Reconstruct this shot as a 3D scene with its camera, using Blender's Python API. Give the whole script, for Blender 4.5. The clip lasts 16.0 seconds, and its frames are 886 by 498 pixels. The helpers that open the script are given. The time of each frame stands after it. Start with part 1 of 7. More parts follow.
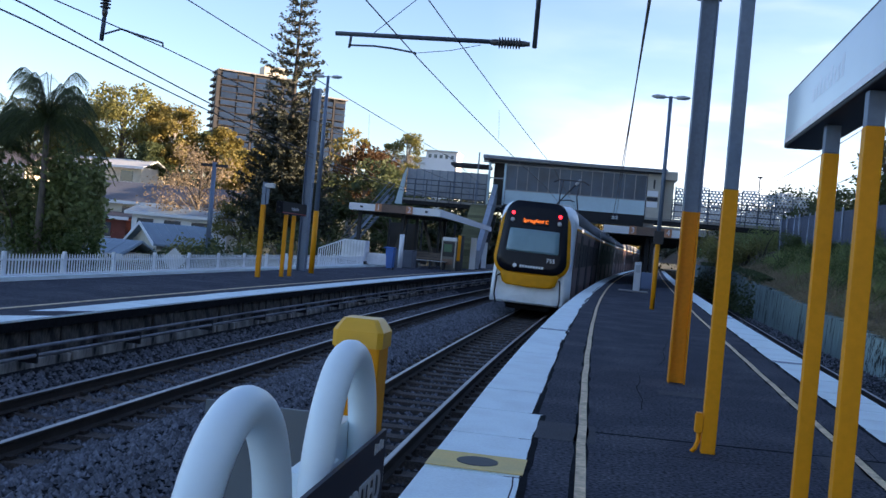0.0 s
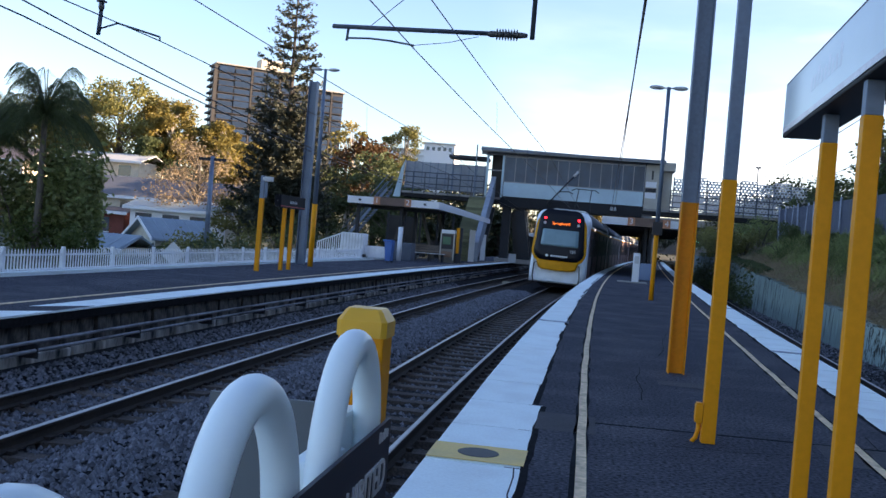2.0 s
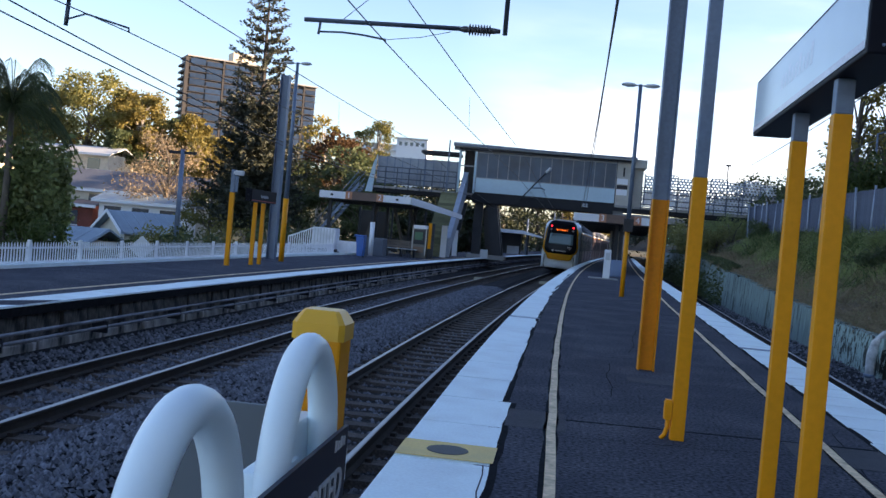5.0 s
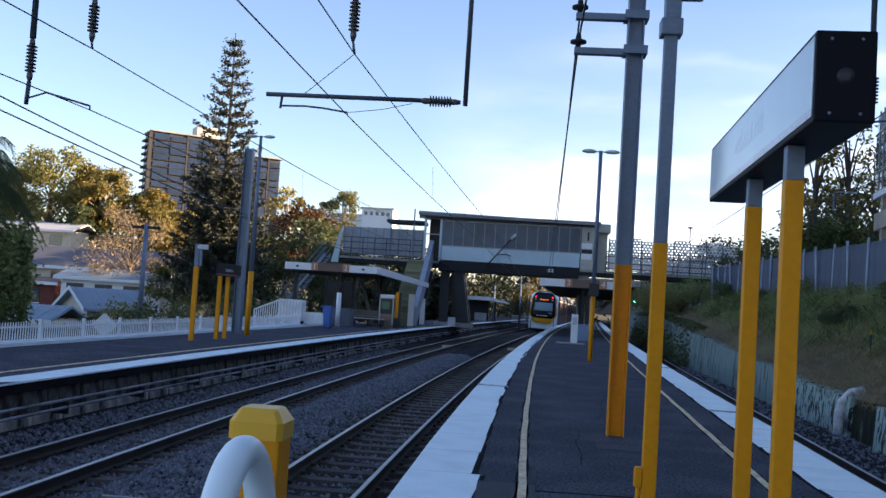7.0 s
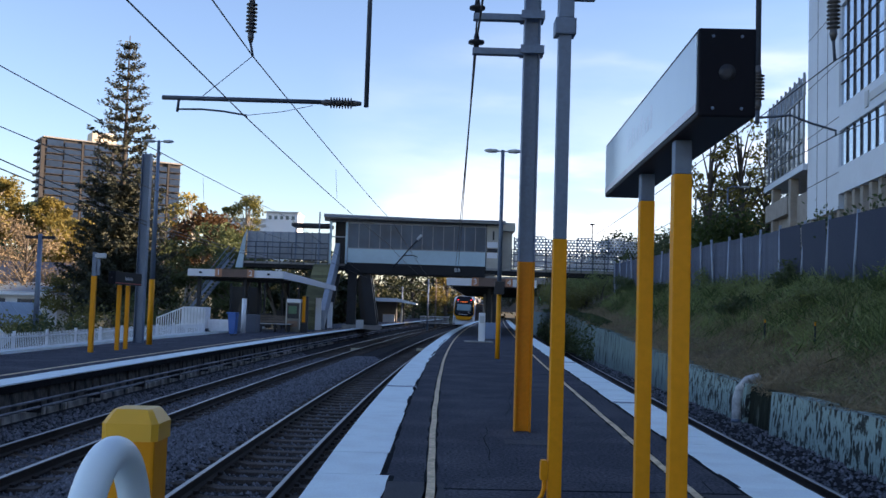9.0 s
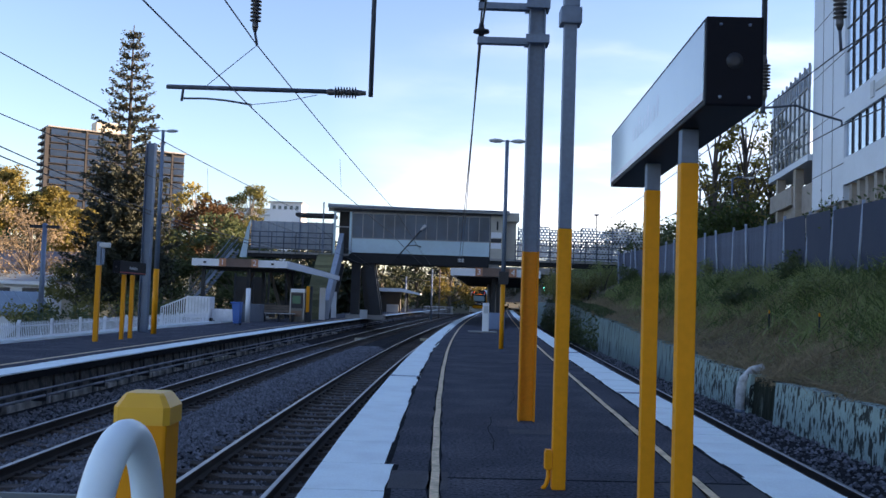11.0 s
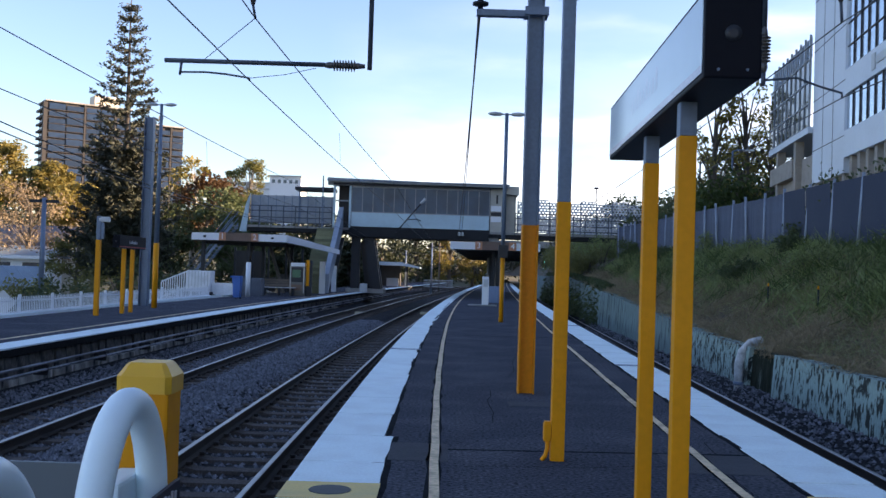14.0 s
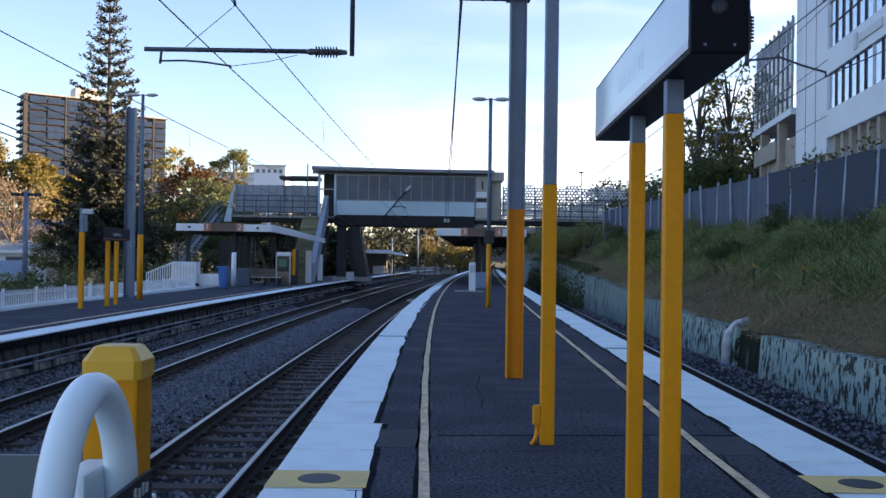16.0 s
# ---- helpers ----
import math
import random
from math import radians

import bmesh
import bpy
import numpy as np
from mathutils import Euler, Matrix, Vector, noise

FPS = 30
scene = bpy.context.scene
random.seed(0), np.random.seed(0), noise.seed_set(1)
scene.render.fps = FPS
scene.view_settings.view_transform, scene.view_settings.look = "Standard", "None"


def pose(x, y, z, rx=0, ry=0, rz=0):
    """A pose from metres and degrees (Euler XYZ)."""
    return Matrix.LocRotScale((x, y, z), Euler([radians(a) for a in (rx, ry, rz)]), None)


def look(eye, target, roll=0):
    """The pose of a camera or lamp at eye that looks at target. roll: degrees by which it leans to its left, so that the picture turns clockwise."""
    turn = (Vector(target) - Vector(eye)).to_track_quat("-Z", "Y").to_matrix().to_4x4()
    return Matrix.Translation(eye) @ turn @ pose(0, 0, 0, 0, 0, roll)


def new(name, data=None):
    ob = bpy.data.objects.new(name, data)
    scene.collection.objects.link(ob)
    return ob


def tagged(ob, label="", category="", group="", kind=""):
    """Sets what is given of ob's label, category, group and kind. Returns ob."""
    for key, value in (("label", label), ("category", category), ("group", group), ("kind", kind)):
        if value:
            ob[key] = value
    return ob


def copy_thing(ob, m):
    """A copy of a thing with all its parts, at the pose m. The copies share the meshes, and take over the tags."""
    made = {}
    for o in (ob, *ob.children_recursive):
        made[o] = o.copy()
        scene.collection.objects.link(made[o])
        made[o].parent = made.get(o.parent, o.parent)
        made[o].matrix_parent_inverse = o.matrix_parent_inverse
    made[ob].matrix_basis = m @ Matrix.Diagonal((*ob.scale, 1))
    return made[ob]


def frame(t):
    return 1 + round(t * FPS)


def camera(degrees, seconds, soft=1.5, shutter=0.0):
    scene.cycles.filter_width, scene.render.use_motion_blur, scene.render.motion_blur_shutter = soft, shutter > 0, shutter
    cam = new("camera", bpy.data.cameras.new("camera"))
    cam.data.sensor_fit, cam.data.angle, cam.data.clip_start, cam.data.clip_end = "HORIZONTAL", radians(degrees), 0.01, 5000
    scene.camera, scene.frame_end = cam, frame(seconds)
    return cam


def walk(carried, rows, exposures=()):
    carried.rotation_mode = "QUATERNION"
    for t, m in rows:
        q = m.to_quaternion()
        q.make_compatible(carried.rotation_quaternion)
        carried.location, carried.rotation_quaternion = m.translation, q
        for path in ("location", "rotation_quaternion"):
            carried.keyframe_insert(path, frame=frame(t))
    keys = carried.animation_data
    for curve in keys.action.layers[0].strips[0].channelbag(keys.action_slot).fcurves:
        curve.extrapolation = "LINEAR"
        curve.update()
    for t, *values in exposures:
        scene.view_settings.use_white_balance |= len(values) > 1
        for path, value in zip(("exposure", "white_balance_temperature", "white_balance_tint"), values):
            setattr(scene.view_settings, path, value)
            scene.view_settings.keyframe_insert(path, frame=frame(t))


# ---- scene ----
cam = camera(48.8, 16.0)
PATH = [
    (0, (-0.048, -0.011, 1.283), (-0.348, 1.967, 1.27), 5.1),
    (0.5, (-0.047, -0.014, 1.282), (-0.347, 1.963, 1.255), 4.3),
    (1, (-0.051, -0.014, 1.281), (-0.351, 1.963, 1.254), 4.3),
    (1.5, (-0.052, -0.018, 1.281), (-0.351, 1.959, 1.252), 4.6),
    (2, (-0.051, -0.017, 1.28), (-0.347, 1.961, 1.252), 4.7),
    (2.5, (-0.051, -0.021, 1.281), (-0.333, 1.959, 1.253), 4.8),
    (3, (-0.048, -0.023, 1.279), (-0.309, 1.96, 1.249), 4.8),
    (3.5, (-0.05, -0.02, 1.281), (-0.292, 1.965, 1.25), 4.9),
    (6, (-0.035, 0.044, 1.291), (-0.27, 2.03, 1.258), 5.2),
    (6.5, (-0.024, 0.031, 1.31), (-0.225, 2.02, 1.352), 4.8),
    (7, (-0.023, 0.039, 1.309), (-0.205, 2.027, 1.42), 3.6),
    (7.5, (-0.013, 0.032, 1.307), (-0.176, 2.021, 1.43), 2.8),
    (8, (0.0, 0.03, 1.304), (-0.085, 2.024, 1.431), 2.3),
    (8.5, (0.004, 0.039, 1.3), (-0.069, 2.034, 1.428), 1.9),
    (9, (0.008, 0.035, 1.301), (0.016, 2.032, 1.424), 1.8),
    (11.5, (-0.001, 0.042, 1.291), (-0.002, 2.04, 1.377), 1.9),
    (12, (-0.002, 0.047, 1.287), (-0.002, 2.047, 1.34), 1.6),
    (12.5, (-0.004, 0.042, 1.29), (-0.003, 2.041, 1.341), 1.7),
    (13, (-0.003, 0.04, 1.289), (-0.004, 2.04, 1.339), 1.8),
    (13.5, (-0.004, 0.037, 1.289), (-0.008, 2.037, 1.337), 1.9),
    (14, (0.004, 0.024, 1.293), (0.007, 2.024, 1.342), 1.8),
    (14.5, (0.008, 0.029, 1.289), (0.029, 2.029, 1.339), 2.0),
    (15, (0.008, 0.036, 1.288), (0.042, 2.035, 1.342), 2.1),
    (15.5, (0.006, 0.048, 1.294), (0.041, 2.047, 1.345), 2.1),
    (16, (0.005, 0.08, 1.28), (0.037, 2.079, 1.303), 0.8),
]
walk(cam, [(t, look(eye, target, roll)) for t, eye, target, roll in PATH], [(0.0, 1.74, 6620, 24.0), (0.5, 1.9, 6850, 24.5), (3.5, 1.92, 6900, 24.5), (6.0, 1.84, 6930, 25.5), (6.5, 1.80, 6940, 26.0), (7.5, 1.58, 6880, 26.0), (8.5, 1.51, 6740, 25.0), (9.0, 1.58, 6780, 25.5), (11.5, 1.75, 6880, 26.5), (16.0, 1.86, 6930, 26.5)])

# ---- light ----
SUN_AZ, SUN_EL = radians(86), radians(14)
world = bpy.data.worlds.new("sky")
scene.world = world
world.use_nodes = True
wn, wl = world.node_tree.nodes, world.node_tree.links
wn.clear()
sky = wn.new("ShaderNodeTexSky")
sky.sky_type, sky.sun_disc, sky.sun_elevation, sky.sun_rotation = "NISHITA", False, SUN_EL, SUN_AZ
sky.air_density, sky.dust_density, sky.ozone_density = 1.0, 0.25, 3.0
coord = wn.new("ShaderNodeTexCoord")
clouds = wn.new("ShaderNodeTexNoise")
clouds.inputs["Scale"].default_value, clouds.inputs["Detail"].default_value = 3.2, 7
squash = wn.new("ShaderNodeMapping")
squash.inputs["Scale"].default_value = (1.0, 1.0, 4.2)
wl.new(coord.outputs["Generated"], squash.inputs[0])
wl.new(squash.outputs[0], clouds.inputs["Vector"])
cover = wn.new("ShaderNodeMapRange")
cover.inputs[1].default_value, cover.inputs[2].default_value = 0.48, 0.68
wl.new(clouds.outputs[0], cover.inputs[0])
# cloud bank on the sunny side of the sky, low down
split = wn.new("ShaderNodeSeparateXYZ")
wl.new(coord.outputs["Generated"], split.inputs[0])
side = wn.new("ShaderNodeMapRange")
side.inputs[1].default_value, side.inputs[2].default_value = -0.12, 0.3
wl.new(split.outputs[0], side.inputs[0])
low = wn.new("ShaderNodeMapRange")
low.inputs[1].default_value, low.inputs[2].default_value = 0.30, 0.04
wl.new(split.outputs[2], low.inputs[0])
m1 = wn.new("ShaderNodeMath"); m1.operation = "MULTIPLY"
m2 = wn.new("ShaderNodeMath"); m2.operation = "MULTIPLY"
wl.new(side.outputs[0], m1.inputs[0]); wl.new(low.outputs[0], m1.inputs[1])
haze = wn.new("ShaderNodeMapRange")
haze.inputs[3].default_value, haze.inputs[4].default_value = 0.22, 1.0
wl.new(cover.outputs[0], haze.inputs[0])
wl.new(m1.outputs[0], m2.inputs[0]); wl.new(haze.outputs[0], m2.inputs[1])
blend = wn.new("ShaderNodeMix"); blend.data_type = "RGBA"
billow = wn.new("ShaderNodeTexNoise")
billow.inputs["Scale"].default_value, billow.inputs["Detail"].default_value = 6.5, 9
wl.new(squash.outputs[0], billow.inputs["Vector"])
shade = wn.new("ShaderNodeMapRange")
shade.inputs[1].default_value, shade.inputs[2].default_value = 0.44, 0.60
wl.new(billow.outputs[0], shade.inputs[0])
cloud_colour = wn.new("ShaderNodeMix"); cloud_colour.data_type = "RGBA"
cloud_colour.inputs["A"].default_value, cloud_colour.inputs["B"].default_value = (4.6, 5.0, 5.7, 1), (9.2, 9.0, 8.9, 1)
wl.new(shade.outputs[0], cloud_colour.inputs["Factor"])
wl.new(cloud_colour.outputs["Result"], blend.inputs["B"])
wl.new(m2.outputs[0], blend.inputs["Factor"]); wl.new(sky.outputs[0], blend.inputs["A"])
back = wn.new("ShaderNodeBackground")
back.inputs[1].default_value = 0.10
wl.new(blend.outputs["Result"], back.inputs[0])
wout = wn.new("ShaderNodeOutputWorld")
wl.new(back.outputs[0], wout.inputs[0])
sun = new("sun", bpy.data.lights.new("sun", "SUN"))
sun.data.energy, sun.data.angle, sun.data.color = 5.0, radians(0.6), (1.0, 0.80, 0.52)
sun.matrix_world = look((0, 0, 50), (-math.sin(SUN_AZ) * math.cos(SUN_EL) * 10, -math.cos(SUN_AZ) * math.cos(SUN_EL) * 10, 50 - math.sin(SUN_EL) * 10))


# ---- materials ----
def mat(name, color, rough=0.6, metal=0.0, grain=60.0, amount=0.15, coarse=2.0, wear=0.2, bump=0.0, tint=None, emit=0.0, spread=0.0, stretch=(1, 1, 1), spec=0.5, flake=0.0):
    """Colour with fine grain and coarse stains; spread varies it from piece to piece."""
    m = bpy.data.materials.new(name)
    m.use_nodes = True
    n, l = m.node_tree.nodes, m.node_tree.links
    b = n["Principled BSDF"]
    b.inputs["Roughness"].default_value, b.inputs["Metallic"].default_value = rough, metal
    b.inputs["Specular IOR Level"].default_value = spec
    tc, mp = n.new("ShaderNodeTexCoord"), n.new("ShaderNodeMapping")
    mp.inputs["Scale"].default_value = stretch
    l.new(tc.outputs["Object"], mp.inputs[0])
    fine, big = n.new("ShaderNodeTexNoise"), n.new("ShaderNodeTexNoise")
    fine.inputs["Scale"].default_value, fine.inputs["Detail"].default_value = grain, 4
    big.inputs["Scale"].default_value, big.inputs["Detail"].default_value = coarse, 5
    l.new(mp.outputs[0], fine.inputs["Vector"]); l.new(mp.outputs[0], big.inputs["Vector"])
    tint = tint or tuple(c * 0.45 for c in color)
    mask = n.new("ShaderNodeMapRange")
    mask.inputs[1].default_value, mask.inputs[2].default_value, mask.inputs[4].default_value = 0.45, 0.75, wear * 2
    if flake:
        mask.inputs[1].default_value, mask.inputs[2].default_value = flake, flake + 0.04
        big.inputs["Roughness"].default_value = 0.65
    l.new(big.outputs[0], mask.inputs[0])
    mx = n.new("ShaderNodeMix"); mx.data_type = "RGBA"
    mx.inputs["A"].default_value, mx.inputs["B"].default_value = (*color, 1), (*tint, 1)
    l.new(mask.outputs[0], mx.inputs["Factor"])
    gr = n.new("ShaderNodeMapRange")
    gr.inputs[1].default_value, gr.inputs[2].default_value = 0.25, 0.75
    gr.inputs[3].default_value, gr.inputs[4].default_value = 1 - amount, 1 + amount
    l.new(fine.outputs[0], gr.inputs[0])
    hs = n.new("ShaderNodeHueSaturation")
    l.new(mx.outputs["Result"], hs.inputs["Color"])
    value = gr.outputs[0]
    if spread:
        oi, geo = n.new("ShaderNodeObjectInfo"), n.new("ShaderNodeNewGeometry")
        add = n.new("ShaderNodeMath"); add.operation = "ADD"
        l.new(oi.outputs["Random"], add.inputs[0]); l.new(geo.outputs["Random Per Island"], add.inputs[1])
        rr = n.new("ShaderNodeMapRange")
        rr.inputs[2].default_value, rr.inputs[3].default_value, rr.inputs[4].default_value = 2.0, 1 - spread, 1 + spread
        l.new(add.outputs[0], rr.inputs[0])
        mu = n.new("ShaderNodeMath"); mu.operation = "MULTIPLY"
        l.new(rr.outputs[0], mu.inputs[0]); l.new(gr.outputs[0], mu.inputs[1])
        value = mu.outputs[0]
    l.new(value, hs.inputs["Value"])
    l.new(hs.outputs[0], b.inputs["Base Color"])
    if bump:
        bp = n.new("ShaderNodeBump")
        bp.inputs["Strength"].default_value, bp.inputs["Distance"].default_value = bump, 0.02
        l.new(fine.outputs[0], bp.inputs["Height"]); l.new(bp.outputs[0], b.inputs["Normal"])
    if emit:
        b.inputs["Emission Color"].default_value, b.inputs["Emission Strength"].default_value = (*color, 1), emit
    return m


def leaf(name, color, tint, through_light=0.35, spread=0.35):
    m = mat(name, color, 0.55, grain=9, amount=0.25, coarse=0.6, wear=0.35, tint=tint, spread=spread, spec=0.25)
    n, l = m.node_tree.nodes, m.node_tree.links
    b = n["Principled BSDF"]
    tr = n.new("ShaderNodeBsdfTranslucent")
    l.new(b.inputs["Base Color"].links[0].from_socket, tr.inputs[0])
    ms = n.new("ShaderNodeMixShader")
    ms.inputs[0].default_value = through_light
    l.new(b.outputs[0], ms.inputs[1]); l.new(tr.outputs[0], ms.inputs[2])
    l.new(ms.outputs[0], n["Material Output"].inputs[0])
    return m


def glass(name, color, rough=0.04):
    m = mat(name, color, rough, grain=3, amount=0.1, coarse=0.4, wear=0.1, spec=0.9)
    return m


ASPHALT = mat("asphalt", (0.057, 0.061, 0.078), 0.9, grain=38, amount=0.95, coarse=1.1, wear=0.5, bump=0.8, spec=0.08, tint=(0.098, 0.102, 0.12))
SEAM = mat("bitumen_seam", (0.015, 0.016, 0.02), 0.95, spec=0.03, grain=12, amount=0.4)
ASPHALT_PATCH = mat("asphalt_patch", (0.044, 0.048, 0.060), 0.88, grain=220, amount=0.35, coarse=3, wear=0.3, bump=0.3)
COPING = mat("painted_concrete_white", (0.83, 0.94, 0.94), 0.7, grain=50, amount=0.07, coarse=2.3, wear=0.13, tint=(0.5, 0.5, 0.5), spread=0.05, bump=0.1)
COPING_YELLOW = mat("painted_concrete_yellow", (0.84, 0.58, 0.21), 0.7, grain=70, amount=0.08, coarse=3, wear=0.2, tint=(0.5, 0.42, 0.24))
TAN = mat("tan_tactile_line", (0.78, 0.58, 0.37), 0.8, grain=22, amount=0.3, coarse=5.0, wear=0.4, tint=(0.32, 0.22, 0.13))
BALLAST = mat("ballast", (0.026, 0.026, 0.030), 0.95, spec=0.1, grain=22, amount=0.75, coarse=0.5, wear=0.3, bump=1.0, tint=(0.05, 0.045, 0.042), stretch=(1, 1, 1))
STONE = mat("ballast_stone", (0.150, 0.158, 0.182), 0.9, grain=30, amount=0.35, spread=0.98, spec=0.15)
SLEEPER = mat("concrete_sleeper", (0.12, 0.10, 0.09), 0.9, spec=0.1, grain=40, amount=0.45, coarse=3, wear=0.5, spread=0.4, tint=(0.06, 0.052, 0.048))
RAIL = mat("rail_steel", (0.032, 0.023, 0.019), 0.9, 0.0, grain=30, amount=0.3, wear=0.4)
RAIL_TOP = mat("rail_polished", (0.36, 0.35, 0.36), 0.38, 0.8, grain=20, amount=0.1)
OLD_WALL = mat("old_platform_wall", (0.13, 0.118, 0.11), 0.95, spec=0.1, grain=14, amount=0.6, coarse=3.2, wear=0.8, bump=0.8, tint=(0.016, 0.016, 0.018), stretch=(1, 1, 0.5))
PALE_WALL = mat("weathered_wall_block", (0.46, 0.44, 0.42), 0.95, spec=0.1, grain=9, amount=0.5, coarse=2.4, wear=0.9, bump=0.7, tint=(0.035, 0.034, 0.034), stretch=(1, 1, 0.35), spread=0.3)
# Near-black that paints in the shade under the edge slabs and their bare face.
UNDERCUT = mat("undercut_dark", (0.016, 0.016, 0.018), 0.95, spec=0.05, grain=20, amount=0.4)
YELLOW = mat("yellow_paint", (0.84, 0.31, 0.004), 0.5, grain=30, amount=0.06, coarse=2.5, wear=0.12, tint=(0.5, 0.22, 0.015), spec=0.22)
ORANGE = mat("orange_yellow_paint", (0.76, 0.26, 0.006), 0.5, grain=30, amount=0.08, coarse=2.0, wear=0.15, tint=(0.45, 0.18, 0.02), spec=0.22)
GALV = mat("galvanised_steel", (0.155, 0.21, 0.285), 0.5, 0.3, grain=25, amount=0.12, coarse=1.5, wear=0.25, tint=(0.10, 0.125, 0.165))
DARK_STEEL = mat("dark_steel", (0.032, 0.035, 0.042), 0.55, 0.4, grain=20, amount=0.2)
WHITE = mat("white_paint", (0.80, 0.82, 0.84), 0.4, grain=30, amount=0.03, coarse=2, wear=0.05, tint=(0.6, 0.6, 0.6))
WHITE_GLOSS = mat("white_powder_coat", (0.84, 0.97, 1.0), 0.32, grain=40, amount=0.02, coarse=6, wear=0.04, tint=(0.65, 0.66, 0.68))
GREY_PANEL = mat("pale_grey_panel", (0.56, 0.58, 0.58), 0.6, grain=10, amount=0.05, coarse=0.7, wear=0.2, tint=(0.42, 0.43, 0.43))
DARK = mat("dark_paint", (0.018, 0.019, 0.024), 0.5, grain=20, amount=0.15)
NAVY = mat("sign_navy", (0.006, 0.007, 0.012), 0.5, grain=20, amount=0.1, spec=0.10)
CONCRETE = mat("concrete", (0.33, 0.32, 0.30), 0.9, grain=18, amount=0.15, coarse=0.7, wear=0.35, bump=0.2, tint=(0.15, 0.15, 0.14))
WIRE = mat("wire", (0.03, 0.032, 0.036), 0.5, 0.4)
WINDOW = glass("window_glass", (0.06, 0.085, 0.11))

# ---- geometry helpers ----
def box(bm, x0, x1, y0, y1, z0, z1, bevel=0.0):
    vs = [bm.verts.new(c) for c in ((x0, y0, z0), (x1, y0, z0), (x1, y1, z0), (x0, y1, z0), (x0, y0, z1), (x1, y0, z1), (x1, y1, z1), (x0, y1, z1))]
    fs = [bm.faces.new([vs[i] for i in f]) for f in ((3, 2, 1, 0), (4, 5, 6, 7), (0, 1, 5, 4), (1, 2, 6, 5), (2, 3, 7, 6), (3, 0, 4, 7))]
    if bevel:
        es = list({e for f in fs for e in f.edges})
        bmesh.ops.bevel(bm, geom=es, offset=bevel, segments=2, affect="EDGES", profile=0.6)
    return bm


def tube(bm, points, r, seg=8, r1=None):
    """A round bar along a line of points, tapering from r to r1."""
    pts = [Vector(p) for p in points]
    rings, a = [], None
    for i, p in enumerate(pts):
        d = (pts[min(i + 1, len(pts) - 1)] - pts[max(i - 1, 0)]).normalized()
        a = d.orthogonal().normalized() if a is None else (a - d * a.dot(d)).normalized()
        b = d.cross(a)
        rr = r if r1 is None else r + (r1 - r) * i / (len(pts) - 1)
        rings.append([bm.verts.new(p + (a * math.cos(k * math.tau / seg) + b * math.sin(k * math.tau / seg)) * rr) for k in range(seg)])
    for u, v in zip(rings, rings[1:]):
        for k in range(seg):
            bm.faces.new((u[k], u[(k + 1) % seg], v[(k + 1) % seg], v[k])).smooth = True
    bm.faces.new(rings[0][::-1])
    bm.faces.new(rings[-1])
    return bm


def lathe(bm, base, profile, axis=(0, 0, 1), seg=14):
    """A turned body: profile of (distance along the axis, radius)."""
    ax = Vector(axis).normalized()
    a = ax.orthogonal().normalized()
    b = ax.cross(a)
    rings = [[bm.verts.new(Vector(base) + ax * h + (a * math.cos(k * math.tau / seg) + b * math.sin(k * math.tau / seg)) * max(r, 1e-4)) for k in range(seg)] for h, r in profile]
    for u, v in zip(rings, rings[1:]):
        for k in range(seg):
            bm.faces.new((u[k], u[(k + 1) % seg], v[(k + 1) % seg], v[k])).smooth = True
    bm.faces.new(rings[0][::-1])
    bm.faces.new(rings[-1])
    return bm


def sweep(bm, profile, ys, shift):
    """A closed outline of (x, z) carried along y, moved sideways by shift(y)."""
    rings = [[bm.verts.new((x + shift(y), y, z)) for x, z in profile] for y in ys]
    k = len(profile)
    for u, v in zip(rings, rings[1:]):
        for i in range(k):
            bm.faces.new((u[i], u[(i + 1) % k], v[(i + 1) % k], v[i]))
    bm.faces.new(rings[0][::-1])
    bm.faces.new(rings[-1])
    return bm


def prism(bm, outline, lo, hi, axis="y"):
    """A flat outline given thickness along an axis."""
    def at(p, h):
        return {"x": (h, p[0], p[1]), "y": (p[0], h, p[1]), "z": (p[0], p[1], h)}[axis]
    a = [bm.verts.new(at(p, lo)) for p in outline]
    b = [bm.verts.new(at(p, hi)) for p in outline]
    k = len(outline)
    bm.faces.new(a[::-1])
    bm.faces.new(b)
    for i in range(k):
        bm.faces.new((a[i], a[(i + 1) % k], b[(i + 1) % k], b[i]))
    return bm


def mesh_of(name, bm, material):
    me = bpy.data.meshes.new(name)
    bmesh.ops.recalc_face_normals(bm, faces=bm.faces)
    bm.to_mesh(me)
    bm.free()
    me.materials.append(material)
    return me


def part(name, bm, material, parent=None, label=""):
    ob = new(name, mesh_of(name, bm, material))
    if parent is not None:
        ob.parent = parent
    return tagged(ob, label)


def thing(name, label, category, at=(0, 0, 0), group="", kind="", turn=0):
    ob = new(name)
    ob.matrix_basis = pose(*at, 0, 0, turn)
    return tagged(ob, label, category, group, kind)


def B():
    return bmesh.new()


def steps(a, b, d):
    k = max(1, round((b - a) / d))
    return [a + (b - a) * i / k for i in range(k + 1)]


# ---- the line's plan: a gentle curve towards +x ----
def bend(y):
    """Sideways shift of the tracks and platforms: a curve that eases out."""
    return 0.00085 * (y - 8) ** 2 / (1 + (y - 8) / 130) if y > 8 else 0.0


def bend_wall(y):
    return 0.00042 * (y - 8) ** 2 if y > 8 else 0.0


def bend_wire_left(y):
    return bend_wall(y) + 0.004 * max(0.0, y - 12)


def bend_left(y):
    return bend(y) + 0.002 * max(0.0, y - 90)


def bend_edge(y):
    """The island's west coping closes in a little on the warning line."""
    return bend(y) + 0.0045 * min(max(y - 9, 0.0), 33)


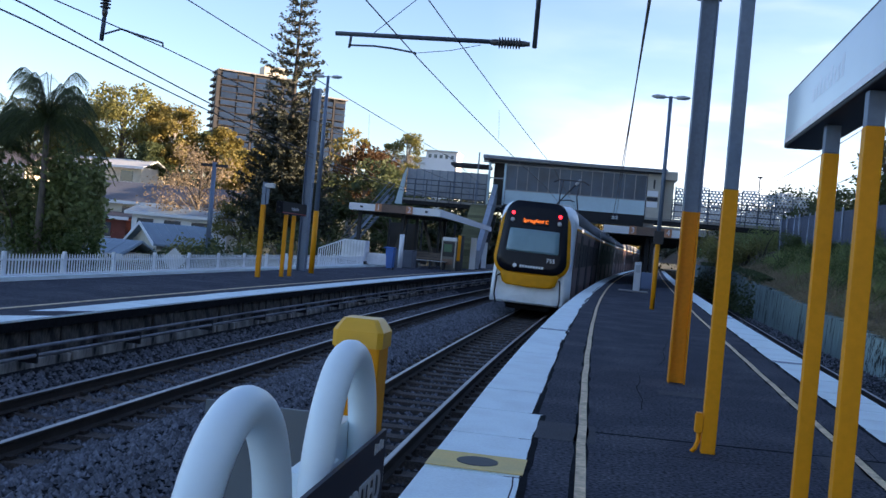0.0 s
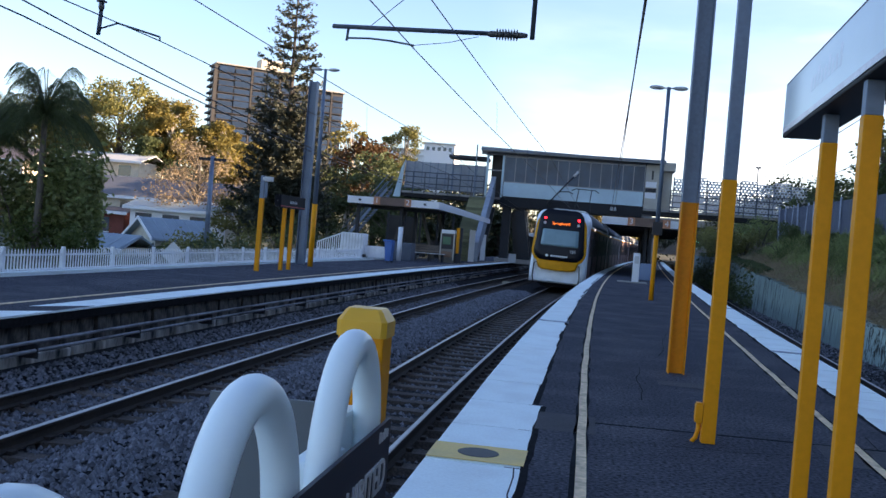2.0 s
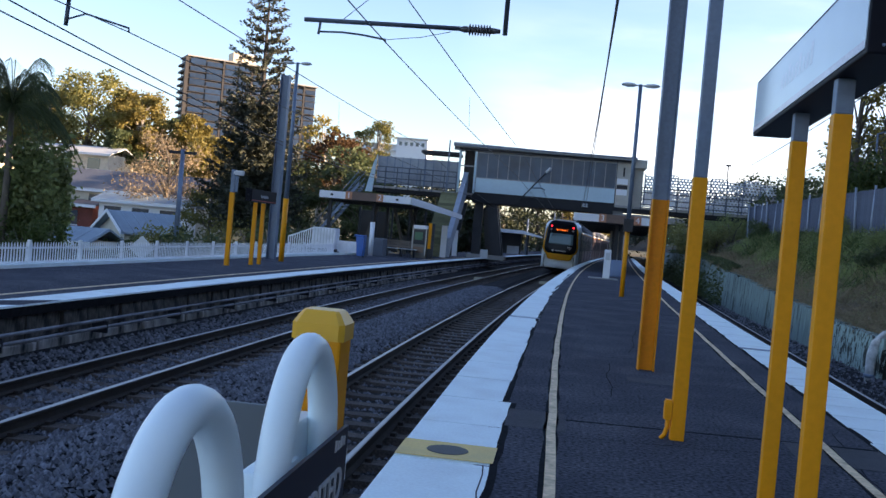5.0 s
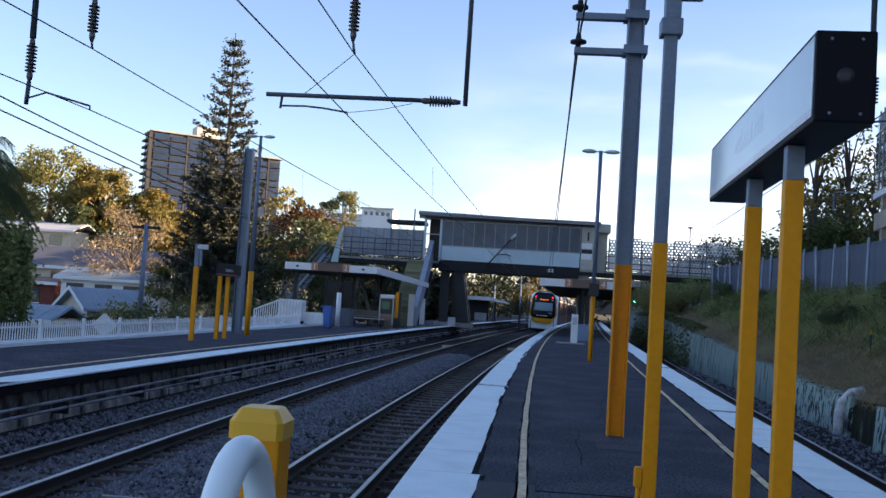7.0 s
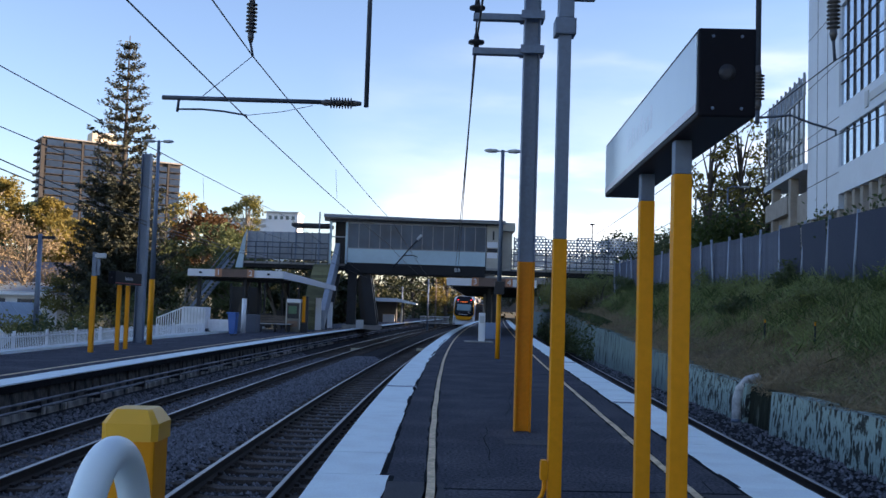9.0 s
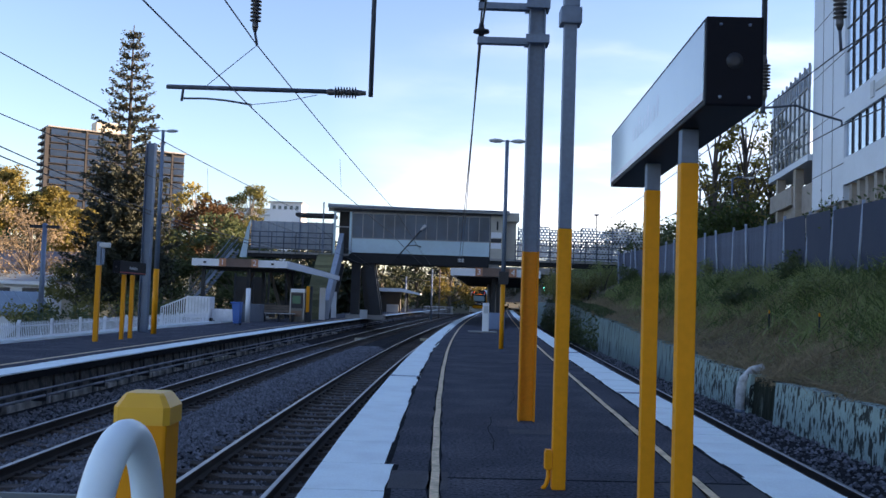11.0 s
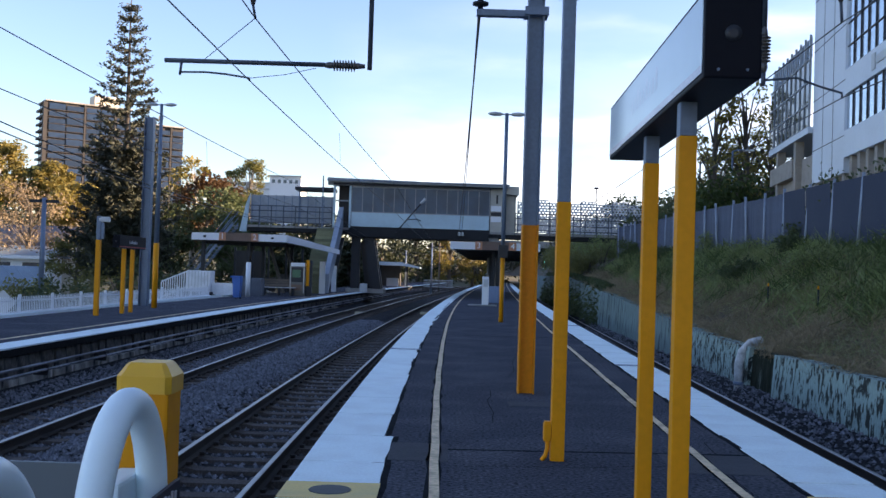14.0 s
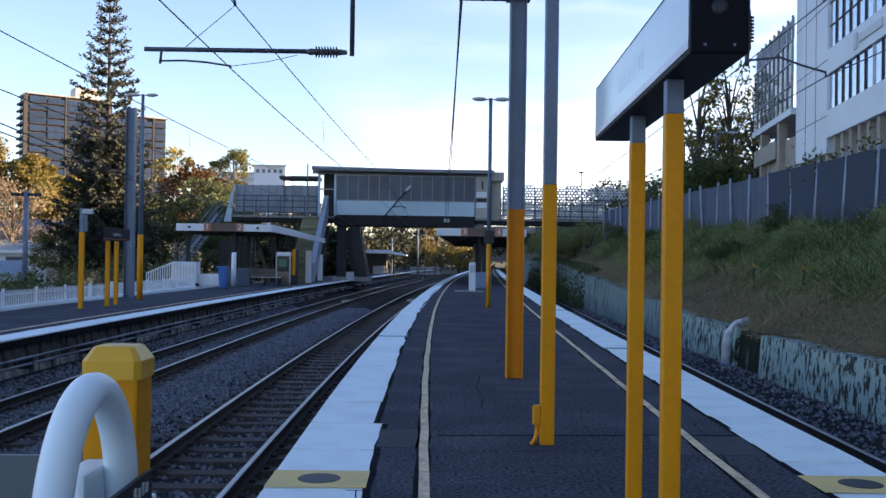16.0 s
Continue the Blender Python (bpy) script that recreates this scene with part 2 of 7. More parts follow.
def east(y):
    return 0.040 * (y - 8) + bend(y) * 0.30


def east_wall(y):
    return 0.034 * (y - 8) + bend_wall(y) * 0.25


RAIL_Z, LOW_Z, LEFT_Z = -0.91, -1.10, -0.20
TRACK_1, TRACK_2, TRACK_3 = -2.43, -5.82, 4.48
EDGE_W, EDGE_E, EDGE_L = -0.885, 2.93, -7.25
YS = steps(-14, 40, 2) + steps(43, 220, 6)

# ---- ground ----
bm = B()
def ground_height(x, y):
    left = max(0.0, -x - 13)
    right = max(0.0, x - 60)
    h = -1.5 if x > -13 else -1.12
    h += -0.5 * min(left / 6, 1) + 0.085 * max(0.0, left - 26) * (1 if y > 20 else 0.6)
    h += 0.10 * right
    far = max(0.0, y - 150)
    return min(h + 0.03 * far, 30)
xs = steps(-420, -60, 24) + steps(-54, -14, 4) + steps(-8, 60, 6) + steps(80, 420, 34)
gys = steps(-120, 0, 24) + steps(8, 200, 8) + steps(220, 900, 68)
grid = [[bm.verts.new((x, y, ground_height(x, y))) for x in xs] for y in gys]
for r0, r1 in zip(grid, grid[1:]):
    for i in range(len(xs) - 1):
        bm.faces.new((r0[i], r0[i + 1], r1[i + 1], r1[i]))
SOIL = mat("soil_and_grass", (0.06, 0.066, 0.032), 0.95, grain=3, amount=0.4, coarse=0.15, wear=0.5, tint=(0.055, 0.045, 0.028), bump=0.5)
tagged(part("ground", bm, SOIL), "dry grassy suburban ground sloping up a hill", "ground", kind="structure")

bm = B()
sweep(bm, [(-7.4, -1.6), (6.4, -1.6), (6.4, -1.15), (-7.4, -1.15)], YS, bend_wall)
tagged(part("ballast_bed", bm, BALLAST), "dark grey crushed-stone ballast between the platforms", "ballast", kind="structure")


def track(x0, shift, label):
    t = thing("railway_track", label, "railway track", kind="structure")
    for side in (-0.565, 0.565):
        c = x0 + side
        bm = B()
        sweep(bm, [(c - 0.06, RAIL_Z - 0.15), (c + 0.06, RAIL_Z - 0.15), (c + 0.06, RAIL_Z - 0.135), (c + 0.012, RAIL_Z - 0.115), (c + 0.012, RAIL_Z - 0.045), (c + 0.035, RAIL_Z - 0.03), (c + 0.035, RAIL_Z - 0.004), (c - 0.035, RAIL_Z - 0.004), (c - 0.035, RAIL_Z - 0.03), (c - 0.012, RAIL_Z - 0.045), (c - 0.012, RAIL_Z - 0.115), (c - 0.06, RAIL_Z - 0.135)], YS, shift)
        rail = part("rail", bm, RAIL, t, "rusty steel rail")
        bm = B()
        sweep(bm, [(c - 0.03, RAIL_Z - 0.004), (c + 0.03, RAIL_Z - 0.004), (c + 0.024, RAIL_Z + 0.003), (c - 0.024, RAIL_Z + 0.003)], YS, shift)
        part("rail_head", bm, RAIL_TOP, rail, "polished running surface")
    return t


tracks = [track(TRACK_1, bend, "narrow-gauge railway track with rusty rails beside the island platform"),
          track(TRACK_2, bend_left, "narrow-gauge railway track with rusty rails beside the far platform"),
          track(TRACK_3, east, "narrow-gauge railway track below the overgrown bank")]

# ---- island platform ----
PLATFORM_END = 150
pys = [y for y in YS if y <= PLATFORM_END]
island = thing("platform_island", "asphalt island platform with white painted edges", "platform", kind="structure")
bm = B()
rings = []
for y in pys:
    a, b = EDGE_W + bend(y), EDGE_E + east(y)
    a += bend_edge(y) - bend(y)
    rings.append([bm.verts.new(c) for c in ((a + 0.10, y, -1.3), (b - 0.10, y, -1.3), (b - 0.10, y, -0.14), (b - 0.45, y, -0.006), (a + 0.45, y, -0.006), (a + 0.10, y, -0.14))])
for u, v in zip(rings, rings[1:]):
    for i in range(6):
        bm.faces.new((u[i], u[(i + 1) % 6], v[(i + 1) % 6], v[i]))
bm.faces.new(rings[0]), bm.faces.new(rings[-1])
part("platform_body", bm, OLD_WALL, island)
bm = B()
rings = []
for y in pys:
    a, b = EDGE_W + bend(y) + 0.46, EDGE_E + east(y) - 0.53
    rings.append([bm.verts.new(c) for c in ((a, y, -0.02), (b, y, -0.02), (b, y, 0), (a, y, 0))])
for u, v in zip(rings, rings[1:]):
    for i in range(4):
        bm.faces.new((u[i], u[(i + 1) % 4], v[(i + 1) % 4], v[i]))
part("asphalt_surface", bm, ASPHALT, island, "dark patched asphalt")


def coping(parent, edge, width, shift, y0, y1, length, z, material, inward=1, gap=0.011, wobble=0.0, deep=0.13):
    """Edge slabs one by one, with open joints between them."""
    rnd = random.Random(int(abs(edge) * 100))
    y = y0
    while y < y1:
        e = min(y + length, y1)
        bm = B()
        w0 = width + rnd.uniform(-wobble, wobble)
        a0, a1 = edge + shift(y), edge + shift(e)
        top = z + rnd.uniform(0.001, 0.006)
        lo = [(a0, y + gap), (a0 + inward * w0, y + gap), (a1 + inward * w0, e - gap), (a1, e - gap)]
        prism(bm, lo if inward > 0 else lo[::-1], z - deep, top, "z")
        part("coping_slab", bm, material, parent)
        y = e


def ribbon(name, parent, material, x0, width, shift, ys, z, label="", wob=0.0, height=0.006):
    bm = B()
    rnd = random.Random(5)
    rings = []
    for y in ys:
        j = rnd.uniform(-wob, wob)
        x = x0 + shift(y) + j
        rings.append([bm.verts.new(c) for c in ((x, y, z), (x + width, y, z), (x + width, y, z + height), (x, y, z + height))])
    for u, v in zip(rings, rings[1:]):
        for i in range(4):
            bm.faces.new((u[i], u[(i + 1) % 4], v[(i + 1) % 4], v[i]))
    bm.faces.new(rings[0][::-1]), bm.faces.new(rings[-1])
    return part(name, bm, material, parent, label)

# ---- island platform markings ----
ribbon("line_strip", island, TAN, EDGE_W + 0.855, 0.062, bend, steps(-10, 60, 0.8) + steps(63, 150, 3), 0.0, "worn tan warning line", wob=0.006)
ribbon("line_strip", island, TAN, EDGE_E - 0.99, 0.062, east, steps(-10, 60, 0.8) + steps(63, 150, 3), 0.0, "worn tan warning line", wob=0.006)
ribbon("patch_strip", island, ASPHALT_PATCH, EDGE_W + 0.56, 0.42, bend, steps(6.75, 7.45, 0.2), 0.0, "paler asphalt patch", height=0.003)
ribbon("patch_strip", island, ASPHALT_PATCH, EDGE_E - 1.25, 0.68, east, steps(6.6, 7.3, 0.2), 0.0, "paler asphalt patch", height=0.003)
ribbon("patch_strip", island, ASPHALT_PATCH, 0.72, 0.58, bend, steps(9.7, 10.05, 0.1), 0.0, "paler asphalt patch", height=0.003)
for yy in (7.18, 20.5, 27.5, 33.0, 38.5):
    bm = B()
    prism(bm, [(-0.35 + bend(yy), yy), (2.35 + east(yy), yy + 0.15), (2.35 + east(yy), yy + 0.19), (-0.35 + bend(yy), yy + 0.03)], 0.0, 0.002, "z")
    part("joint_seam", bm, SEAM, island, "seam across the asphalt")

for x0, sh in ((EDGE_W + 0.838, bend), (EDGE_E - 1.006, east)):
    ribbon("line_bed", island, SEAM, x0, 0.094, sh, steps(-10, 60, 0.35), 0.0, "dark tar bed of the warning line", wob=0.014, height=0.003)
ribbon("edge_seam", island, SEAM, EDGE_W + 0.485, 0.05, bend, steps(7.72, 60, 0.3), 0.0, "dark ragged tar edge beside the coping", wob=0.012, height=0.0024)
ribbon("edge_seam", island, SEAM, EDGE_W + 0.55, 0.045, bend, steps(-4, 7.7, 0.3), 0.0, "dark ragged tar edge beside the coping", wob=0.010, height=0.0024)
ribbon("edge_seam", island, SEAM, EDGE_E - 0.585, 0.05, east, steps(-4, 60, 0.3), 0.0, "dark ragged tar edge beside the coping", wob=0.012, height=0.0024)
rnd = random.Random(31)
for x, y, dx, dy, n in ((-0.33, 4.6, 0.01, 0.35, 14), (0.3, 3.6, 0.16, 0.06, 12), (0.2, 6.6, 0.2, 0.03, 10), (0.5, 8.6, 0.02, 0.3, 9), (0.1, 11.5, 0.22, 0.05, 9), (1.9, 5.2, 0.03, 0.3, 10), (0.9, 12.4, 0.05, 0.4, 10), (0.2, 15.2, 0.22, 0.03, 9)):
    bm = B()
    pts = []
    for k in range(n):
        pts.append((x, y))
        x, y = x + dx + rnd.uniform(-0.04, 0.04), y + dy + rnd.uniform(-0.05, 0.05)
    w = 0.004
    vs = [(bm.verts.new((px - (w if abs(dy) > abs(dx) else 0), py - (0 if abs(dy) > abs(dx) else w), 0.0015)), bm.verts.new((px + (w if abs(dy) > abs(dx) else 0), py + (0 if abs(dy) > abs(dx) else w), 0.0015))) for px, py in pts]
    for (a, b), (c, d) in zip(vs, vs[1:]):
        bm.faces.new((a, b, d, c))
    part("crack", bm, SEAM, island, "dark crack in the asphalt")

for yy in (16.42,):
    bm = B()
    box(bm, EDGE_W + bend_edge(yy) - 0.002, EDGE_W + bend_edge(yy) + 0.50, yy - 0.10, yy + 0.10, -0.05, 0.0085)
    jp = part("joint_plate", bm, GALV, island, "dark expansion joint across the platform edge")
    bm = B()
    box(bm, EDGE_W + bend_edge(yy) + 0.06, EDGE_W + bend_edge(yy) + 0.46, yy - 0.035, yy + 0.035, 0.0085, 0.0105)
    part("joint_strip", bm, COPING, jp, "white strip")
for yy in (14.6, 26.0):
    bm = B()
    box(bm, EDGE_E + east(yy) - 0.56, EDGE_E + east(yy) + 0.002, yy - 0.10, yy + 0.10, -0.05, 0.0085)
    part("joint_plate", bm, GALV, island, "dark expansion joint across the platform edge")

# ---- far platform ----
far_platform = thing("platform_far", "asphalt side platform with white painted edge and dark old wall", "platform", kind="structure")
bm = B()
sweep(bm, [(EDGE_L - 30 * 0 - 4.2, -1.6), (EDGE_L - 0.12, -1.6), (EDGE_L - 0.12, LEFT_Z - 0.13), (EDGE_L - 0.3, LEFT_Z - 0.006), (EDGE_L - 4.2, LEFT_Z - 0.006)], pys, bend_left)
part("platform_body", bm, OLD_WALL, far_platform)
ribbon("asphalt_surface", far_platform, ASPHALT, EDGE_L - 4.15, 3.6, bend_left, pys, LEFT_Z - 0.004, "dark asphalt", height=0.004)
ribbon("line_strip", far_platform, TAN, EDGE_L - 1.0, 0.09, bend_left, steps(-10, 110, 2), LEFT_Z, "worn tan warning line", wob=0.01)
bm = B()
prism(bm, [(EDGE_L - 0.57, 11.7), (EDGE_L + 0.004, 12.5), (EDGE_L + 0.004, 13.6), (EDGE_L - 0.57, 12.6)], LEFT_Z - 0.14, LEFT_Z + 0.0085, "z")
part("edge_break", bm, ASPHALT, far_platform, "dark break in the white edge")
CABLE_PIPE = mat("grey_cable_pipe", (0.22, 0.23, 0.26), 0.7, grain=8, amount=0.3, coarse=0.8, wear=0.6, tint=(0.03, 0.03, 0.035))
# Dark strip paints the shaded undercut of the white slabs, with their unpainted face.
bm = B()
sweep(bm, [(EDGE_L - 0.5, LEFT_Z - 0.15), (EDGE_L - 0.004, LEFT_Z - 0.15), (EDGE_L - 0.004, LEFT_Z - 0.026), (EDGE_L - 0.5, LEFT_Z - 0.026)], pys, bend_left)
part("coping_underside", bm, UNDERCUT, far_platform, "near-black strip painting the shaded undercut and bare slab face")
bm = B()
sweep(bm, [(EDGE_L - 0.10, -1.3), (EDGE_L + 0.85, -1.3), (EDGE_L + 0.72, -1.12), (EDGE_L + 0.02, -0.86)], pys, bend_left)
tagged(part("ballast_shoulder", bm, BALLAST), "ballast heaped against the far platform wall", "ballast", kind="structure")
# face of the old wall: buttress blocks and two long service pipes
rnd = random.Random(3)
block_meshes = []
for w in (0.36, 0.52, 0.74, 0.95):
    bm0 = B()
    box(bm0, -0.06, 0.05, 0.0, w, -0.34, 0.0, 0.012)
    block_meshes.append((w, (mesh_of("wall_block", bm0, OLD_WALL), None)))
for j, (w, me) in enumerate(block_meshes):
    bm0 = B()
    box(bm0, -0.06, 0.06, 0.0, w, -0.36, 0.0, 0.02)
    block_meshes[j] = (w, (me[0], mesh_of("wall_block", bm0, PALE_WALL)))
# Upper course stays dark for black stains and the coping's shadow; lower course pale.
for course in range(2):
    y = 6.0 - 0.3 * course
    while y < 56:
        w, me = rnd.choice(block_meshes)
        ob = new("wall_block", me[course])
        ob.parent = far_platform
        ob.matrix_basis = pose(EDGE_L - 0.12 + bend_left(y) + rnd.uniform(-0.025, 0.02), y, LEFT_Z - 0.16 - 0.40 * course, rnd.uniform(-1, 1), rnd.uniform(-3, 3), rnd.uniform(-1.5, 1.5))
        y += w + 0.02
for zz, off in ((-0.545, 0.14), (-0.655, 0.17)):
    bm = B()
    tube(bm, [(EDGE_L + off + bend_left(y), y, zz) for y in steps(0, 110, 4)], 0.026, 7)
    part("service_pipe", bm, CABLE_PIPE, far_platform, "long grey service pipe on the wall")
bm0 = B()
box(bm0, -0.06, 0.20, -0.015, 0.015, -0.14, 0.05)
bracket_mesh = mesh_of("pipe_bracket", bm0, DARK_STEEL)
for k in range(34):
    y = 6 + k * 2.9
    ob = new("pipe_bracket", bracket_mesh)
    ob.parent = far_platform
    ob.matrix_basis = pose(EDGE_L + bend_left(y), y, -0.62)

# ---- retaining wall and bank on the east side ----
GREEN_WALL = mat("flaking_green_wall", (0.25, 0.35, 0.325), 0.9, grain=30, amount=0.2, coarse=9.0, wear=0.5, bump=0.4, tint=(0.02, 0.024, 0.02), stretch=(1, 1, 0.42), flake=0.505)
GAP_WALL = mat("wall_gap_dark", (0.022, 0.026, 0.018), 0.95, grain=14, amount=0.5, coarse=5.0, wear=0.4, bump=0.8, tint=(0.10, 0.12, 0.10), stretch=(1, 1, 0.2), flake=0.60, spec=0.1)
STREAKED_WALL = mat("streaked_green_wall", (0.15, 0.215, 0.205), 0.9, grain=10, amount=0.35, coarse=4.0, wear=0.45, bump=0.3, tint=(0.03, 0.04, 0.034), stretch=(1, 1, 0.16), flake=0.565)
wall_east = thing("retaining_wall", "low pale-green flaking painted retaining wall at the foot of the bank", "wall", kind="structure")
def wall_x(y):
    return 5.72 + east_wall(y) * 0.95
def wall_top(y):
    return min(max(0.034 * (y - 21), 0.0), 1.3)
rnd = random.Random(8)
y = -6.0
while y < 100:
    if 17.0 < y < 19.3:
        # Near-black colour here paints the dark opening where wall panels are missing.
        bm = B()
        prism(bm, [(wall_x(y) + 0.12, LOW_Z - 0.3), (wall_x(y) + 0.3, LOW_Z - 0.3), (wall_x(y) + 0.4, -0.03), (wall_x(y) + 0.24, -0.03)], y, 19.5)
        part("gap_panel", bm, GAP_WALL, wall_east, "set-back near-black panel standing in for a gap in the wall")
        y = 19.5
    bm = B()
    z1 = wall_top(y) + rnd.uniform(-0.02, 0.02)
    x = wall_x(y)
    prism(bm, [(x, LOW_Z - 0.3), (x + 0.3, LOW_Z - 0.3), (x + 0.3 + 0.10, z1), (x + 0.10, z1 + rnd.uniform(-0.01, 0.01))], y, y + 1.17)
    part("wall_panel", bm, GREEN_WALL if y < 25 else STREAKED_WALL, wall_east)
    y += 1.19

bm = B()
rings = [[bm.verts.new(c) for c in ((5.10 + east_wall(y), y, -1.16), (5.36 + east_wall(y), y, -1.02), (wall_x(y) + 0.04, y, -0.76), (wall_x(y) + 0.04, y, -1.2))] for y in steps(-6, 100, 1.5)]
for u, v in zip(rings, rings[1:]):
    for i in range(4):
        bm.faces.new((u[i], u[(i + 1) % 4], v[(i + 1) % 4], v[i]))
tagged(part("ballast_shoulder", bm, BALLAST), "sloping shoulder of ballast against the retaining wall", "ballast", kind="structure")


def bank_height(x, y):
    """The bank rises from the wall to the fence line above."""
    u = x - wall_x(min(y, 100)) - 0.35
    top = 2.1 + 0.02 * max(0.0, y - 10)
    k = min(max(u / 4.6, 0.0), 1.0)
    base = wall_top(y) - 0.12
    top = max(top, base + 1.2)
    h = base + (top - base) * (k * k * (3 - 2 * k) * 0.6 + k * 0.4)
    return h + (0.12 * noise.noise((x * 0.8, y * 0.5, 0)) if 0 < u < 9 else 0)

bm = B()
bxs = [0, 0.3, 0.8, 1.4, 2.0, 2.7, 3.4, 4.1, 4.8, 5.6, 8, 14, 24, 44]
bys = steps(-80, -10, 10) + steps(-8, 64, 1.2) + steps(70, 200, 10)
grid = []
for y in bys:
    x0 = wall_x(min(y, 100)) + 0.30 + 0.0
    grid.append([bm.verts.new((x0 + u, y, bank_height(x0 + u, y))) for u in bxs])
for r0, r1 in zip(grid, grid[1:]):
    for i in range(len(bxs) - 1):
        bm.faces.new((r0[i], r0[i + 1], r1[i + 1], r1[i])).smooth = True
BANK_SOIL = mat("bank_soil", (0.10, 0.072, 0.05), 0.95, grain=6, amount=0.5, coarse=0.9, wear=0.5, tint=(0.06, 0.055, 0.03), bump=0.8)
bank = tagged(part("bank", bm, BANK_SOIL), "steep overgrown grassy bank above the retaining wall", "bank", kind="structure")

# ---- left fence and kerb ----
FENCE_X = EDGE_L - 3.95
def fence_shift(y):
    return bend_wire_left(y) * 0.25
ribbon("kerb", far_platform, COPING, FENCE_X - 0.1, 0.28, fence_shift, steps(4, 62, 2), LEFT_Z - 0.05, "white painted kerb", height=0.13)


# ---- footbridge ----
BY = 67.0
bridge = thing("footbridge", "covered grey station footbridge over the tracks", "footbridge")
STEEL_GREY = mat("bridge_girder", (0.012, 0.013, 0.016), 0.75, 0.0, grain=8, amount=0.2)
BRIDGE_PANEL = mat("bridge_panel", (0.48, 0.64, 0.70), 0.5, grain=6, amount=0.05, coarse=0.4, wear=0.15)
BRIDGE_GLASS = mat("bridge_glazing", (0.040, 0.085, 0.135), 0.3, grain=1.2, amount=0.3, coarse=0.5, wear=0.4, spec=0.5)
ROOF_METAL = mat("roof_metal", (0.30, 0.32, 0.34), 0.5, 0.3, grain=8, amount=0.1)
def bpart(name, material, label, *boxes):
    bm = B()
    for b in boxes:
        box(bm, *b)
    return part(name, bm, material, bridge, label)
bpart("girder", STEEL_GREY, "dark deep girder", (-13.6, 14.2, BY + 0.1, BY + 0.5, 3.8, 4.05), (-13.6, 14.2, BY + 2.4, BY + 2.8, 3.8, 4.05), (-6.4, 3.2, BY - 0.05, BY + 0.1, 3.6, 4.32), (-6.4, 3.2, BY + 0.1, BY + 2.8, 3.58, 3.7))
bpart("deck", CONCRETE, "concrete walkway deck", (-13.6, 14.2, BY, BY + 2.9, 4.05, 4.2))
bpart("wall_panel", BRIDGE_PANEL, "pale wall panel", (-6.25, 3.2, BY - 0.08, BY, 4.3, 5.28))
bpart("wall_panel", BRIDGE_PANEL, "pale wall panel", (-6.25, 3.2, BY + 2.9, BY + 2.98, 4.3, 5.28))
bpart("glazing", BRIDGE_GLASS, "dull grey glazing", (-6.25, 3.2, BY - 0.03, BY + 0.01, 5.28, 7.1))
bpart("glazing", BRIDGE_GLASS, "dull grey glazing", (-6.25, 3.2, BY + 2.9, BY + 2.94, 5.28, 7.1))
bpart("glazing_rail", ROOF_METAL, "", (-6.25, 3.2, BY - 0.07, BY - 0.03, 6.98, 7.1), (-6.25, 3.2, BY - 0.1, BY - 0.03, 5.26, 5.32))
for k in range(14):
    x = -6.25 + k * 9.45 / 13
    bpart("mullion", ROOF_METAL, "", (x - 0.022, x + 0.022, BY - 0.07, BY - 0.03, 5.28, 7.1))
bm = B()
prism(bm, [(-7.9, 7.30), (4.5, 7.22), (4.5, 7.36), (-7.9, 7.56)], BY - 0.6, BY + 3.5)
part("roof", bm, ROOF_METAL, bridge, "thin overhanging metal roof")
bpart("fascia", DARK_STEEL, "", (-7.5, 4.3, BY - 0.35, BY - 0.25, 7.12, 7.24))
CREAM_PANEL = mat("cream_lift_panel", (0.50, 0.47, 0.40), 0.7, grain=5, amount=0.06, coarse=0.8, wear=0.2)
bpart("lift_shaft", CREAM_PANEL, "cream lift shaft", (3.22, 4.34, BY - 0.02, BY + 2.4, 4.2, 7.2), (4.36, 5.05, BY + 0.5, BY + 2.4, 4.2, 6.78))
bpart("lift_pillar", CONCRETE, "concrete pillar under the lift", (3.22, 3.9, BY + 0.3, BY + 1.4, 0.0, 4.2))
bpart("lift_roof", CREAM_PANEL, "cream lift head", (4.36, 5.2, BY - 0.1, BY + 2.6, 6.8, 7.36))
for x in (3.20, 4.28):
    bpart("lift_trim", DARK_STEEL, "", (x, x + 0.06, BY - 0.06, BY - 0.02, 4.0, 7.2))
bpart("lift_window", DARK, "dark lift window slit", (3.66, 3.78, BY - 0.05, BY - 0.02, 6.15, 6.75))
for z in (5.62, 4.88):
    bpart("lift_notice", WHITE, "white board on the lift shaft", (3.30, 4.02, BY - 0.06, BY - 0.02, z, z + 0.38))
bpart("lift_louvre", DARK, "dark louvre", (3.30, 4.02, BY - 0.05, BY - 0.02, 5.30, 5.56))
for x in (-7.45, -6.36):
    bpart("column", BRIDGE_PANEL, "pale door jamb", (x - 0.07, x + 0.07, BY - 0.12, BY + 0.06, 4.2, 7.3))
bpart("door_head", ROOF_METAL, "", (-7.9, -6.3, BY - 0.14, BY - 0.06, 7.08, 7.3))
# Dark sheet paints the unlit interior behind the stair-head doorway.
bpart("doorway_shade", DARK, "dark sheet painting the shaded doorway at the stair head", (-7.3, -6.3, BY + 1.5, BY + 1.6, 4.2, 7.25))
bpart("door_transom", ROOF_METAL, "", (-7.38, -6.4, BY + 0.02, BY + 0.08, 6.0, 6.08))
bpart("side_roof", DARK_STEEL, "small dark flat side roof", (-10.2, -7.5, BY + 0.1, BY + 2.2, 6.72, 6.92))
bpart("side_post", GALV, "", (-8.28, -8.20, BY - 0.16, BY - 0.08, 3.9, 7.7))
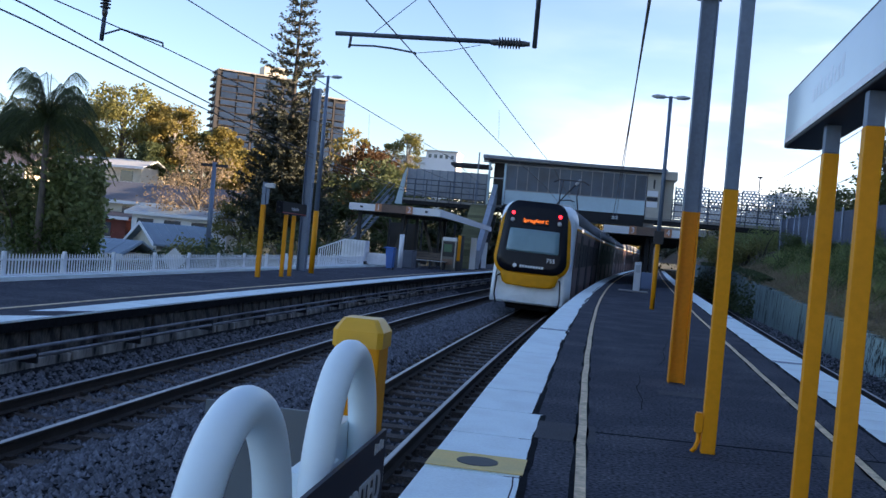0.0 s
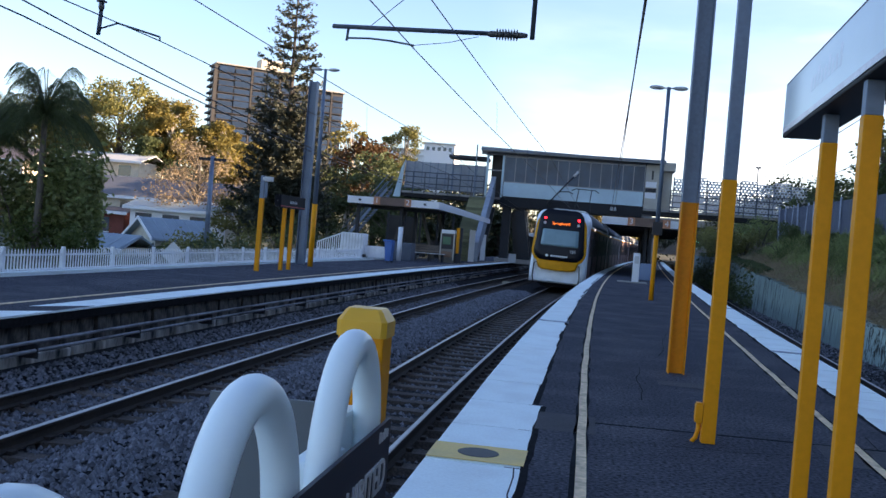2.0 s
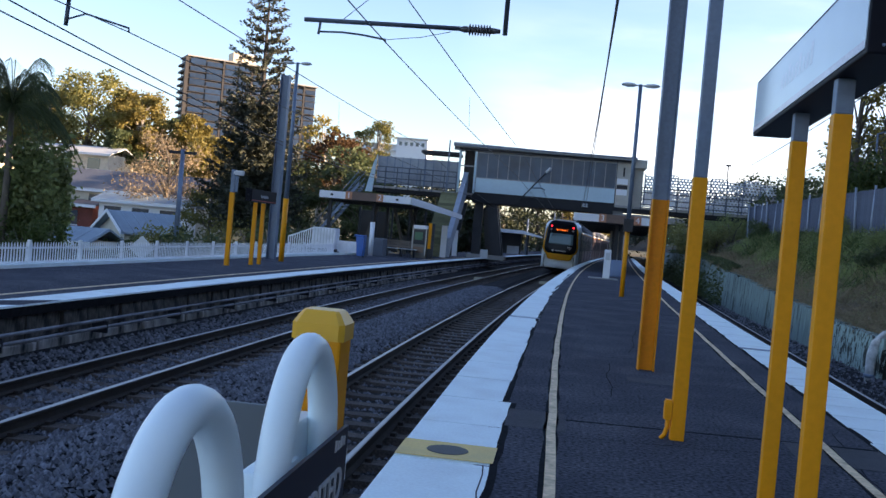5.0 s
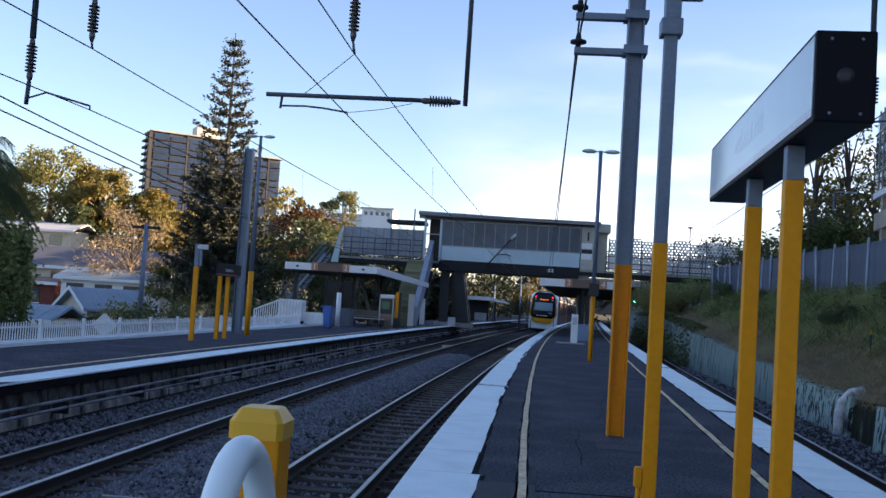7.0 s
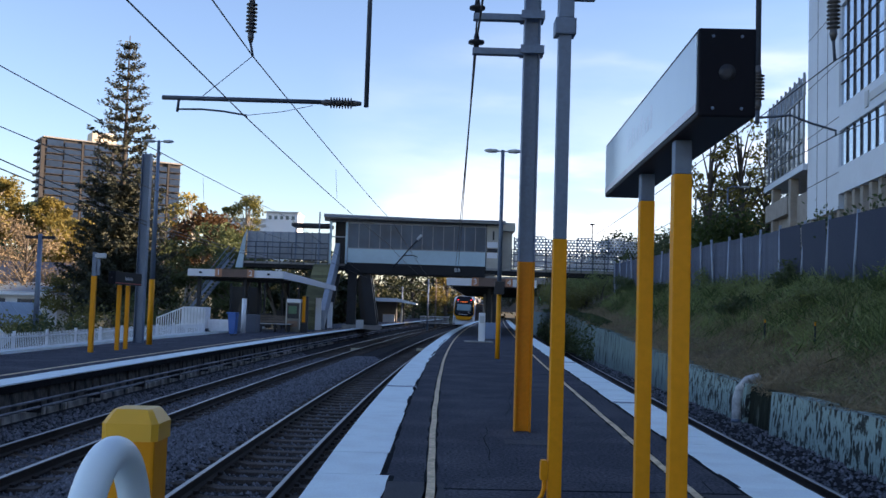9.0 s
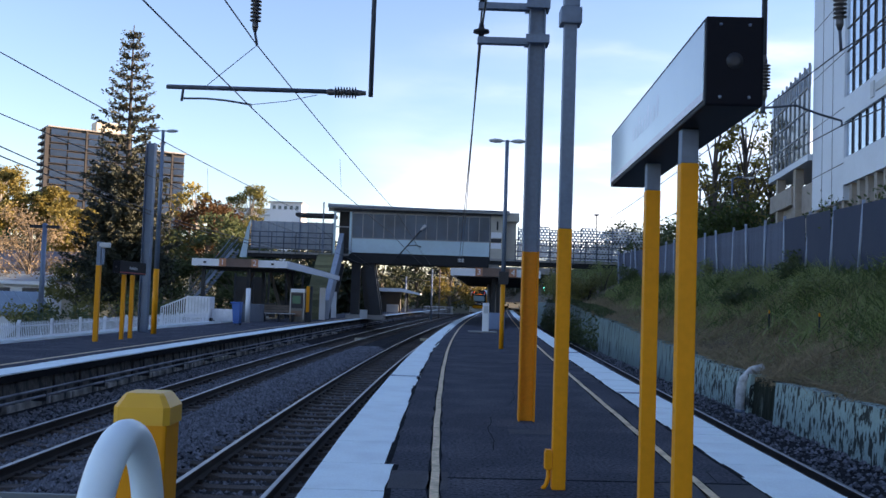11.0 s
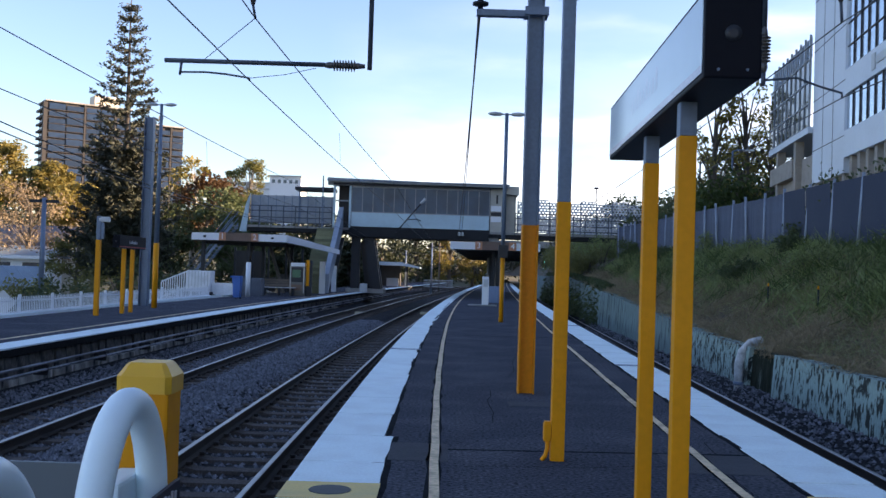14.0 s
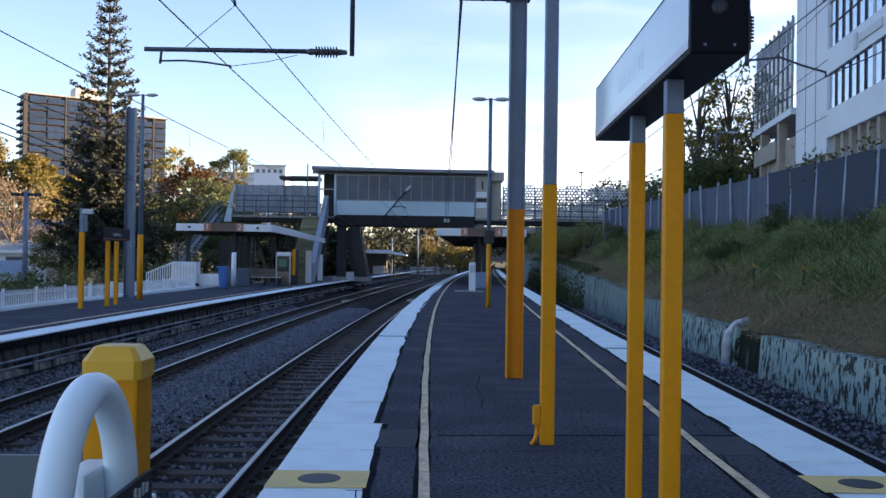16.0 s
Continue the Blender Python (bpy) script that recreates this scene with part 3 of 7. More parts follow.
bpart("side_post", GALV, "", (-9.95, -9.88, BY + 0.4, BY + 0.47, 4.2, 6.72))
bpart("roof_trim", GALV, "pale roof edge trim", (-7.9, 4.5, BY - 0.66, BY - 0.60, 7.36, 7.44))
for k in range(7):
    x = -13.2 + k * 0.9
    bpart("cross_beam", STEEL_GREY, "", (x, x + 0.12, BY + 0.3, BY + 2.6, 3.75, 3.95))
RAIL_GREY = mat("bridge_rail_grey", (0.085, 0.10, 0.125), 0.6, 0.2, grain=8, amount=0.1)
MESH = mat("perforated_screen", (0.66, 0.69, 0.73), 0.6, 0.0, grain=5, amount=0.1)
def screen(x0, x1, z0, z1, y):
    """A perforated screen: rows of bars with openings between."""
    bm = B()
    cell, rise = 0.23, 0.19
    k = 0
    z = z0
    while z < z1 - 0.1:
        x = x0 + (cell / 2 if k % 2 else 0)
        box(bm, x0, x1, y - 0.015, y + 0.015, z, z + 0.085)
        while x < x1 - 0.1:
            box(bm, x, x + 0.10, y - 0.014, y + 0.014, z + 0.085, z + rise)
            x += cell
        z += rise
        k += 1
    box(bm, x0, x1, y - 0.03, y + 0.03, z, z + 0.06)
    part("screen", bm, MESH, bridge, "white perforated safety screen")
for k in range(8):
    lift = (0.0, 0.1, 0.0, 0.0, 0.22, 0.0, 0.12, 0.0)[k]
    screen(5.2 + k * 1.08, 6.22 + k * 1.08, 4.36, 6.3 + lift, BY + 0.10)
    bpart("screen_post", GALV, "", (5.13 + k * 1.08, 5.20 + k * 1.08, BY + 0.02, BY + 0.09, 4.05, 6.42))
screen(5.2, 13.6, 4.36, 5.6, BY + 2.85)
bpart("lamp_bracket", DARK_STEEL, "small lamp on the screen", (10.50, 10.56, BY + 0.1, BY + 0.16, 6.4, 7.4), (10.38, 10.68, BY + 0.05, BY + 0.2, 7.4, 7.5))
bpart("solid_screen", mat("fine_mesh_screen", (0.34, 0.37, 0.40), 0.7, grain=8, amount=0.12, coarse=0.8, wear=0.3), "grey fine mesh screen", (-13.3, -7.6, BY + 0.6, BY + 0.66, 4.4, 6.3))
for k in range(11):
    bpart("screen_batten", GALV, "", (-13.2 + k * 0.55, -13.16 + k * 0.55, BY + 0.56, BY + 0.6, 4.3, 6.34))
for x0, x1 in ((5.0, 13.8), (-13.4, -7.6)):
    for z in (4.36, 4.72, 5.16, 5.5):
        bpart("handrail", RAIL_GREY, "", (x0, x1, BY - 0.06, BY - 0.02, z, z + 0.065))
    for x in steps(x0, x1, 0.8):
        bpart("rail_post", RAIL_GREY, "", (x - 0.03, x + 0.03, BY - 0.07, BY - 0.01, 4.05, 5.56))
bm = B()
prism(bm, [(-13.9, 3.72), (-13.42, 3.72), (-13.2, 6.35), (-13.45, 5.75)], BY - 0.12, BY + 0.05)
part("end_panel", bm, BRIDGE_PANEL, bridge, "grey end panel")
bpart("pier", DARK_STEEL, "dark steel pier", (-6.22, -5.62, BY + 0.4, BY + 1.0, LEFT_Z, 3.6))
for y0, y1 in ((BY + 0.3, BY + 0.9), (BY + 2.0, BY + 2.6)):
    bm = B()
    prism(bm, [(-5.35, 3.58), (-4.68, 3.58), (-4.05, LEFT_Z), (-4.75, LEFT_Z)], y0, y1)
    part("brace", bm, DARK_STEEL, bridge, "dark leaning brace")
bm = B()
prism(bm, [(-5.65, 3.2), (-5.3, 3.58), (-4.8, LEFT_Z + 0.3), (-5.2, LEFT_Z)], BY + 1.1, BY + 1.3)
part("brace_web", bm, DARK, bridge, "dark web between the legs")
bm = B()
prism(bm, [(-7.0, 3.5), (-6.7, 3.5), (-7.4, LEFT_Z), (-7.7, LEFT_Z)], BY + 0.2, BY + 0.5)
part("stair_leg", bm, DARK_STEEL, bridge, "thin dark leaning stair leg")
bpart("base_plinth", CONCRETE, "low concrete footing", (-6.5, -3.9, BY + 0.1, BY + 2.8, LEFT_Z - 0.05, LEFT_Z + 0.25))
bpart("cable_box", GREY_PANEL, "pale cable box at the pier foot", (-5.5, -5.0, BY - 0.12, BY + 0.08, LEFT_Z, LEFT_Z + 0.6))
bpart("pier", CONCRETE, "concrete pier", (12.4, 13.4, BY + 0.3, BY + 2.6, 0.5, 4.05))


def stair(x0, y0, z0, x1, z1, width, count, towards=-1):
    """A straight flight with treads, strings and a rail, in the bridge."""
    bm = B()
    for k in range(count):
        u = k / count
        x = x0 + (x1 - x0) * u
        z = z0 + (z1 - z0) * (k + 1) / count
        box(bm, min(x, x + (x1 - x0) / count), max(x, x + (x1 - x0) / count), y0, y0 + width, z - 0.05, z)
    part("treads", bm, CONCRETE, bridge, "concrete stair treads")
    for yy in (y0 - 0.04, y0 + width):
        bm = B()
        prism(bm, [(x0, z0 - 0.1), (x0, z0 + 0.25), (x1, z1 + 0.25), (x1, z1 - 0.1)], yy, yy + 0.04)
        part("string", bm, GALV, bridge)
        for h in (0.6, 1.05):
            bm = B()
            tube(bm, [(x0, yy + 0.02, z0 + h), (x1, yy + 0.02, z1 + h)], 0.03, 6)
            part("handrail", bm, GALV, bridge)


stair(-17.6, 66.2, LEFT_Z - 0.3, -14.2, 4.1, 1.8, 22)
# flight that comes towards the camera side, with a light side panel
bm = B()
for k in range(22):
    box(bm, -8.5, -7.0, BY - 7.6 + k * 0.34, BY - 7.6 + (k + 1) * 0.34, LEFT_Z + (k + 1) * 0.195 - 0.19, LEFT_Z + (k + 1) * 0.195)
part("treads", bm, mat("stair_green", (0.26, 0.26, 0.15), 0.85, spread=0.5), bridge, "dull green stair treads")
STAIR_PANEL = mat("stair_panel", (0.30, 0.35, 0.41), 0.5, grain=6, amount=0.08)
for x in (-6.95,):
    bm = B()
    prism(bm, [(BY - 7.6, LEFT_Z + 0.05), (BY - 7.6, LEFT_Z + 1.2), (BY, 5.6), (BY, 4.1)], x - 0.16, x + 0.16, "x")
    part("side_panel", bm, STAIR_PANEL, bridge, "blue-grey stair side panel")
bpart("newel", WHITE, "pale newel panel at the stair foot", (-7.35, -7.0, BY - 7.75, BY - 7.65, LEFT_Z, 1.75))


arm = thing("registration_arm", "dark slanting overhead-line arm with a pale insulator hung on the footbridge", "overhead arm")
for name, pts, r, m, lab in (("arm_tube", [(-3.13, BY - 0.5, 3.98), (-1.5, BY - 0.5, 5.95)], 0.045, DARK_STEEL, ""),
                             ("arm_insulator", [(-1.5, BY - 0.5, 5.95), (-1.2, BY - 0.5, 6.3)], 0.10, GREY_PANEL, "pale ribbed insulator"),
                             ("steady_tube", [(-2.45, BY - 0.5, 4.85), (-1.75, BY - 0.5, 4.9), (-1.45, BY - 0.5, 4.78)], 0.035, DARK_STEEL, ""),
                             ("steady_tube", [(-3.0, BY - 0.5, 4.12), (-2.2, BY - 0.5, 4.22), (-1.5, BY - 0.5, 4.05)], 0.03, DARK_STEEL, ""),
                             ("fixing_bracket", [(-3.13, BY - 0.55, 3.98), (-3.13, BY - 0.0, 3.98)], 0.05, DARK_STEEL, "")):
    bm = B()
    tube(bm, pts, r, 7)
    part(name, bm, m, arm, lab)
for x in (1.18, 1.40):
    wi = thing("wire_insulator", "small pale disc insulator ending a feeder wire at the footbridge", "insulator", (x, BY - 0.25, 3.98), "wire insulators")
    bm = B()
    lathe(bm, (0, 0, -0.12), [(0, 0.03), (0.04, 0.11), (0.08, 0.11), (0.12, 0.04), (0.16, 0.10), (0.20, 0.10), (0.26, 0.02)])
    part("discs", bm, GREY_PANEL, wi)
    bm = B()
    tube(bm, [(0, 0.0, 0.0), (0, 0.25, 0.0)], 0.02, 6)
    part("link", bm, DARK_STEEL, wi)


# ---- canopies ----
BROWN = mat("brown_brick_fascia", (0.20, 0.13, 0.10), 0.8, grain=20, amount=0.2)
WEATHERED_STEEL = mat("weathered_grey_brown_steel", (0.11, 0.10, 0.09), 0.8, grain=10, amount=0.25)
NUMBER_ORANGE = mat("number_plate_orange", (0.55, 0.24, 0.13), 0.6)
def letters(body, size, at, turn, material, parent, name="lettering", extrude=0.004, align="CENTER"):
    """Raised letters; turn is an Euler in degrees."""
    cu = bpy.data.curves.new(name, "FONT")
    cu.body, cu.size, cu.extrude, cu.align_x, cu.align_y = body, size, extrude, align, "CENTER"
    tmp = bpy.data.objects.new(name, cu)
    scene.collection.objects.link(tmp)
    dg = bpy.context.evaluated_depsgraph_get()
    me = bpy.data.meshes.new_from_object(tmp.evaluated_get(dg))
    bpy.data.objects.remove(tmp)
    me.materials.clear()
    me.materials.append(material)
    ob = new(name, me)
    ob.matrix_basis = pose(*at, *turn)
    if parent is not None:
        ob.parent = parent
    return ob


def canopy(x0, x1, y0, y1, z, floor_z, numbers, label, posts, drift=(0.0, 0.0)):
    """A long flat roof with a deep edge; drift moves its far corners sideways."""
    c = thing("platform_canopy", label, "canopy")
    f0, f1 = x0 + drift[0], x1 + drift[1]
    bm = B()
    prism(bm, [(x0, y0), (x1, y0), (f1, y1), (f0, y1)], z + 0.02, z + 0.30, "z")
    part("roof", bm, ROOF_METAL, c)
    bm = B()
    box(bm, x0 - 0.05, x1 + 0.05, y0 - 0.06, y0, z - 0.02, z + 0.36)
    part("fascia", bm, WHITE, c, "white front fascia")
    for a, b in ((x0 - 0.05, f0 - 0.05), (x1, f1)):
        bm = B()
        prism(bm, [(a, y0 + 0.002), (a + 0.05, y0 + 0.002), (b + 0.05, y1), (b, y1)], z - 0.02, z + 0.36, "z")
        part("side_fascia", bm, WHITE, c)
    bm = B()
    prism(bm, [(x0 + 0.12, y0 + 0.1), (x1 - 0.12, y0 + 0.1), (f1 - 0.12, y1 - 0.1), (f0 + 0.12, y1 - 0.1)], z - 0.03, z + 0.018, "z")
    part("soffit", bm, DARK, c, "dark underside")
    for yy in steps(y0 + 2, y1 - 2, 4):
        u = (yy - y0) / (y1 - y0)
        bm = B()
        box(bm, x0 + drift[0] * u + 0.2, x1 + drift[1] * u - 0.2, yy - 0.06, yy + 0.06, z - 0.17, z - 0.032)
        part("roof_beam", bm, DARK_STEEL, c)
    a, b = numbers[0][1], numbers[1][1]
    bm = B()
    box(bm, a, b, y0 - 0.10, y0 - 0.06, z - 0.03, z + 0.40)
    part("centre_panel", bm, BROWN, c, "brown middle panel of the fascia")
    for digit, x in numbers:
        bm = B()
        box(bm, x - 0.18, x + 0.18, y0 - 0.13, y0 - 0.10, z - 0.03, z + 0.40)
        plate = part("number_panel", bm, NUMBER_ORANGE, c, "orange platform number panel")
        tagged(letters(digit, 0.42, (x, y0 - 0.135, z + 0.18), (90, 0, 0), WHITE, plate), "white platform number")
    for x, y in posts:
        bm = B()
        box(bm, x - 0.09, x + 0.09, y - 0.09, y + 0.09, floor_z, z)
        part("post", bm, DARK_STEEL, c)
    return c


canopy(0.5, 5.0, 50.0, 80.0, 2.56, 0.0, (("3", 1.90), ("4", 3.64)), "flat white-edged canopy with numbered panels on the island platform", [(2.75, 51.5), (3.0, 51.5), (2.95, 57.0), (3.2, 63.0), (3.6, 70.0)], (1.6, 1.6))
left_canopy = canopy(-13.25, -8.3, 52.0, 58.8, 2.68, LEFT_Z, (("1", -11.65), ("2", -9.94)), "flat white-edged canopy with numbered panels on the side platform", [(-10.45, 53.0), (-12.9, 53.0), (-10.6, 58.3), (-11.4, 58.3), (-8.9, 58.3)])
# a wing that widens and dips towards the stairs
wing = [(-8.24, 52.0, 3.04), (-6.17, 58.8, 2.48), (-8.24, 58.8, 3.04)]
bm = B()
top, low = [bm.verts.new(p) for p in wing], [bm.verts.new((x, y, z - 0.30)) for x, y, z in wing]
bm.faces.new(top), bm.faces.new(low[::-1])
for i in range(3):
    bm.faces.new((top[i], low[i], low[(i + 1) % 3], top[(i + 1) % 3]))
part("roof_wing", bm, DARK, left_canopy, "dark widening roof wing")
bm = B()
a, b = Vector(wing[0]), Vector(wing[1])
out = Vector((0.05, -0.015, 0))
vs = [bm.verts.new(p) for p in (a, b, b - Vector((0, 0, 0.27)), a - Vector((0, 0, 0.38)), a + out, b + out, b + out - Vector((0, 0, 0.27)), a + out - Vector((0, 0, 0.38)))]
for f in ((0, 1, 2, 3), (4, 7, 6, 5), (0, 4, 5, 1), (1, 5, 6, 2), (2, 6, 7, 3), (3, 7, 4, 0)):
    bm.faces.new([vs[i] for i in f])
part("wing_fascia", bm, WHITE, left_canopy, "white fascia along the wing")
for x, dx in ((-10.2, 0.9), (-9.2, 0.7), (-11.2, -0.8)):
    bm = B()
    prism(bm, [(x - 0.09, 2.6), (x + 0.09, 2.6), (x + dx + 0.09, LEFT_Z), (x + dx - 0.09, LEFT_Z)], 58.0, 58.2)
    part("strut", bm, WEATHERED_STEEL, left_canopy, "leaning grey-brown strut")
for x in (-9.0, -12.6):
    bm = B()
    box(bm, x - 0.07, x + 0.07, 51.90, 51.94, 2.80, 2.90)
    part("fascia_badge", bm, DARK_STEEL, left_canopy, "small dark badge on the fascia")


# ---- masts and poles ----
def mast(x, y, z0, top, yellow, size, label, material=ORANGE, group=""):
    """A rolled H-section mast with a painted foot."""
    m = thing("overhead_line_mast", label, "mast", (x, y, z0), group)
    h = size / 2
    for name, a, b, mt, lab in (("painted_foot", 0.0, yellow, material, "yellow painted lower length"), ("upper_length", yellow, top, GALV, "grey galvanised upper length")):
        bm = B()
        f, w = 0.016, 0.008
        prism(bm, [(-h, -h), (-h + f, -h), (-h + f, -w), (h - f, -w), (h - f, -h), (h, -h), (h, h), (h - f, h), (h - f, w), (-h + f, w), (-h + f, h), (-h, h)], a, b, "z")
        part(name, bm, mt, m, lab)
    return m


big = mast(0.972, 10.80, 0.0, 9.0, 1.85, 0.178, "tall grey H-section mast with a yellow painted foot")
for z in (4.19, 4.58):
    bm = B()
    box(bm, -0.66, -0.09, -0.05, 0.05, z - 0.035, z + 0.035)
    arm = part("arm", bm, GALV, big, "short grey side arm")
    bm = B()
    prism(bm, [(-0.13, -0.13), (0.13, -0.13), (0.13, 0.13), (-0.13, 0.13), (-0.13, 0.10), (0.10, 0.10), (0.10, -0.10), (-0.13, -0.10)], z - 0.03, z + 0.06, "z")
    part("clamp", bm, GALV, big)
    bm = B()
    lathe(bm, (-0.62, 0, z + 0.03), [(0, 0.03), (0.05, 0.03), (0.06, 0.09), (0.085, 0.09), (0.10, 0.035), (0.14, 0.03), (0.18, 0.02)])
    part("insulator", bm, DARK_STEEL, big, "dark disc insulator")


def box_pole(x, y, z0, top, yellow, size, label, category="pole", group=""):
    m = thing("pole", label, category, (x, y, z0), group)
    h = size / 2
    bm = B()
    box(bm, -h, h, -h, h, 0, yellow, 0.006)
    part("painted_foot", bm, YELLOW, m, "yellow painted lower length")
    bm = B()
    box(bm, -h * 0.94, h * 0.94, -h * 0.94, h * 0.94, yellow, top, 0.006)
    part("upper_length", bm, GALV, m, "grey galvanised upper length")
    return m


thin = box_pole(0.860, 6.93, 0.0, 4.2, 1.82, 0.095, "square grey pole with yellow foot and conduit box")
bm = B()
box(bm, -0.10, -0.05, -0.05, 0.03, 0.14, 0.26, 0.004)
box(bm, -0.095, -0.055, -0.045, 0.015, 0.26, 0.275)
part("conduit_box", bm, YELLOW, thin, "yellow conduit box")
bm = B()
tube(bm, [(-0.07, -0.01, 0.14), (-0.07, -0.01, 0.08), (-0.085, -0.015, 0.03), (-0.11, -0.02, -0.0)], 0.016, 8)
part("conduit", bm, YELLOW, thin, "yellow bent conduit")
bm = B()
box(bm, -0.075, 0.075, -0.075, 0.075, 3.28, 3.40, 0.01)
box(bm, -0.05, 0.06, -0.06, 0.06, 3.40, 3.6, 0.01)
part("collar", bm, GALV, thin, "grey bracket collar")
bm = B()
box(bm, 0.0, 0.22, -0.06, 0.06, 3.55, 3.66, 0.02)
part("luminaire", bm, GREY_PANEL, thin, "pale lamp head")


def lamp_post(x, y, z0, height, yellow, label, painted=0.11):
    m = thing("street_lamp", label, "street lamp", (x, y, z0), "platform lamps")
    bm = B()
    tube(bm, [(0, 0, 0), (0, 0, yellow)], painted, 10)
    part("painted_foot", bm, YELLOW, m, "yellow painted lower length")
    bm = B()
    tube(bm, [(0, 0, yellow), (0, 0, height)], painted * 0.92, 10, 0.05)
    part("pole", bm, GALV, m)
    for s in (-1, 1):
        bm = B()
        lathe(bm, (s * 0.05, 0, height - 0.03), [(0.0, 0.03), (0.08, 0.04), (0.12, 0.09), (0.3, 0.11), (0.42, 0.07), (0.46, 0.02)], (s, 0, 0.04))
        bmesh.ops.scale(bm, vec=(1, 1, 0.55), verts=bm.verts, space=Matrix.Translation((0, 0, -height + 0.03)))
        part("lamp_head", bm, GREY_PANEL, m, "pale oval lamp head")
    return m


lamp_post(1.68, 26.7, 0.0, 5.72, 1.75, "tall twin-headed platform lamp with a yellow foot", 0.065)
lamp_post(-9.68, 33.2, LEFT_Z, 6.95, 2.20, "tall twin-headed platform lamp with a yellow foot", 0.095)
mast(-10.38, 34.3, LEFT_Z, 6.65, 0.02, 0.30, "tall grey overhead line mast behind the far platform", GALV)


# ---- train ----
BODY_WHITE = mat("train_white", (0.86, 0.93, 0.97), 0.35, grain=5, amount=0.03)
T_DARK = mat("train_dark_mask", (0.008, 0.009, 0.014), 0.25, grain=5, amount=0.05, spec=0.2)
T_YELLOW = mat("train_yellow", (0.80, 0.33, 0.006), 0.45, grain=5, amount=0.03, spec=0.2)
T_PANE = mat("train_side_pane", (0.015, 0.016, 0.02), 0.5, grain=4, amount=0.1, spec=0.12)
T_SIDE = mat("train_side_maroon", (0.15, 0.10, 0.105), 0.5, spec=0.2, grain=5, amount=0.1)
T_GLASS = mat("train_windscreen", (0.17, 0.30, 0.34), 0.06, grain=2, amount=0.05, spec=0.6)
T_RED = mat("tail_light_red", (1.0, 0.02, 0.03), 0.3, emit=1.6)
T_AMBER = mat("destination_amber", (1.0, 0.20, 0.015), 0.4, emit=0.55)
T_WARM = mat("side_lamp_white", (1.0, 0.92, 0.8), 0.4, emit=0.35)
T_UNDER = mat("train_underframe", (0.012, 0.012, 0.013), 0.8, grain=8, amount=0.3, spec=0.08)
T_ROOF = mat("train_roof_grey", (0.20, 0.21, 0.22), 0.85, spec=0.1, grain=4, amount=0.15)
CAR = 24.3


def loop(bm, ring):
    return [bm.verts.new(p) for p in ring]


def car_section(y, w, zb, zt, shoulder):
    """Outline of a car body: straight sides, rounded shoulders."""
    pts = [(-w, zb), (-w, zb + 0.6), (-w, zt - shoulder * 1.5)]
    for k in range(1, 6):
        a = math.pi / 2 * k / 5
        pts.append((-w + shoulder * (1 - math.cos(a)), zt - shoulder * 1.5 + (shoulder * 1.5) * math.sin(a)))
    return [Vector((x, y, z)) for x, z in pts + [(-x, z) for x, z in reversed(pts)]]


def narrow(z):
    """The cab leans in towards its roof."""
    return 1.0 - 0.15 * min(max((z - 1.5) / 2.3, 0.0), 1.0) ** 1.3


def front_outline(half, z0, z1, r, y_of, k=6):
    """A rounded rectangle on the sloping nose."""
    pts = []
    for cx, cz, a0 in ((half - r, z1 - r, 0), (-half + r, z1 - r, 90), (-half + r, z0 + r, 180), (half - r, z0 + r, 270)):
        for i in range(k + 1):
            a = radians(a0 + 90 * i / k)
            x, z = cx + r * math.cos(a), cz + r * math.sin(a)
            x *= narrow(z)
            pts.append(Vector((x, y_of(x, z), z)))
    return pts


def nose_y(x, z):
    """Face of the cab: raked above the bumper, bowed in plan."""
    return 0.16 * (x / 1.36) ** 2 + 0.20 * max(0.0, z - 1.25) ** 1.3 / 2.0 + 0.10 * max(0.0, 1.0 - z)


def plate_on_nose(name, outline, lift, material, parent, label="", depth=0.03):
    bm = B()
    fine = []
    for p, q in zip(outline, outline[1:] + outline[:1]):
        m = max(1, int((q - p).length / 0.12))
        for i in range(m):
            x, z = p.x + (q.x - p.x) * i / m, p.z + (q.z - p.z) * i / m
            fine.append(Vector((x, nose_y(x, z), z)))
    outline = fine
    c = sum(outline, Vector()) / len(outline)
    k = len(outline)
    rings = [loop(bm, [p + Vector((0, -lift + depth, 0)) for p in outline])]
    for s in (1.0, 0.8, 0.6, 0.4, 0.2):
        rings.append(loop(bm, [Vector((x, nose_y(x, z) - lift, z)) for x, z in ((c.x + (p.x - c.x) * s, c.z + (p.z - c.z) * s) for p in outline)]))
    mid = bm.verts.new((c.x, nose_y(c.x, c.z) - lift, c.z))
    for u, v in zip(rings, rings[1:]):
        for i in range(k):
            bm.faces.new((u[i], u[(i + 1) % k], v[(i + 1) % k], v[i])).smooth = True
    for i in range(k):
        bm.faces.new((rings[-1][i], rings[-1][(i + 1) % k], mid))
    return part(name, bm, material, parent, label)


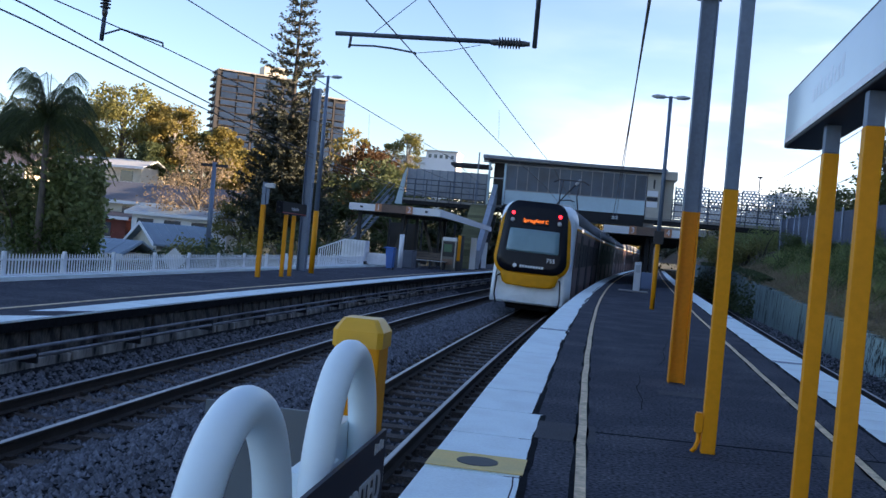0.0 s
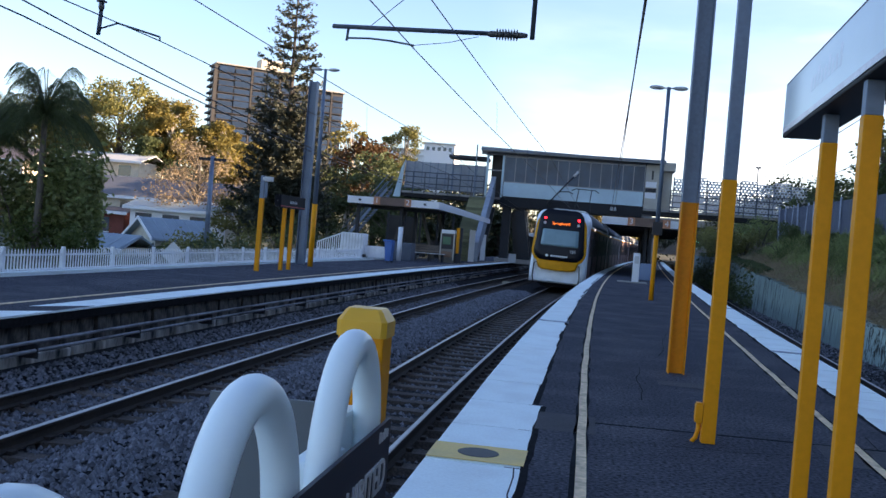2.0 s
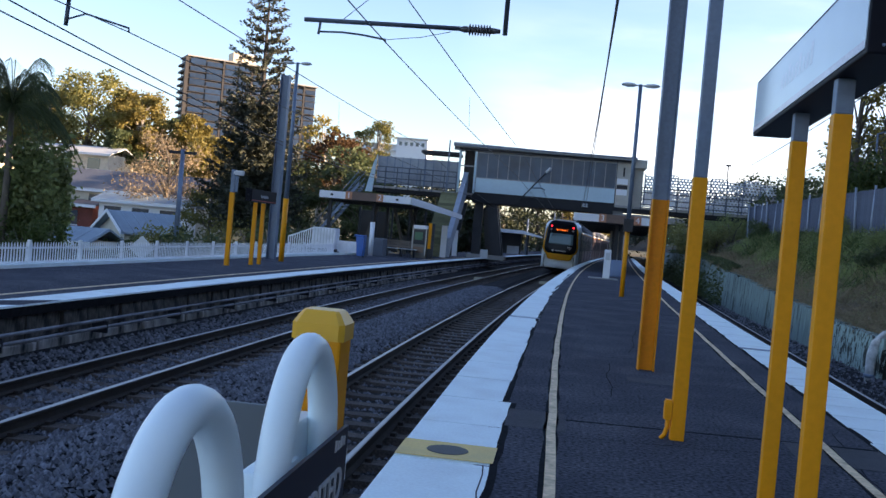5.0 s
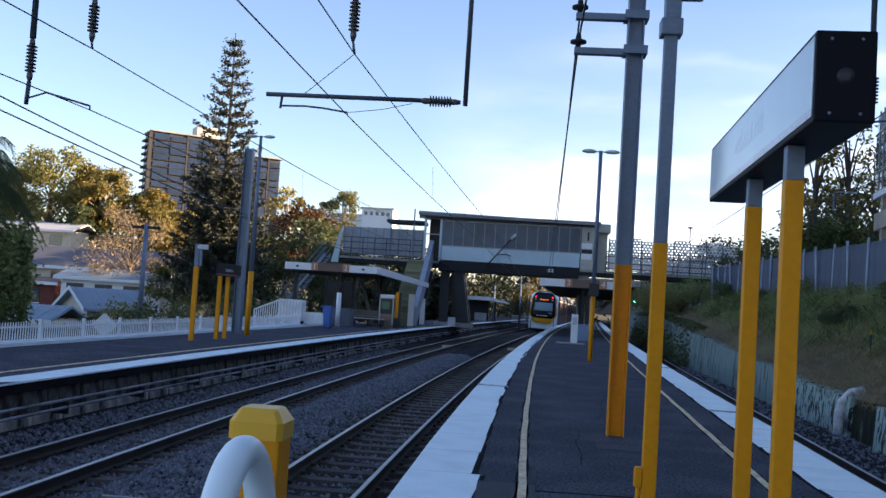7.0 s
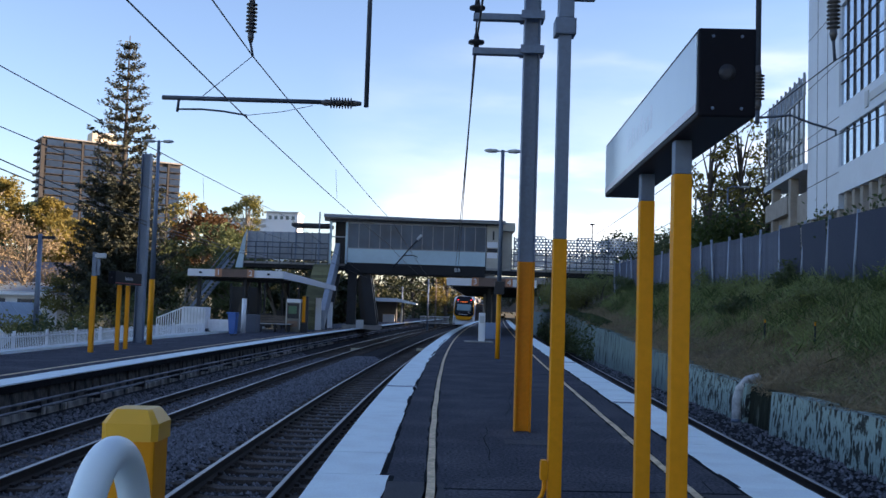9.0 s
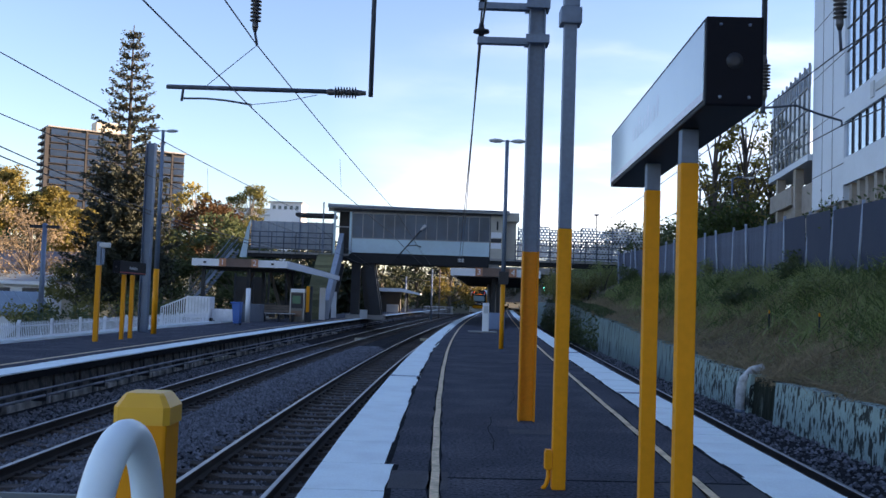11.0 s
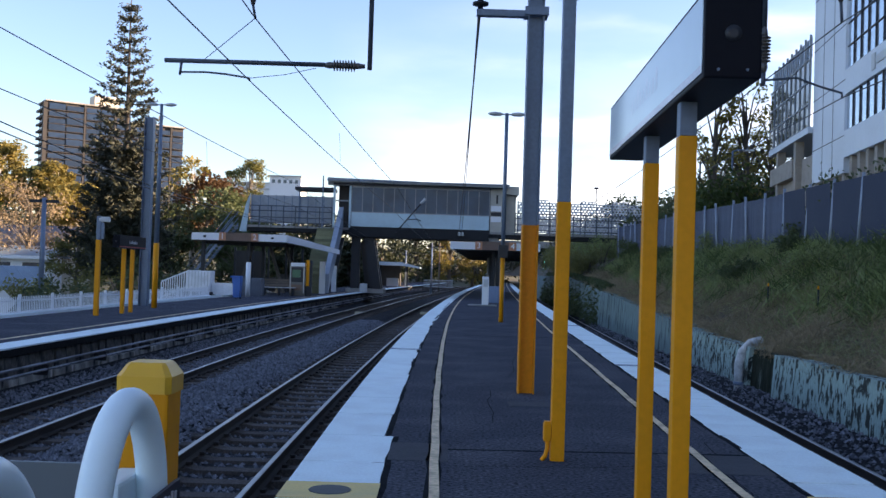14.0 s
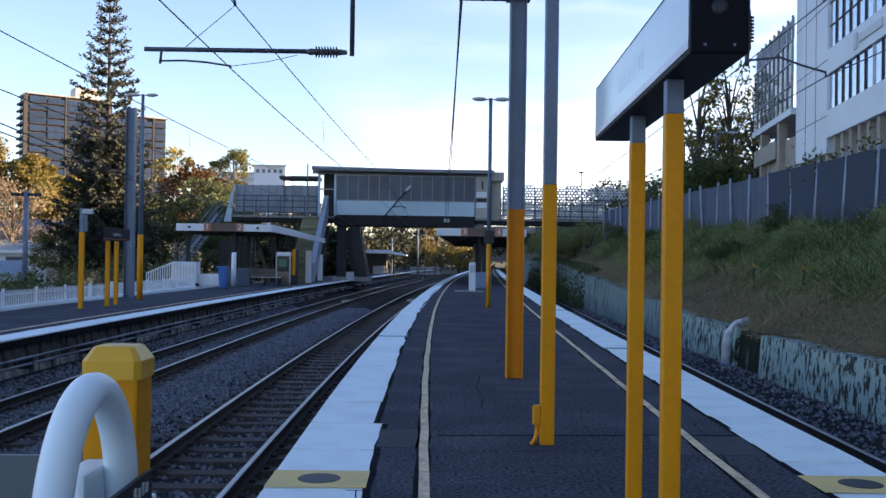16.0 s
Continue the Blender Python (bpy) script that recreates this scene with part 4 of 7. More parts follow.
def train_car(cab):
    """A car with its rear end at y = 0, heights above the rail."""
    c = thing("train_car", "white and yellow electric train cab car with black mask" if cab else "white electric train car with dark window band", "train car", group="cars of the train")
    bm = B()
    rows = []
    if cab:
        for y, w, zb, zt, s in ((0.05, 1.18, 0.42, 3.45, 0.40), (0.22, 1.30, 0.36, 3.66, 0.42), (0.6, 1.355, 0.33, 3.80, 0.42), (1.5, 1.365, 0.33, 3.86, 0.42), (CAR - 0.3, 1.365, 0.33, 3.86, 0.42)):
            ring = car_section(y, w, zb, zt, s)
            if y < 1.0:
                k0 = 1.0 if y < 0.3 else 0.75
                ring = [Vector((p.x * (1 - k0 * (1 - narrow(p.z))), p.y + nose_y(p.x, p.z) * (1.0 if y < 0.1 else 0.8 if y < 0.3 else 0.45), p.z)) for p in ring]
            rows.append(loop(bm, ring))
    else:
        for y in (0.3, CAR - 0.3):
            rows.append(loop(bm, car_section(y, 1.365, 0.33, 3.86, 0.42)))
    k = len(rows[0])
    for u, v in zip(rows, rows[1:]):
        for i in range(k):
            bm.faces.new((u[i], u[(i + 1) % k], v[(i + 1) % k], v[i])).smooth = True
    bm.faces.new(rows[0][::-1]), bm.faces.new(rows[-1])
    part("body", bm, BODY_WHITE, c, "white painted body shell")
    bm = B()
    ring0 = [p for p in car_section(0, 1.372, 0.33, 3.872, 0.42) if p.z > 3.2]
    a, b = [bm.verts.new((p.x, 1.6 if cab else 0.3, p.z)) for p in ring0], [bm.verts.new((p.x, CAR - 0.3, p.z)) for p in ring0]
    for i in range(len(ring0) - 1):
        bm.faces.new((a[i], a[i + 1], b[i + 1], b[i])).smooth = True
    bm.faces.new(a[::-1]), bm.faces.new(b), bm.faces.new((a[0], b[0], b[-1], a[-1]))
    part("roof", bm, T_ROOF, c, "dull grey roof")
    start = 1.25 if cab else 0.4
    for s in (-1, 1):
        bm = B()
        box(bm, s * 1.37 - 0.012, s * 1.37 + 0.012, start, CAR - 0.4, 0.50, 3.05)
        band = part("side_band", bm, T_SIDE, c, "dark maroon window band")
        y = start + 0.7
        j = 0
        while y < CAR - 1.8:
            bm = B()
            if j % 3 == 1:
                box(bm, s * 1.385 - 0.012, s * 1.385 + 0.012, y, y + 1.35, 0.55, 2.95, 0.01)
                part("door", bm, T_PANE, band, "dark passenger door")
            else:
                box(bm, s * 1.385 - 0.008, s * 1.385 + 0.008, y, y + 1.5, 1.75, 2.65)
                part("window", bm, T_PANE, band)
            y += 1.95
            j += 1
        bm = B()
        box(bm, s * 1.367 - 0.01, s * 1.367 + 0.01, start, CAR - 0.4, 3.05, 3.13)
        part("yellow_stripe", bm, T_YELLOW, c, "yellow roof-edge stripe")
        bm = B()
        lathe(bm, (s * 1.36, start + 3.0, 3.13), [(0, 0.07), (0.05, 0.06), (0.07, 0.01)], (s, 0, 0), 8)
        part("side_lamp", bm, T_WARM, c, "small lit side lamp")
    bm = B()
    for y0 in (4.0, 10.0, 16.0):
        box(bm, -0.8, 0.8, y0, y0 + 4.0, 3.86, 4.04, 0.05)
    part("roof_units", bm, GREY_PANEL, c, "grey roof equipment")
    bm = B()
    box(bm, -1.15, 1.15, 3.2 if cab else 1.0, CAR - 1.0, 0.12, 0.36)
    part("underframe", bm, T_UNDER, c)
    for y0 in (3.2, CAR - 3.2):
        bm = B()
        box(bm, -0.75, 0.75, y0 - 1.3, y0 + 1.3, 0.25, 0.62, 0.03)
        bogie = part("bogie", bm, T_UNDER, c, "dark bogie frame")
        for yy in (-0.95, 0.95):
            bm = B()
            lathe(bm, (-0.62, y0 + yy, 0.42), [(0, 0.42), (0.11, 0.42), (0.12, 0.1), (1.12, 0.1), (1.13, 0.42), (1.24, 0.42)], (1, 0, 0), 18)
            part("wheelset", bm, RAIL, bogie, "steel wheelset")
    bm = B()
    box(bm, -1.1, 1.1, -0.3 if not cab else CAR - 0.5, 0.35 if not cab else CAR + 0.2, 0.5, 3.6)
    part("gangway", bm, T_UNDER, c, "dark gangway bellows")
    if not cab:
        return c
    # cab face
    plate_on_nose("yellow_surround", front_outline(1.32, 1.27, 3.72, 0.66, nose_y, 8), 0.035, T_YELLOW, c, "yellow curved surround")
    mask = plate_on_nose("mask", front_outline(1.21, 1.42, 3.86, 0.48, nose_y, 8), 0.06, T_DARK, c, "glossy black front mask")
    plate_on_nose("yellow_bumper", [Vector((x, nose_y(x, z), z)) for x, z in ((1.0, 1.40), (0.9, 1.44), (0.5, 1.38), (0.0, 1.36), (-0.5, 1.38), (-0.9, 1.44), (-1.0, 1.40), (-0.90, 1.06), (-0.74, 0.98), (0.0, 0.95), (0.74, 0.98), (0.90, 1.06))], 0.085, T_YELLOW, c, "broad yellow bumper band")
    plate_on_nose("windscreen", front_outline(0.92, 2.12, 2.90, 0.05, nose_y, 2), 0.085, T_GLASS, mask, "pale reflecting windscreen")
    plate_on_nose("destination_display", front_outline(0.48, 3.06, 3.32, 0.02, nose_y, 1), 0.078, T_DARK, mask, "dark destination display")
    w = letters("Springfield C", 0.17, (0, nose_y(0, 3.18) - 0.092, 3.19), (84, 0, 0), T_AMBER, mask, "display_lettering", 0.003)
    for s in (-1, 1):
        for z, r, mt, nm, lab in ((3.42, 0.062, T_RED, "tail_light", "lit red tail light"), (3.18, 0.07, GREY_PANEL, "head_light", "unlit round head light")):
            x = s * 0.80
            bm = B()
            lathe(bm, (x, nose_y(x, z) - 0.055, z), [(0, r), (0.04, r), (0.06, r * 0.6)], (0, -1, 0.1), 12)
            part(nm, bm, mt, mask, lab)
    tagged(letters("755", 0.20, (0.66, nose_y(0.66, 1.88) - 0.085, 1.90), (84, 0, 4), WHITE, mask, "fleet_number", 0.003), "white fleet number")
    bm = B()
    for q in range(9):
        x0 = -0.36 + q * 0.092
        box(bm, x0, x0 + 0.066, nose_y(0, 1.65) - 0.085, nose_y(0, 1.65) - 0.068, 1.60, 1.68)
    lathe(bm, (-0.53, nose_y(-0.53, 1.65) - 0.066, 1.645), [(0, 0.07), (0.02, 0.07)], (0, -1, 0), 12)
    part("emblem_bars", bm, WHITE, mask, "white emblem and name bar")
    bm = B()
    tube(bm, [(-0.95, 0.35, 1.32), (-1.10, 0.05, 1.22), (-1.12, 0.02, 0.6), (-1.05, 0.1, 0.3)], 0.025, 6)
    part("jumper_cable", bm, DARK, c, "black hanging cable")
    bm = B()
    tube(bm, [(0.95, 0.35, 1.32), (1.05, 0.05, 1.22), (1.10, 0.02, 0.6), (1.05, 0.1, 0.3)], 0.025, 6)
    part("jumper_cable", bm, DARK, c, "black hanging cable")
    bm = B()
    box(bm, -0.80, 0.80, 0.7, 1.8, 0.14, 0.40, 0.08)
    part("skirt", bm, T_UNDER, c, "dark lower skirt")
    # pantograph on the roof
    bm = B()
    tube(bm, [(-0.5, 15.0, 4.0), (-0.4, 13.6, 4.9), (-0.4, 14.8, 5.7)], 0.03, 6)
    tube(bm, [(0.5, 15.0, 4.0), (0.4, 13.6, 4.9), (0.4, 14.8, 5.7)], 0.03, 6)
    tube(bm, [(-0.85, 14.8, 5.6), (-0.6, 14.8, 5.74), (0.6, 14.8, 5.74), (0.85, 14.8, 5.6)], 0.03, 6)
    part("pantograph", bm, DARK_STEEL, c, "raised grey pantograph")
    return c


def train_at(t):
    """Distance of the train's rear end along the line."""
    return 33.0 + 6.2 * t + 0.28 * t * t + 0.0125 * t ** 3


cars = [train_car(k == 0) for k in range(2)]
for k in range(4):
    cars.append(copy_thing(cars[1], pose(0, 0, 0)))


def motions():
    for k, c in enumerate(cars):
        rows = []
        for i in range(33):
            t = i * 0.5
            y0 = train_at(t) + k * CAR
            y1 = y0 + CAR
            x0, x1 = TRACK_1 + bend(y0) - 0.10, TRACK_1 + bend(y1) - 0.10
            rows.append((t, pose(x0, y0, RAIL_Z, 0, 1.6, math.degrees(-math.atan2(x1 - x0, y1 - y0)))))
        walk(c, rows)


# ---- gate at the platform end ----
GATE_X = -0.252
gate = thing("loop_top_gate", "white tubular loop-top gate with a dark warning plate", "gate")
def hoop(y0, y1, top, x=GATE_X, r=0.0138):
    bm = B()
    mid, half = (y0 + y1) / 2, (y1 - y0) / 2
    rise = half * 1.39
    pts = [(x, y0, 0.12), (x, y0, 0.6), (x, y0, top - rise)]
    for i in range(1, 24):
        a = math.pi - math.pi * i / 24
        pts.append((x, mid + half * math.cos(a), top - rise + rise * math.sin(a)))
    pts += [(x, y1, top - rise), (x, y1, 0.6), (x, y1, 0.12)]
    tube(bm, pts, r, 20)
    part("hoop", bm, WHITE_GLOSS, gate, "white bent tube")
for c, top in ((0.033, 1.158), (0.301, 1.164), (0.569, 1.170), (0.837, 1.176)):
    hoop(c - 0.0814, c + 0.0814, top)
for z in (0.2, 1.045):
    bm = B()
    box(bm, GATE_X - 0.012, GATE_X + 0.012, -0.1, 0.985, z - 0.018, z + 0.018, 0.004)
    part("cross_rail", bm, WHITE_GLOSS, gate, "white cross rail")
PLATE_TEXT = mat("plate_lettering", (0.55, 0.56, 0.58), 0.5)
bm = B()
box(bm, GATE_X + 0.0175, GATE_X + 0.0212, 0.14, 0.933, 0.965, 1.0955)
plate = part("warning_plate", bm, mat("plate_navy", (0.020, 0.024, 0.042), 0.45, grain=20, amount=0.1, spec=0.2), gate, "dark warning plate with pale capitals")
letters("PROHIBITED", 0.043, (GATE_X + 0.0222, 0.915, 1.046), (90, 0, 90), PLATE_TEXT, plate, "plate_lettering", 0.0008, "RIGHT")
bm = B()
for k in range(4):
    box(bm, GATE_X + 0.0212, GATE_X + 0.0224, 0.88 + k * 0.011, 0.885 + k * 0.011, 1.080, 1.090 - 0.002 * (k % 2))
part("small_print", bm, PLATE_TEXT, plate, "small pale bars of print")
for y in (0.64, 0.90):
    bm = B()
    box(bm, GATE_X + 0.0150, GATE_X + 0.0172, y - 0.003, y + 0.003, 1.0, 1.088)
    part("cable_tie", bm, DARK, gate, "black cable tie")
# latch plate behind the hoops
bm = B()
box(bm, GATE_X - 0.035, GATE_X - 0.012, 0.86, 0.93, 1.01, 1.105, 0.004)
box(bm, GATE_X - 0.040, GATE_X - 0.008, 0.80, 0.875, 1.01, 1.075, 0.004)
part("latch_plate", bm, WHITE_GLOSS, gate, "white latch plate")
GREY_ACRYLIC = mat("grey_board", (0.13, 0.16, 0.18), 0.4, grain=8, amount=0.08)
grey_board = thing("grey_board", "plain grey board fixed across the platform end", "board")
bm = B()
box(bm, -0.505, -0.34, 1.15, 1.156, 0.72, 1.062, 0.001)
part("panel", bm, GREY_ACRYLIC, grey_board)
for x in (-0.48, -0.37):
    bm = B()
    box(bm, x - 0.015, x + 0.015, 1.157, 1.187, 0.0, 1.04)
    part("leg", bm, GALV, grey_board, "grey steel leg")

post = thing("gate_post", "square yellow post with a chamfered plastic cap", "post", (-0.270, 0.962, 0))
bm = B()
box(bm, -0.0235, 0.0235, -0.0235, 0.0235, 0, 1.18, 0.003)
part("shaft", bm, YELLOW, post)
bm = B()
h = 0.0258
rings = []
for z, w in ((1.1715, h), (1.1875, h), (1.1980, h * 0.74), (1.2000, h * 0.66)):
    q = w * 0.80
    rings.append([bm.verts.new(p) for p in ((-q, -w, z), (q, -w, z), (w, -q, z), (w, q, z), (q, w, z), (-q, w, z), (-w, q, z), (-w, -q, z))])
for u, v in zip(rings, rings[1:]):
    for i in range(8):
        bm.faces.new((u[i], u[(i + 1) % 8], v[(i + 1) % 8], v[i]))
bm.faces.new(rings[-1]), bm.faces.new(rings[0][::-1])
CAP_YELLOW = mat("cap_yellow", (0.84, 0.42, 0.025), 0.35, grain=30, amount=0.04, coarse=4, wear=0.1, tint=(0.6, 0.46, 0.12))
part("cap", bm, CAP_YELLOW, post, "chamfered yellow cap")


# ---- platform name signs ----
SIGN_FACE = mat("sign_face", (0.64, 0.75, 0.80), 0.12, grain=3, amount=0.03, coarse=0.8, wear=0.1, tint=(0.5, 0.56, 0.62))
def name_sign(x, y0, y1, floor_z, z0, z1, legs, leg, yellow, slant, label, thick=0.2, flip=False):
    s = thing("platform_sign", label, "sign", (x, y0, floor_z), turn=-math.degrees(math.atan(slant)))
    L = y1 - y0
    bm = B()
    box(bm, 0, thick, 0, L, z0, z1, 0.008)
    case = part("case", bm, NAVY, s, "dark sign case")
    for sx in (0, 1):
        bm = B()
        px = -0.003 if sx == 0 else thick - 0.001
        box(bm, px, px + 0.004, 0.022, L - 0.022, z0 + 0.020, z1 - 0.018)
        part("face", bm, SIGN_FACE if not flip else NAVY, case, "pale glossy sign face" if not flip else "dark sign face")
        bm = B()
        box(bm, px - 0.001, px + 0.005, 0.022, L - 0.022, z0 + 0.020, z0 + 0.05)
        part("stripe", bm, mat("sign_stripe", (0.62, 0.58, 0.64), 0.2) if not flip else mat("sign_stripe_red", (0.35, 0.04, 0.05), 0.4), case, "thin lower stripe")
        bm = B()
        k = 0
        yy = L * 0.36
        while yy < L * 0.66:
            box(bm, px - 0.0005, px + 0.0045, yy, yy + 0.05, z0 + 0.13, z0 + 0.13 + (0.07 if k % 3 else 0.10))
            yy += 0.085
            k += 1
        tagged(part("faint_print", bm, mat("sign_name", (0.70, 0.74, 0.80), 0.2), case, "pale bars of faint lettering"), kind="stuff")
    for dx, dz in ((0.05, 0.03), (0.15, 0.03), (0.05, -0.03), (0.15, -0.03)):
        bm = B()
        lathe(bm, (dx * thick / 0.2, 0, (z0 if dz > 0 else z1) + dz), [(0, 0.006), (0.006, 0.005)], (0, -1, 0), 8)
        part("screw", bm, GALV, case)
    bm = B()
    lathe(bm, (thick * 0.5, 0, (z0 + z1) / 2), [(0, 0.03), (0.0015, 0.03), (0.002, 0.016), (0.003, 0.014)], (0, -1, 0), 16)
    part("blanking_disc", bm, DARK, case, "dark round blanking disc")
    for d, off in legs:
        bm = B()
        box(bm, thick / 2 - leg / 2 - 0.02 + off, thick / 2 + leg / 2 - 0.02 + off, d - leg / 2, d + leg / 2, 0, yellow, 0.005)
        lg = part("leg", bm, YELLOW, s, "yellow painted square leg")
        bm = B()
        box(bm, thick / 2 - leg / 2 - 0.018 + off, thick / 2 + leg / 2 - 0.022 + off, d - leg / 2 + 0.002, d + leg / 2 - 0.002, yellow, z0, 0.004)
        part("leg_top", bm, GALV, lg, "grey unpainted leg top")
    return s
name_sign(0.895, 3.40, 5.86, 0.0, 2.0, 2.315, ((0.5, -0.03), (1.45, -0.005)), 0.071, 1.865, 0.04, "long box name sign with pale face on yellow legs")
name_sign(-9.45, 28.1, 30.6, LEFT_Z, 1.93, 2.30, ((0.8, 0), (1.6, 0)), 0.11, 1.91, 0.0, "dark box name sign with a red stripe on two yellow legs", flip=True)

cam_pole = box_pole(-9.57, 27.3, LEFT_Z, 2.78, 2.12, 0.125, "short yellow and grey pole carrying a security camera")
bm = B()
box(bm, -0.02, 0.30, -0.06, 0.06, 2.62, 2.76, 0.03)
part("camera_housing", bm, GREY_PANEL, cam_pole, "pale camera housing")
bm = B()
box(bm, 0.07, 0.14, -0.04, 0.04, 2.15, 2.6)
part("junction_box", bm, GALV, cam_pole, "grey junction box")

# ---- yellow manhole bands on the coping ----
for yy, x0, w, sh in ((5.75, EDGE_W, 0.565, bend), (5.75, EDGE_E - 0.58, 0.58, east)):
    cover = thing("inspection_cover", "dark oval cover in a yellow painted band of the platform edge", "cover", (x0 + sh(yy), yy, 0.0065), "edge covers")
    bm = B()
    box(bm, 0.0, w, -0.21, 0.21, 0, 0.004)
    part("yellow_band", bm, COPING_YELLOW, cover, "yellow painted band")
    bm = B()
    lathe(bm, (w * 0.5, 0, 0.004), [(0, 0.125), (0.003, 0.122)], (0, 0, 1), 24)
    part("cover_plate", bm, DARK_STEEL, cover, "dark round cover plate")

# ---- far platform furniture ----
BARK_POLE = mat("timber_pole", (0.16, 0.12, 0.09), 0.9, grain=10, amount=0.3)
PICKET = mat("picket_white", (0.84, 0.86, 0.88), 0.6, grain=10, amount=0.05, spread=0.08)
fence = thing("picket_fence", "white metal picket fence along the back of the far platform", "fence")
bm0 = B()
prism(bm0, [(-0.017, 0.02), (0.017, 0.02), (0.017, 0.46), (0, 0.52), (-0.017, 0.46)], -0.007, 0.007, "x")
picket = mesh_of("picket", bm0, PICKET)
count = 0
rest = B()
yy = 13.0
while yy < 50:
    xx = FENCE_X + fence_shift(yy)
    if count < 300:
        ob = new("picket", picket)
        ob.parent = fence
        ob.matrix_basis = pose(xx, yy, LEFT_Z)
    else:
        box(rest, xx - 0.008, xx + 0.008, yy - 0.028, yy + 0.028, LEFT_Z + 0.02, LEFT_Z + 0.50)
    count += 1
    yy += 0.11
rest_ob = tagged(part("pickets", rest, PICKET, fence, "white pickets"), kind="stuff")
for yy in steps(13, 50, 2.2):
    bm = B()
    box(bm, -0.035, 0.035, -0.035, 0.035, -0.02, 0.57)
    p = part("fence_post", bm, PICKET, fence)
    p.matrix_basis = pose(FENCE_X + fence_shift(yy) - 0.02, yy, LEFT_Z)
for z in (0.10, 0.40):
    bm = B()
    tube(bm, [(FENCE_X - 0.03 + fence_shift(y), y, LEFT_Z + z) for y in steps(13, 50, 4)], 0.022, 6)
    part("fence_rail", bm, PICKET, fence)
# ramp fence and closed gate box at the stair foot
ramp = thing("stair_ramp_fence", "white railing and panelled box at the foot of the station stairs", "railing")
for k in range(13):
    u = k / 12
    bm = B()
    x = -13.4 + 1.3 * u
    box(bm, x - 0.022, x + 0.022, 46.98, 47.02, -0.9, 0.46 + 0.54 * u)
    part("baluster", bm, PICKET, ramp)
for h in (0.0, -0.75):
    bm = B()
    tube(bm, [(-13.4, 47, 0.46 + h), (-12.1, 47, 1.02 + h)], 0.035, 6)
    part("handrail", bm, PICKET, ramp)
bm = B()
box(bm, -12.1, -10.98, 46.6, 47.6, 0.03, 1.04, 0.02)
part("panel_box", bm, PICKET, ramp, "white panelled box")
for k in range(7):
    bm = B()
    box(bm, -12.0 + k * 0.15, -11.97 + k * 0.15, 46.58, 46.6, 0.06, 1.0)
    part("panel_batten", bm, GREY_PANEL, ramp)
bm = B()
box(bm, -12.3, -10.9, 46.7, 47.5, -1.2, 0.03)
part("plinth", bm, DARK, ramp, "dark plinth")
bm = B()
box(bm, -10.95, -9.9, 47.0, 47.05, LEFT_Z + 0.12, LEFT_Z + 0.68)
part("low_panel", bm, PICKET, ramp, "low white panel")
bm = B()
box(bm, -10.5, -10.44, 47.05, 47.11, LEFT_Z, LEFT_Z + 0.6)
part("panel_leg", bm, PICKET, ramp)

BLUE = mat("bin_blue", (0.02, 0.13, 0.42), 0.4, grain=10, amount=0.05)
bin_ = thing("wheelie_bin", "blue plastic wheelie bin beside a white post", "bin", (-9.35, 45.0, LEFT_Z))
bm = B()
prism(bm, [(-0.10, 0.08), (0.16, 0.08), (0.20, 0.98), (-0.17, 0.98)], -0.28, 0.28)
part("bin_body", bm, BLUE, bin_)
bm = B()
box(bm, -0.26, 0.21, -0.3, 0.3, 0.98, 1.06, 0.03)
part("lid", bm, BLUE, bin_)
for x in (-0.08, 0.14):
    bm = B()
    lathe(bm, (x - 0.04, 0.25, 0.1), [(0, 0.1), (0.06, 0.1)], (1, 0, 0), 10)
    part("wheel", bm, DARK, bin_)
wp = thing("marker_post", "plain white round post on the far platform", "post", (-9.6, 48.8, LEFT_Z))
bm = B()
tube(bm, [(0, 0, 0), (0, 0, 1.72)], 0.12, 12)
part("shaft", bm, WHITE, wp)
wp2 = thing("marker_post", "plain white square post by the bridge pier", "post", (-7.2, 66.0, LEFT_Z))
bm = B()
box(bm, -0.16, 0.16, -0.1, 0.1, 0, 1.75)
part("shaft", bm, WHITE, wp2)
bench = thing("platform_bench", "long weathered timber bench with a tall back under the canopy", "bench", (-8.68, 52.7, LEFT_Z))
BENCH_WOOD = mat("weathered_timber", (0.16, 0.125, 0.10), 0.8, grain=12, amount=0.35, coarse=3, wear=0.4, stretch=(0.2, 1, 1), spread=0.3)
for k in range(4):
    bm = B()
    box(bm, -0.92, 0.92, -0.30 + k * 0.13, -0.20 + k * 0.13, 0.42, 0.46)
    part("slat", bm, GREY_PANEL if k == 0 else BENCH_WOOD, bench, "pale front slat" if k == 0 else "")
for k in range(3):
    bm = B()
    box(bm, -0.88, 0.50, 0.22, 0.26, 0.50 + k * 0.135, 0.615 + k * 0.135)
    part("back_board", bm, BENCH_WOOD, bench)
for x in (-0.75, 0.0, 0.75):
    bm = B()
    box(bm, x - 0.04, x + 0.04, -0.22, 0.21, 0, 0.42)
    part("leg", bm, DARK_STEEL, bench)
SCREEN_GREEN = mat("ticket_screen", (0.03, 0.12, 0.07), 0.3, emit=0.03)
tvm = thing("ticket_machine", "pale ticket machine with a green screen", "ticket machine", (-7.75, 53.2, LEFT_Z))
bm = B()
box(bm, -0.40, 0.40, -0.3, 0.3, 0, 1.6, 0.04)
part("cabinet", bm, mat("ticket_grey", (0.20, 0.19, 0.16), 0.6, wear=0.4), tvm)
bm = B()
for x in (-0.40, 0.33):
    box(bm, x, x + 0.07, -0.35, -0.31, 0.15, 1.62)
part("surround", bm, CREAM_PANEL, tvm, "cream surround")
bm = B()
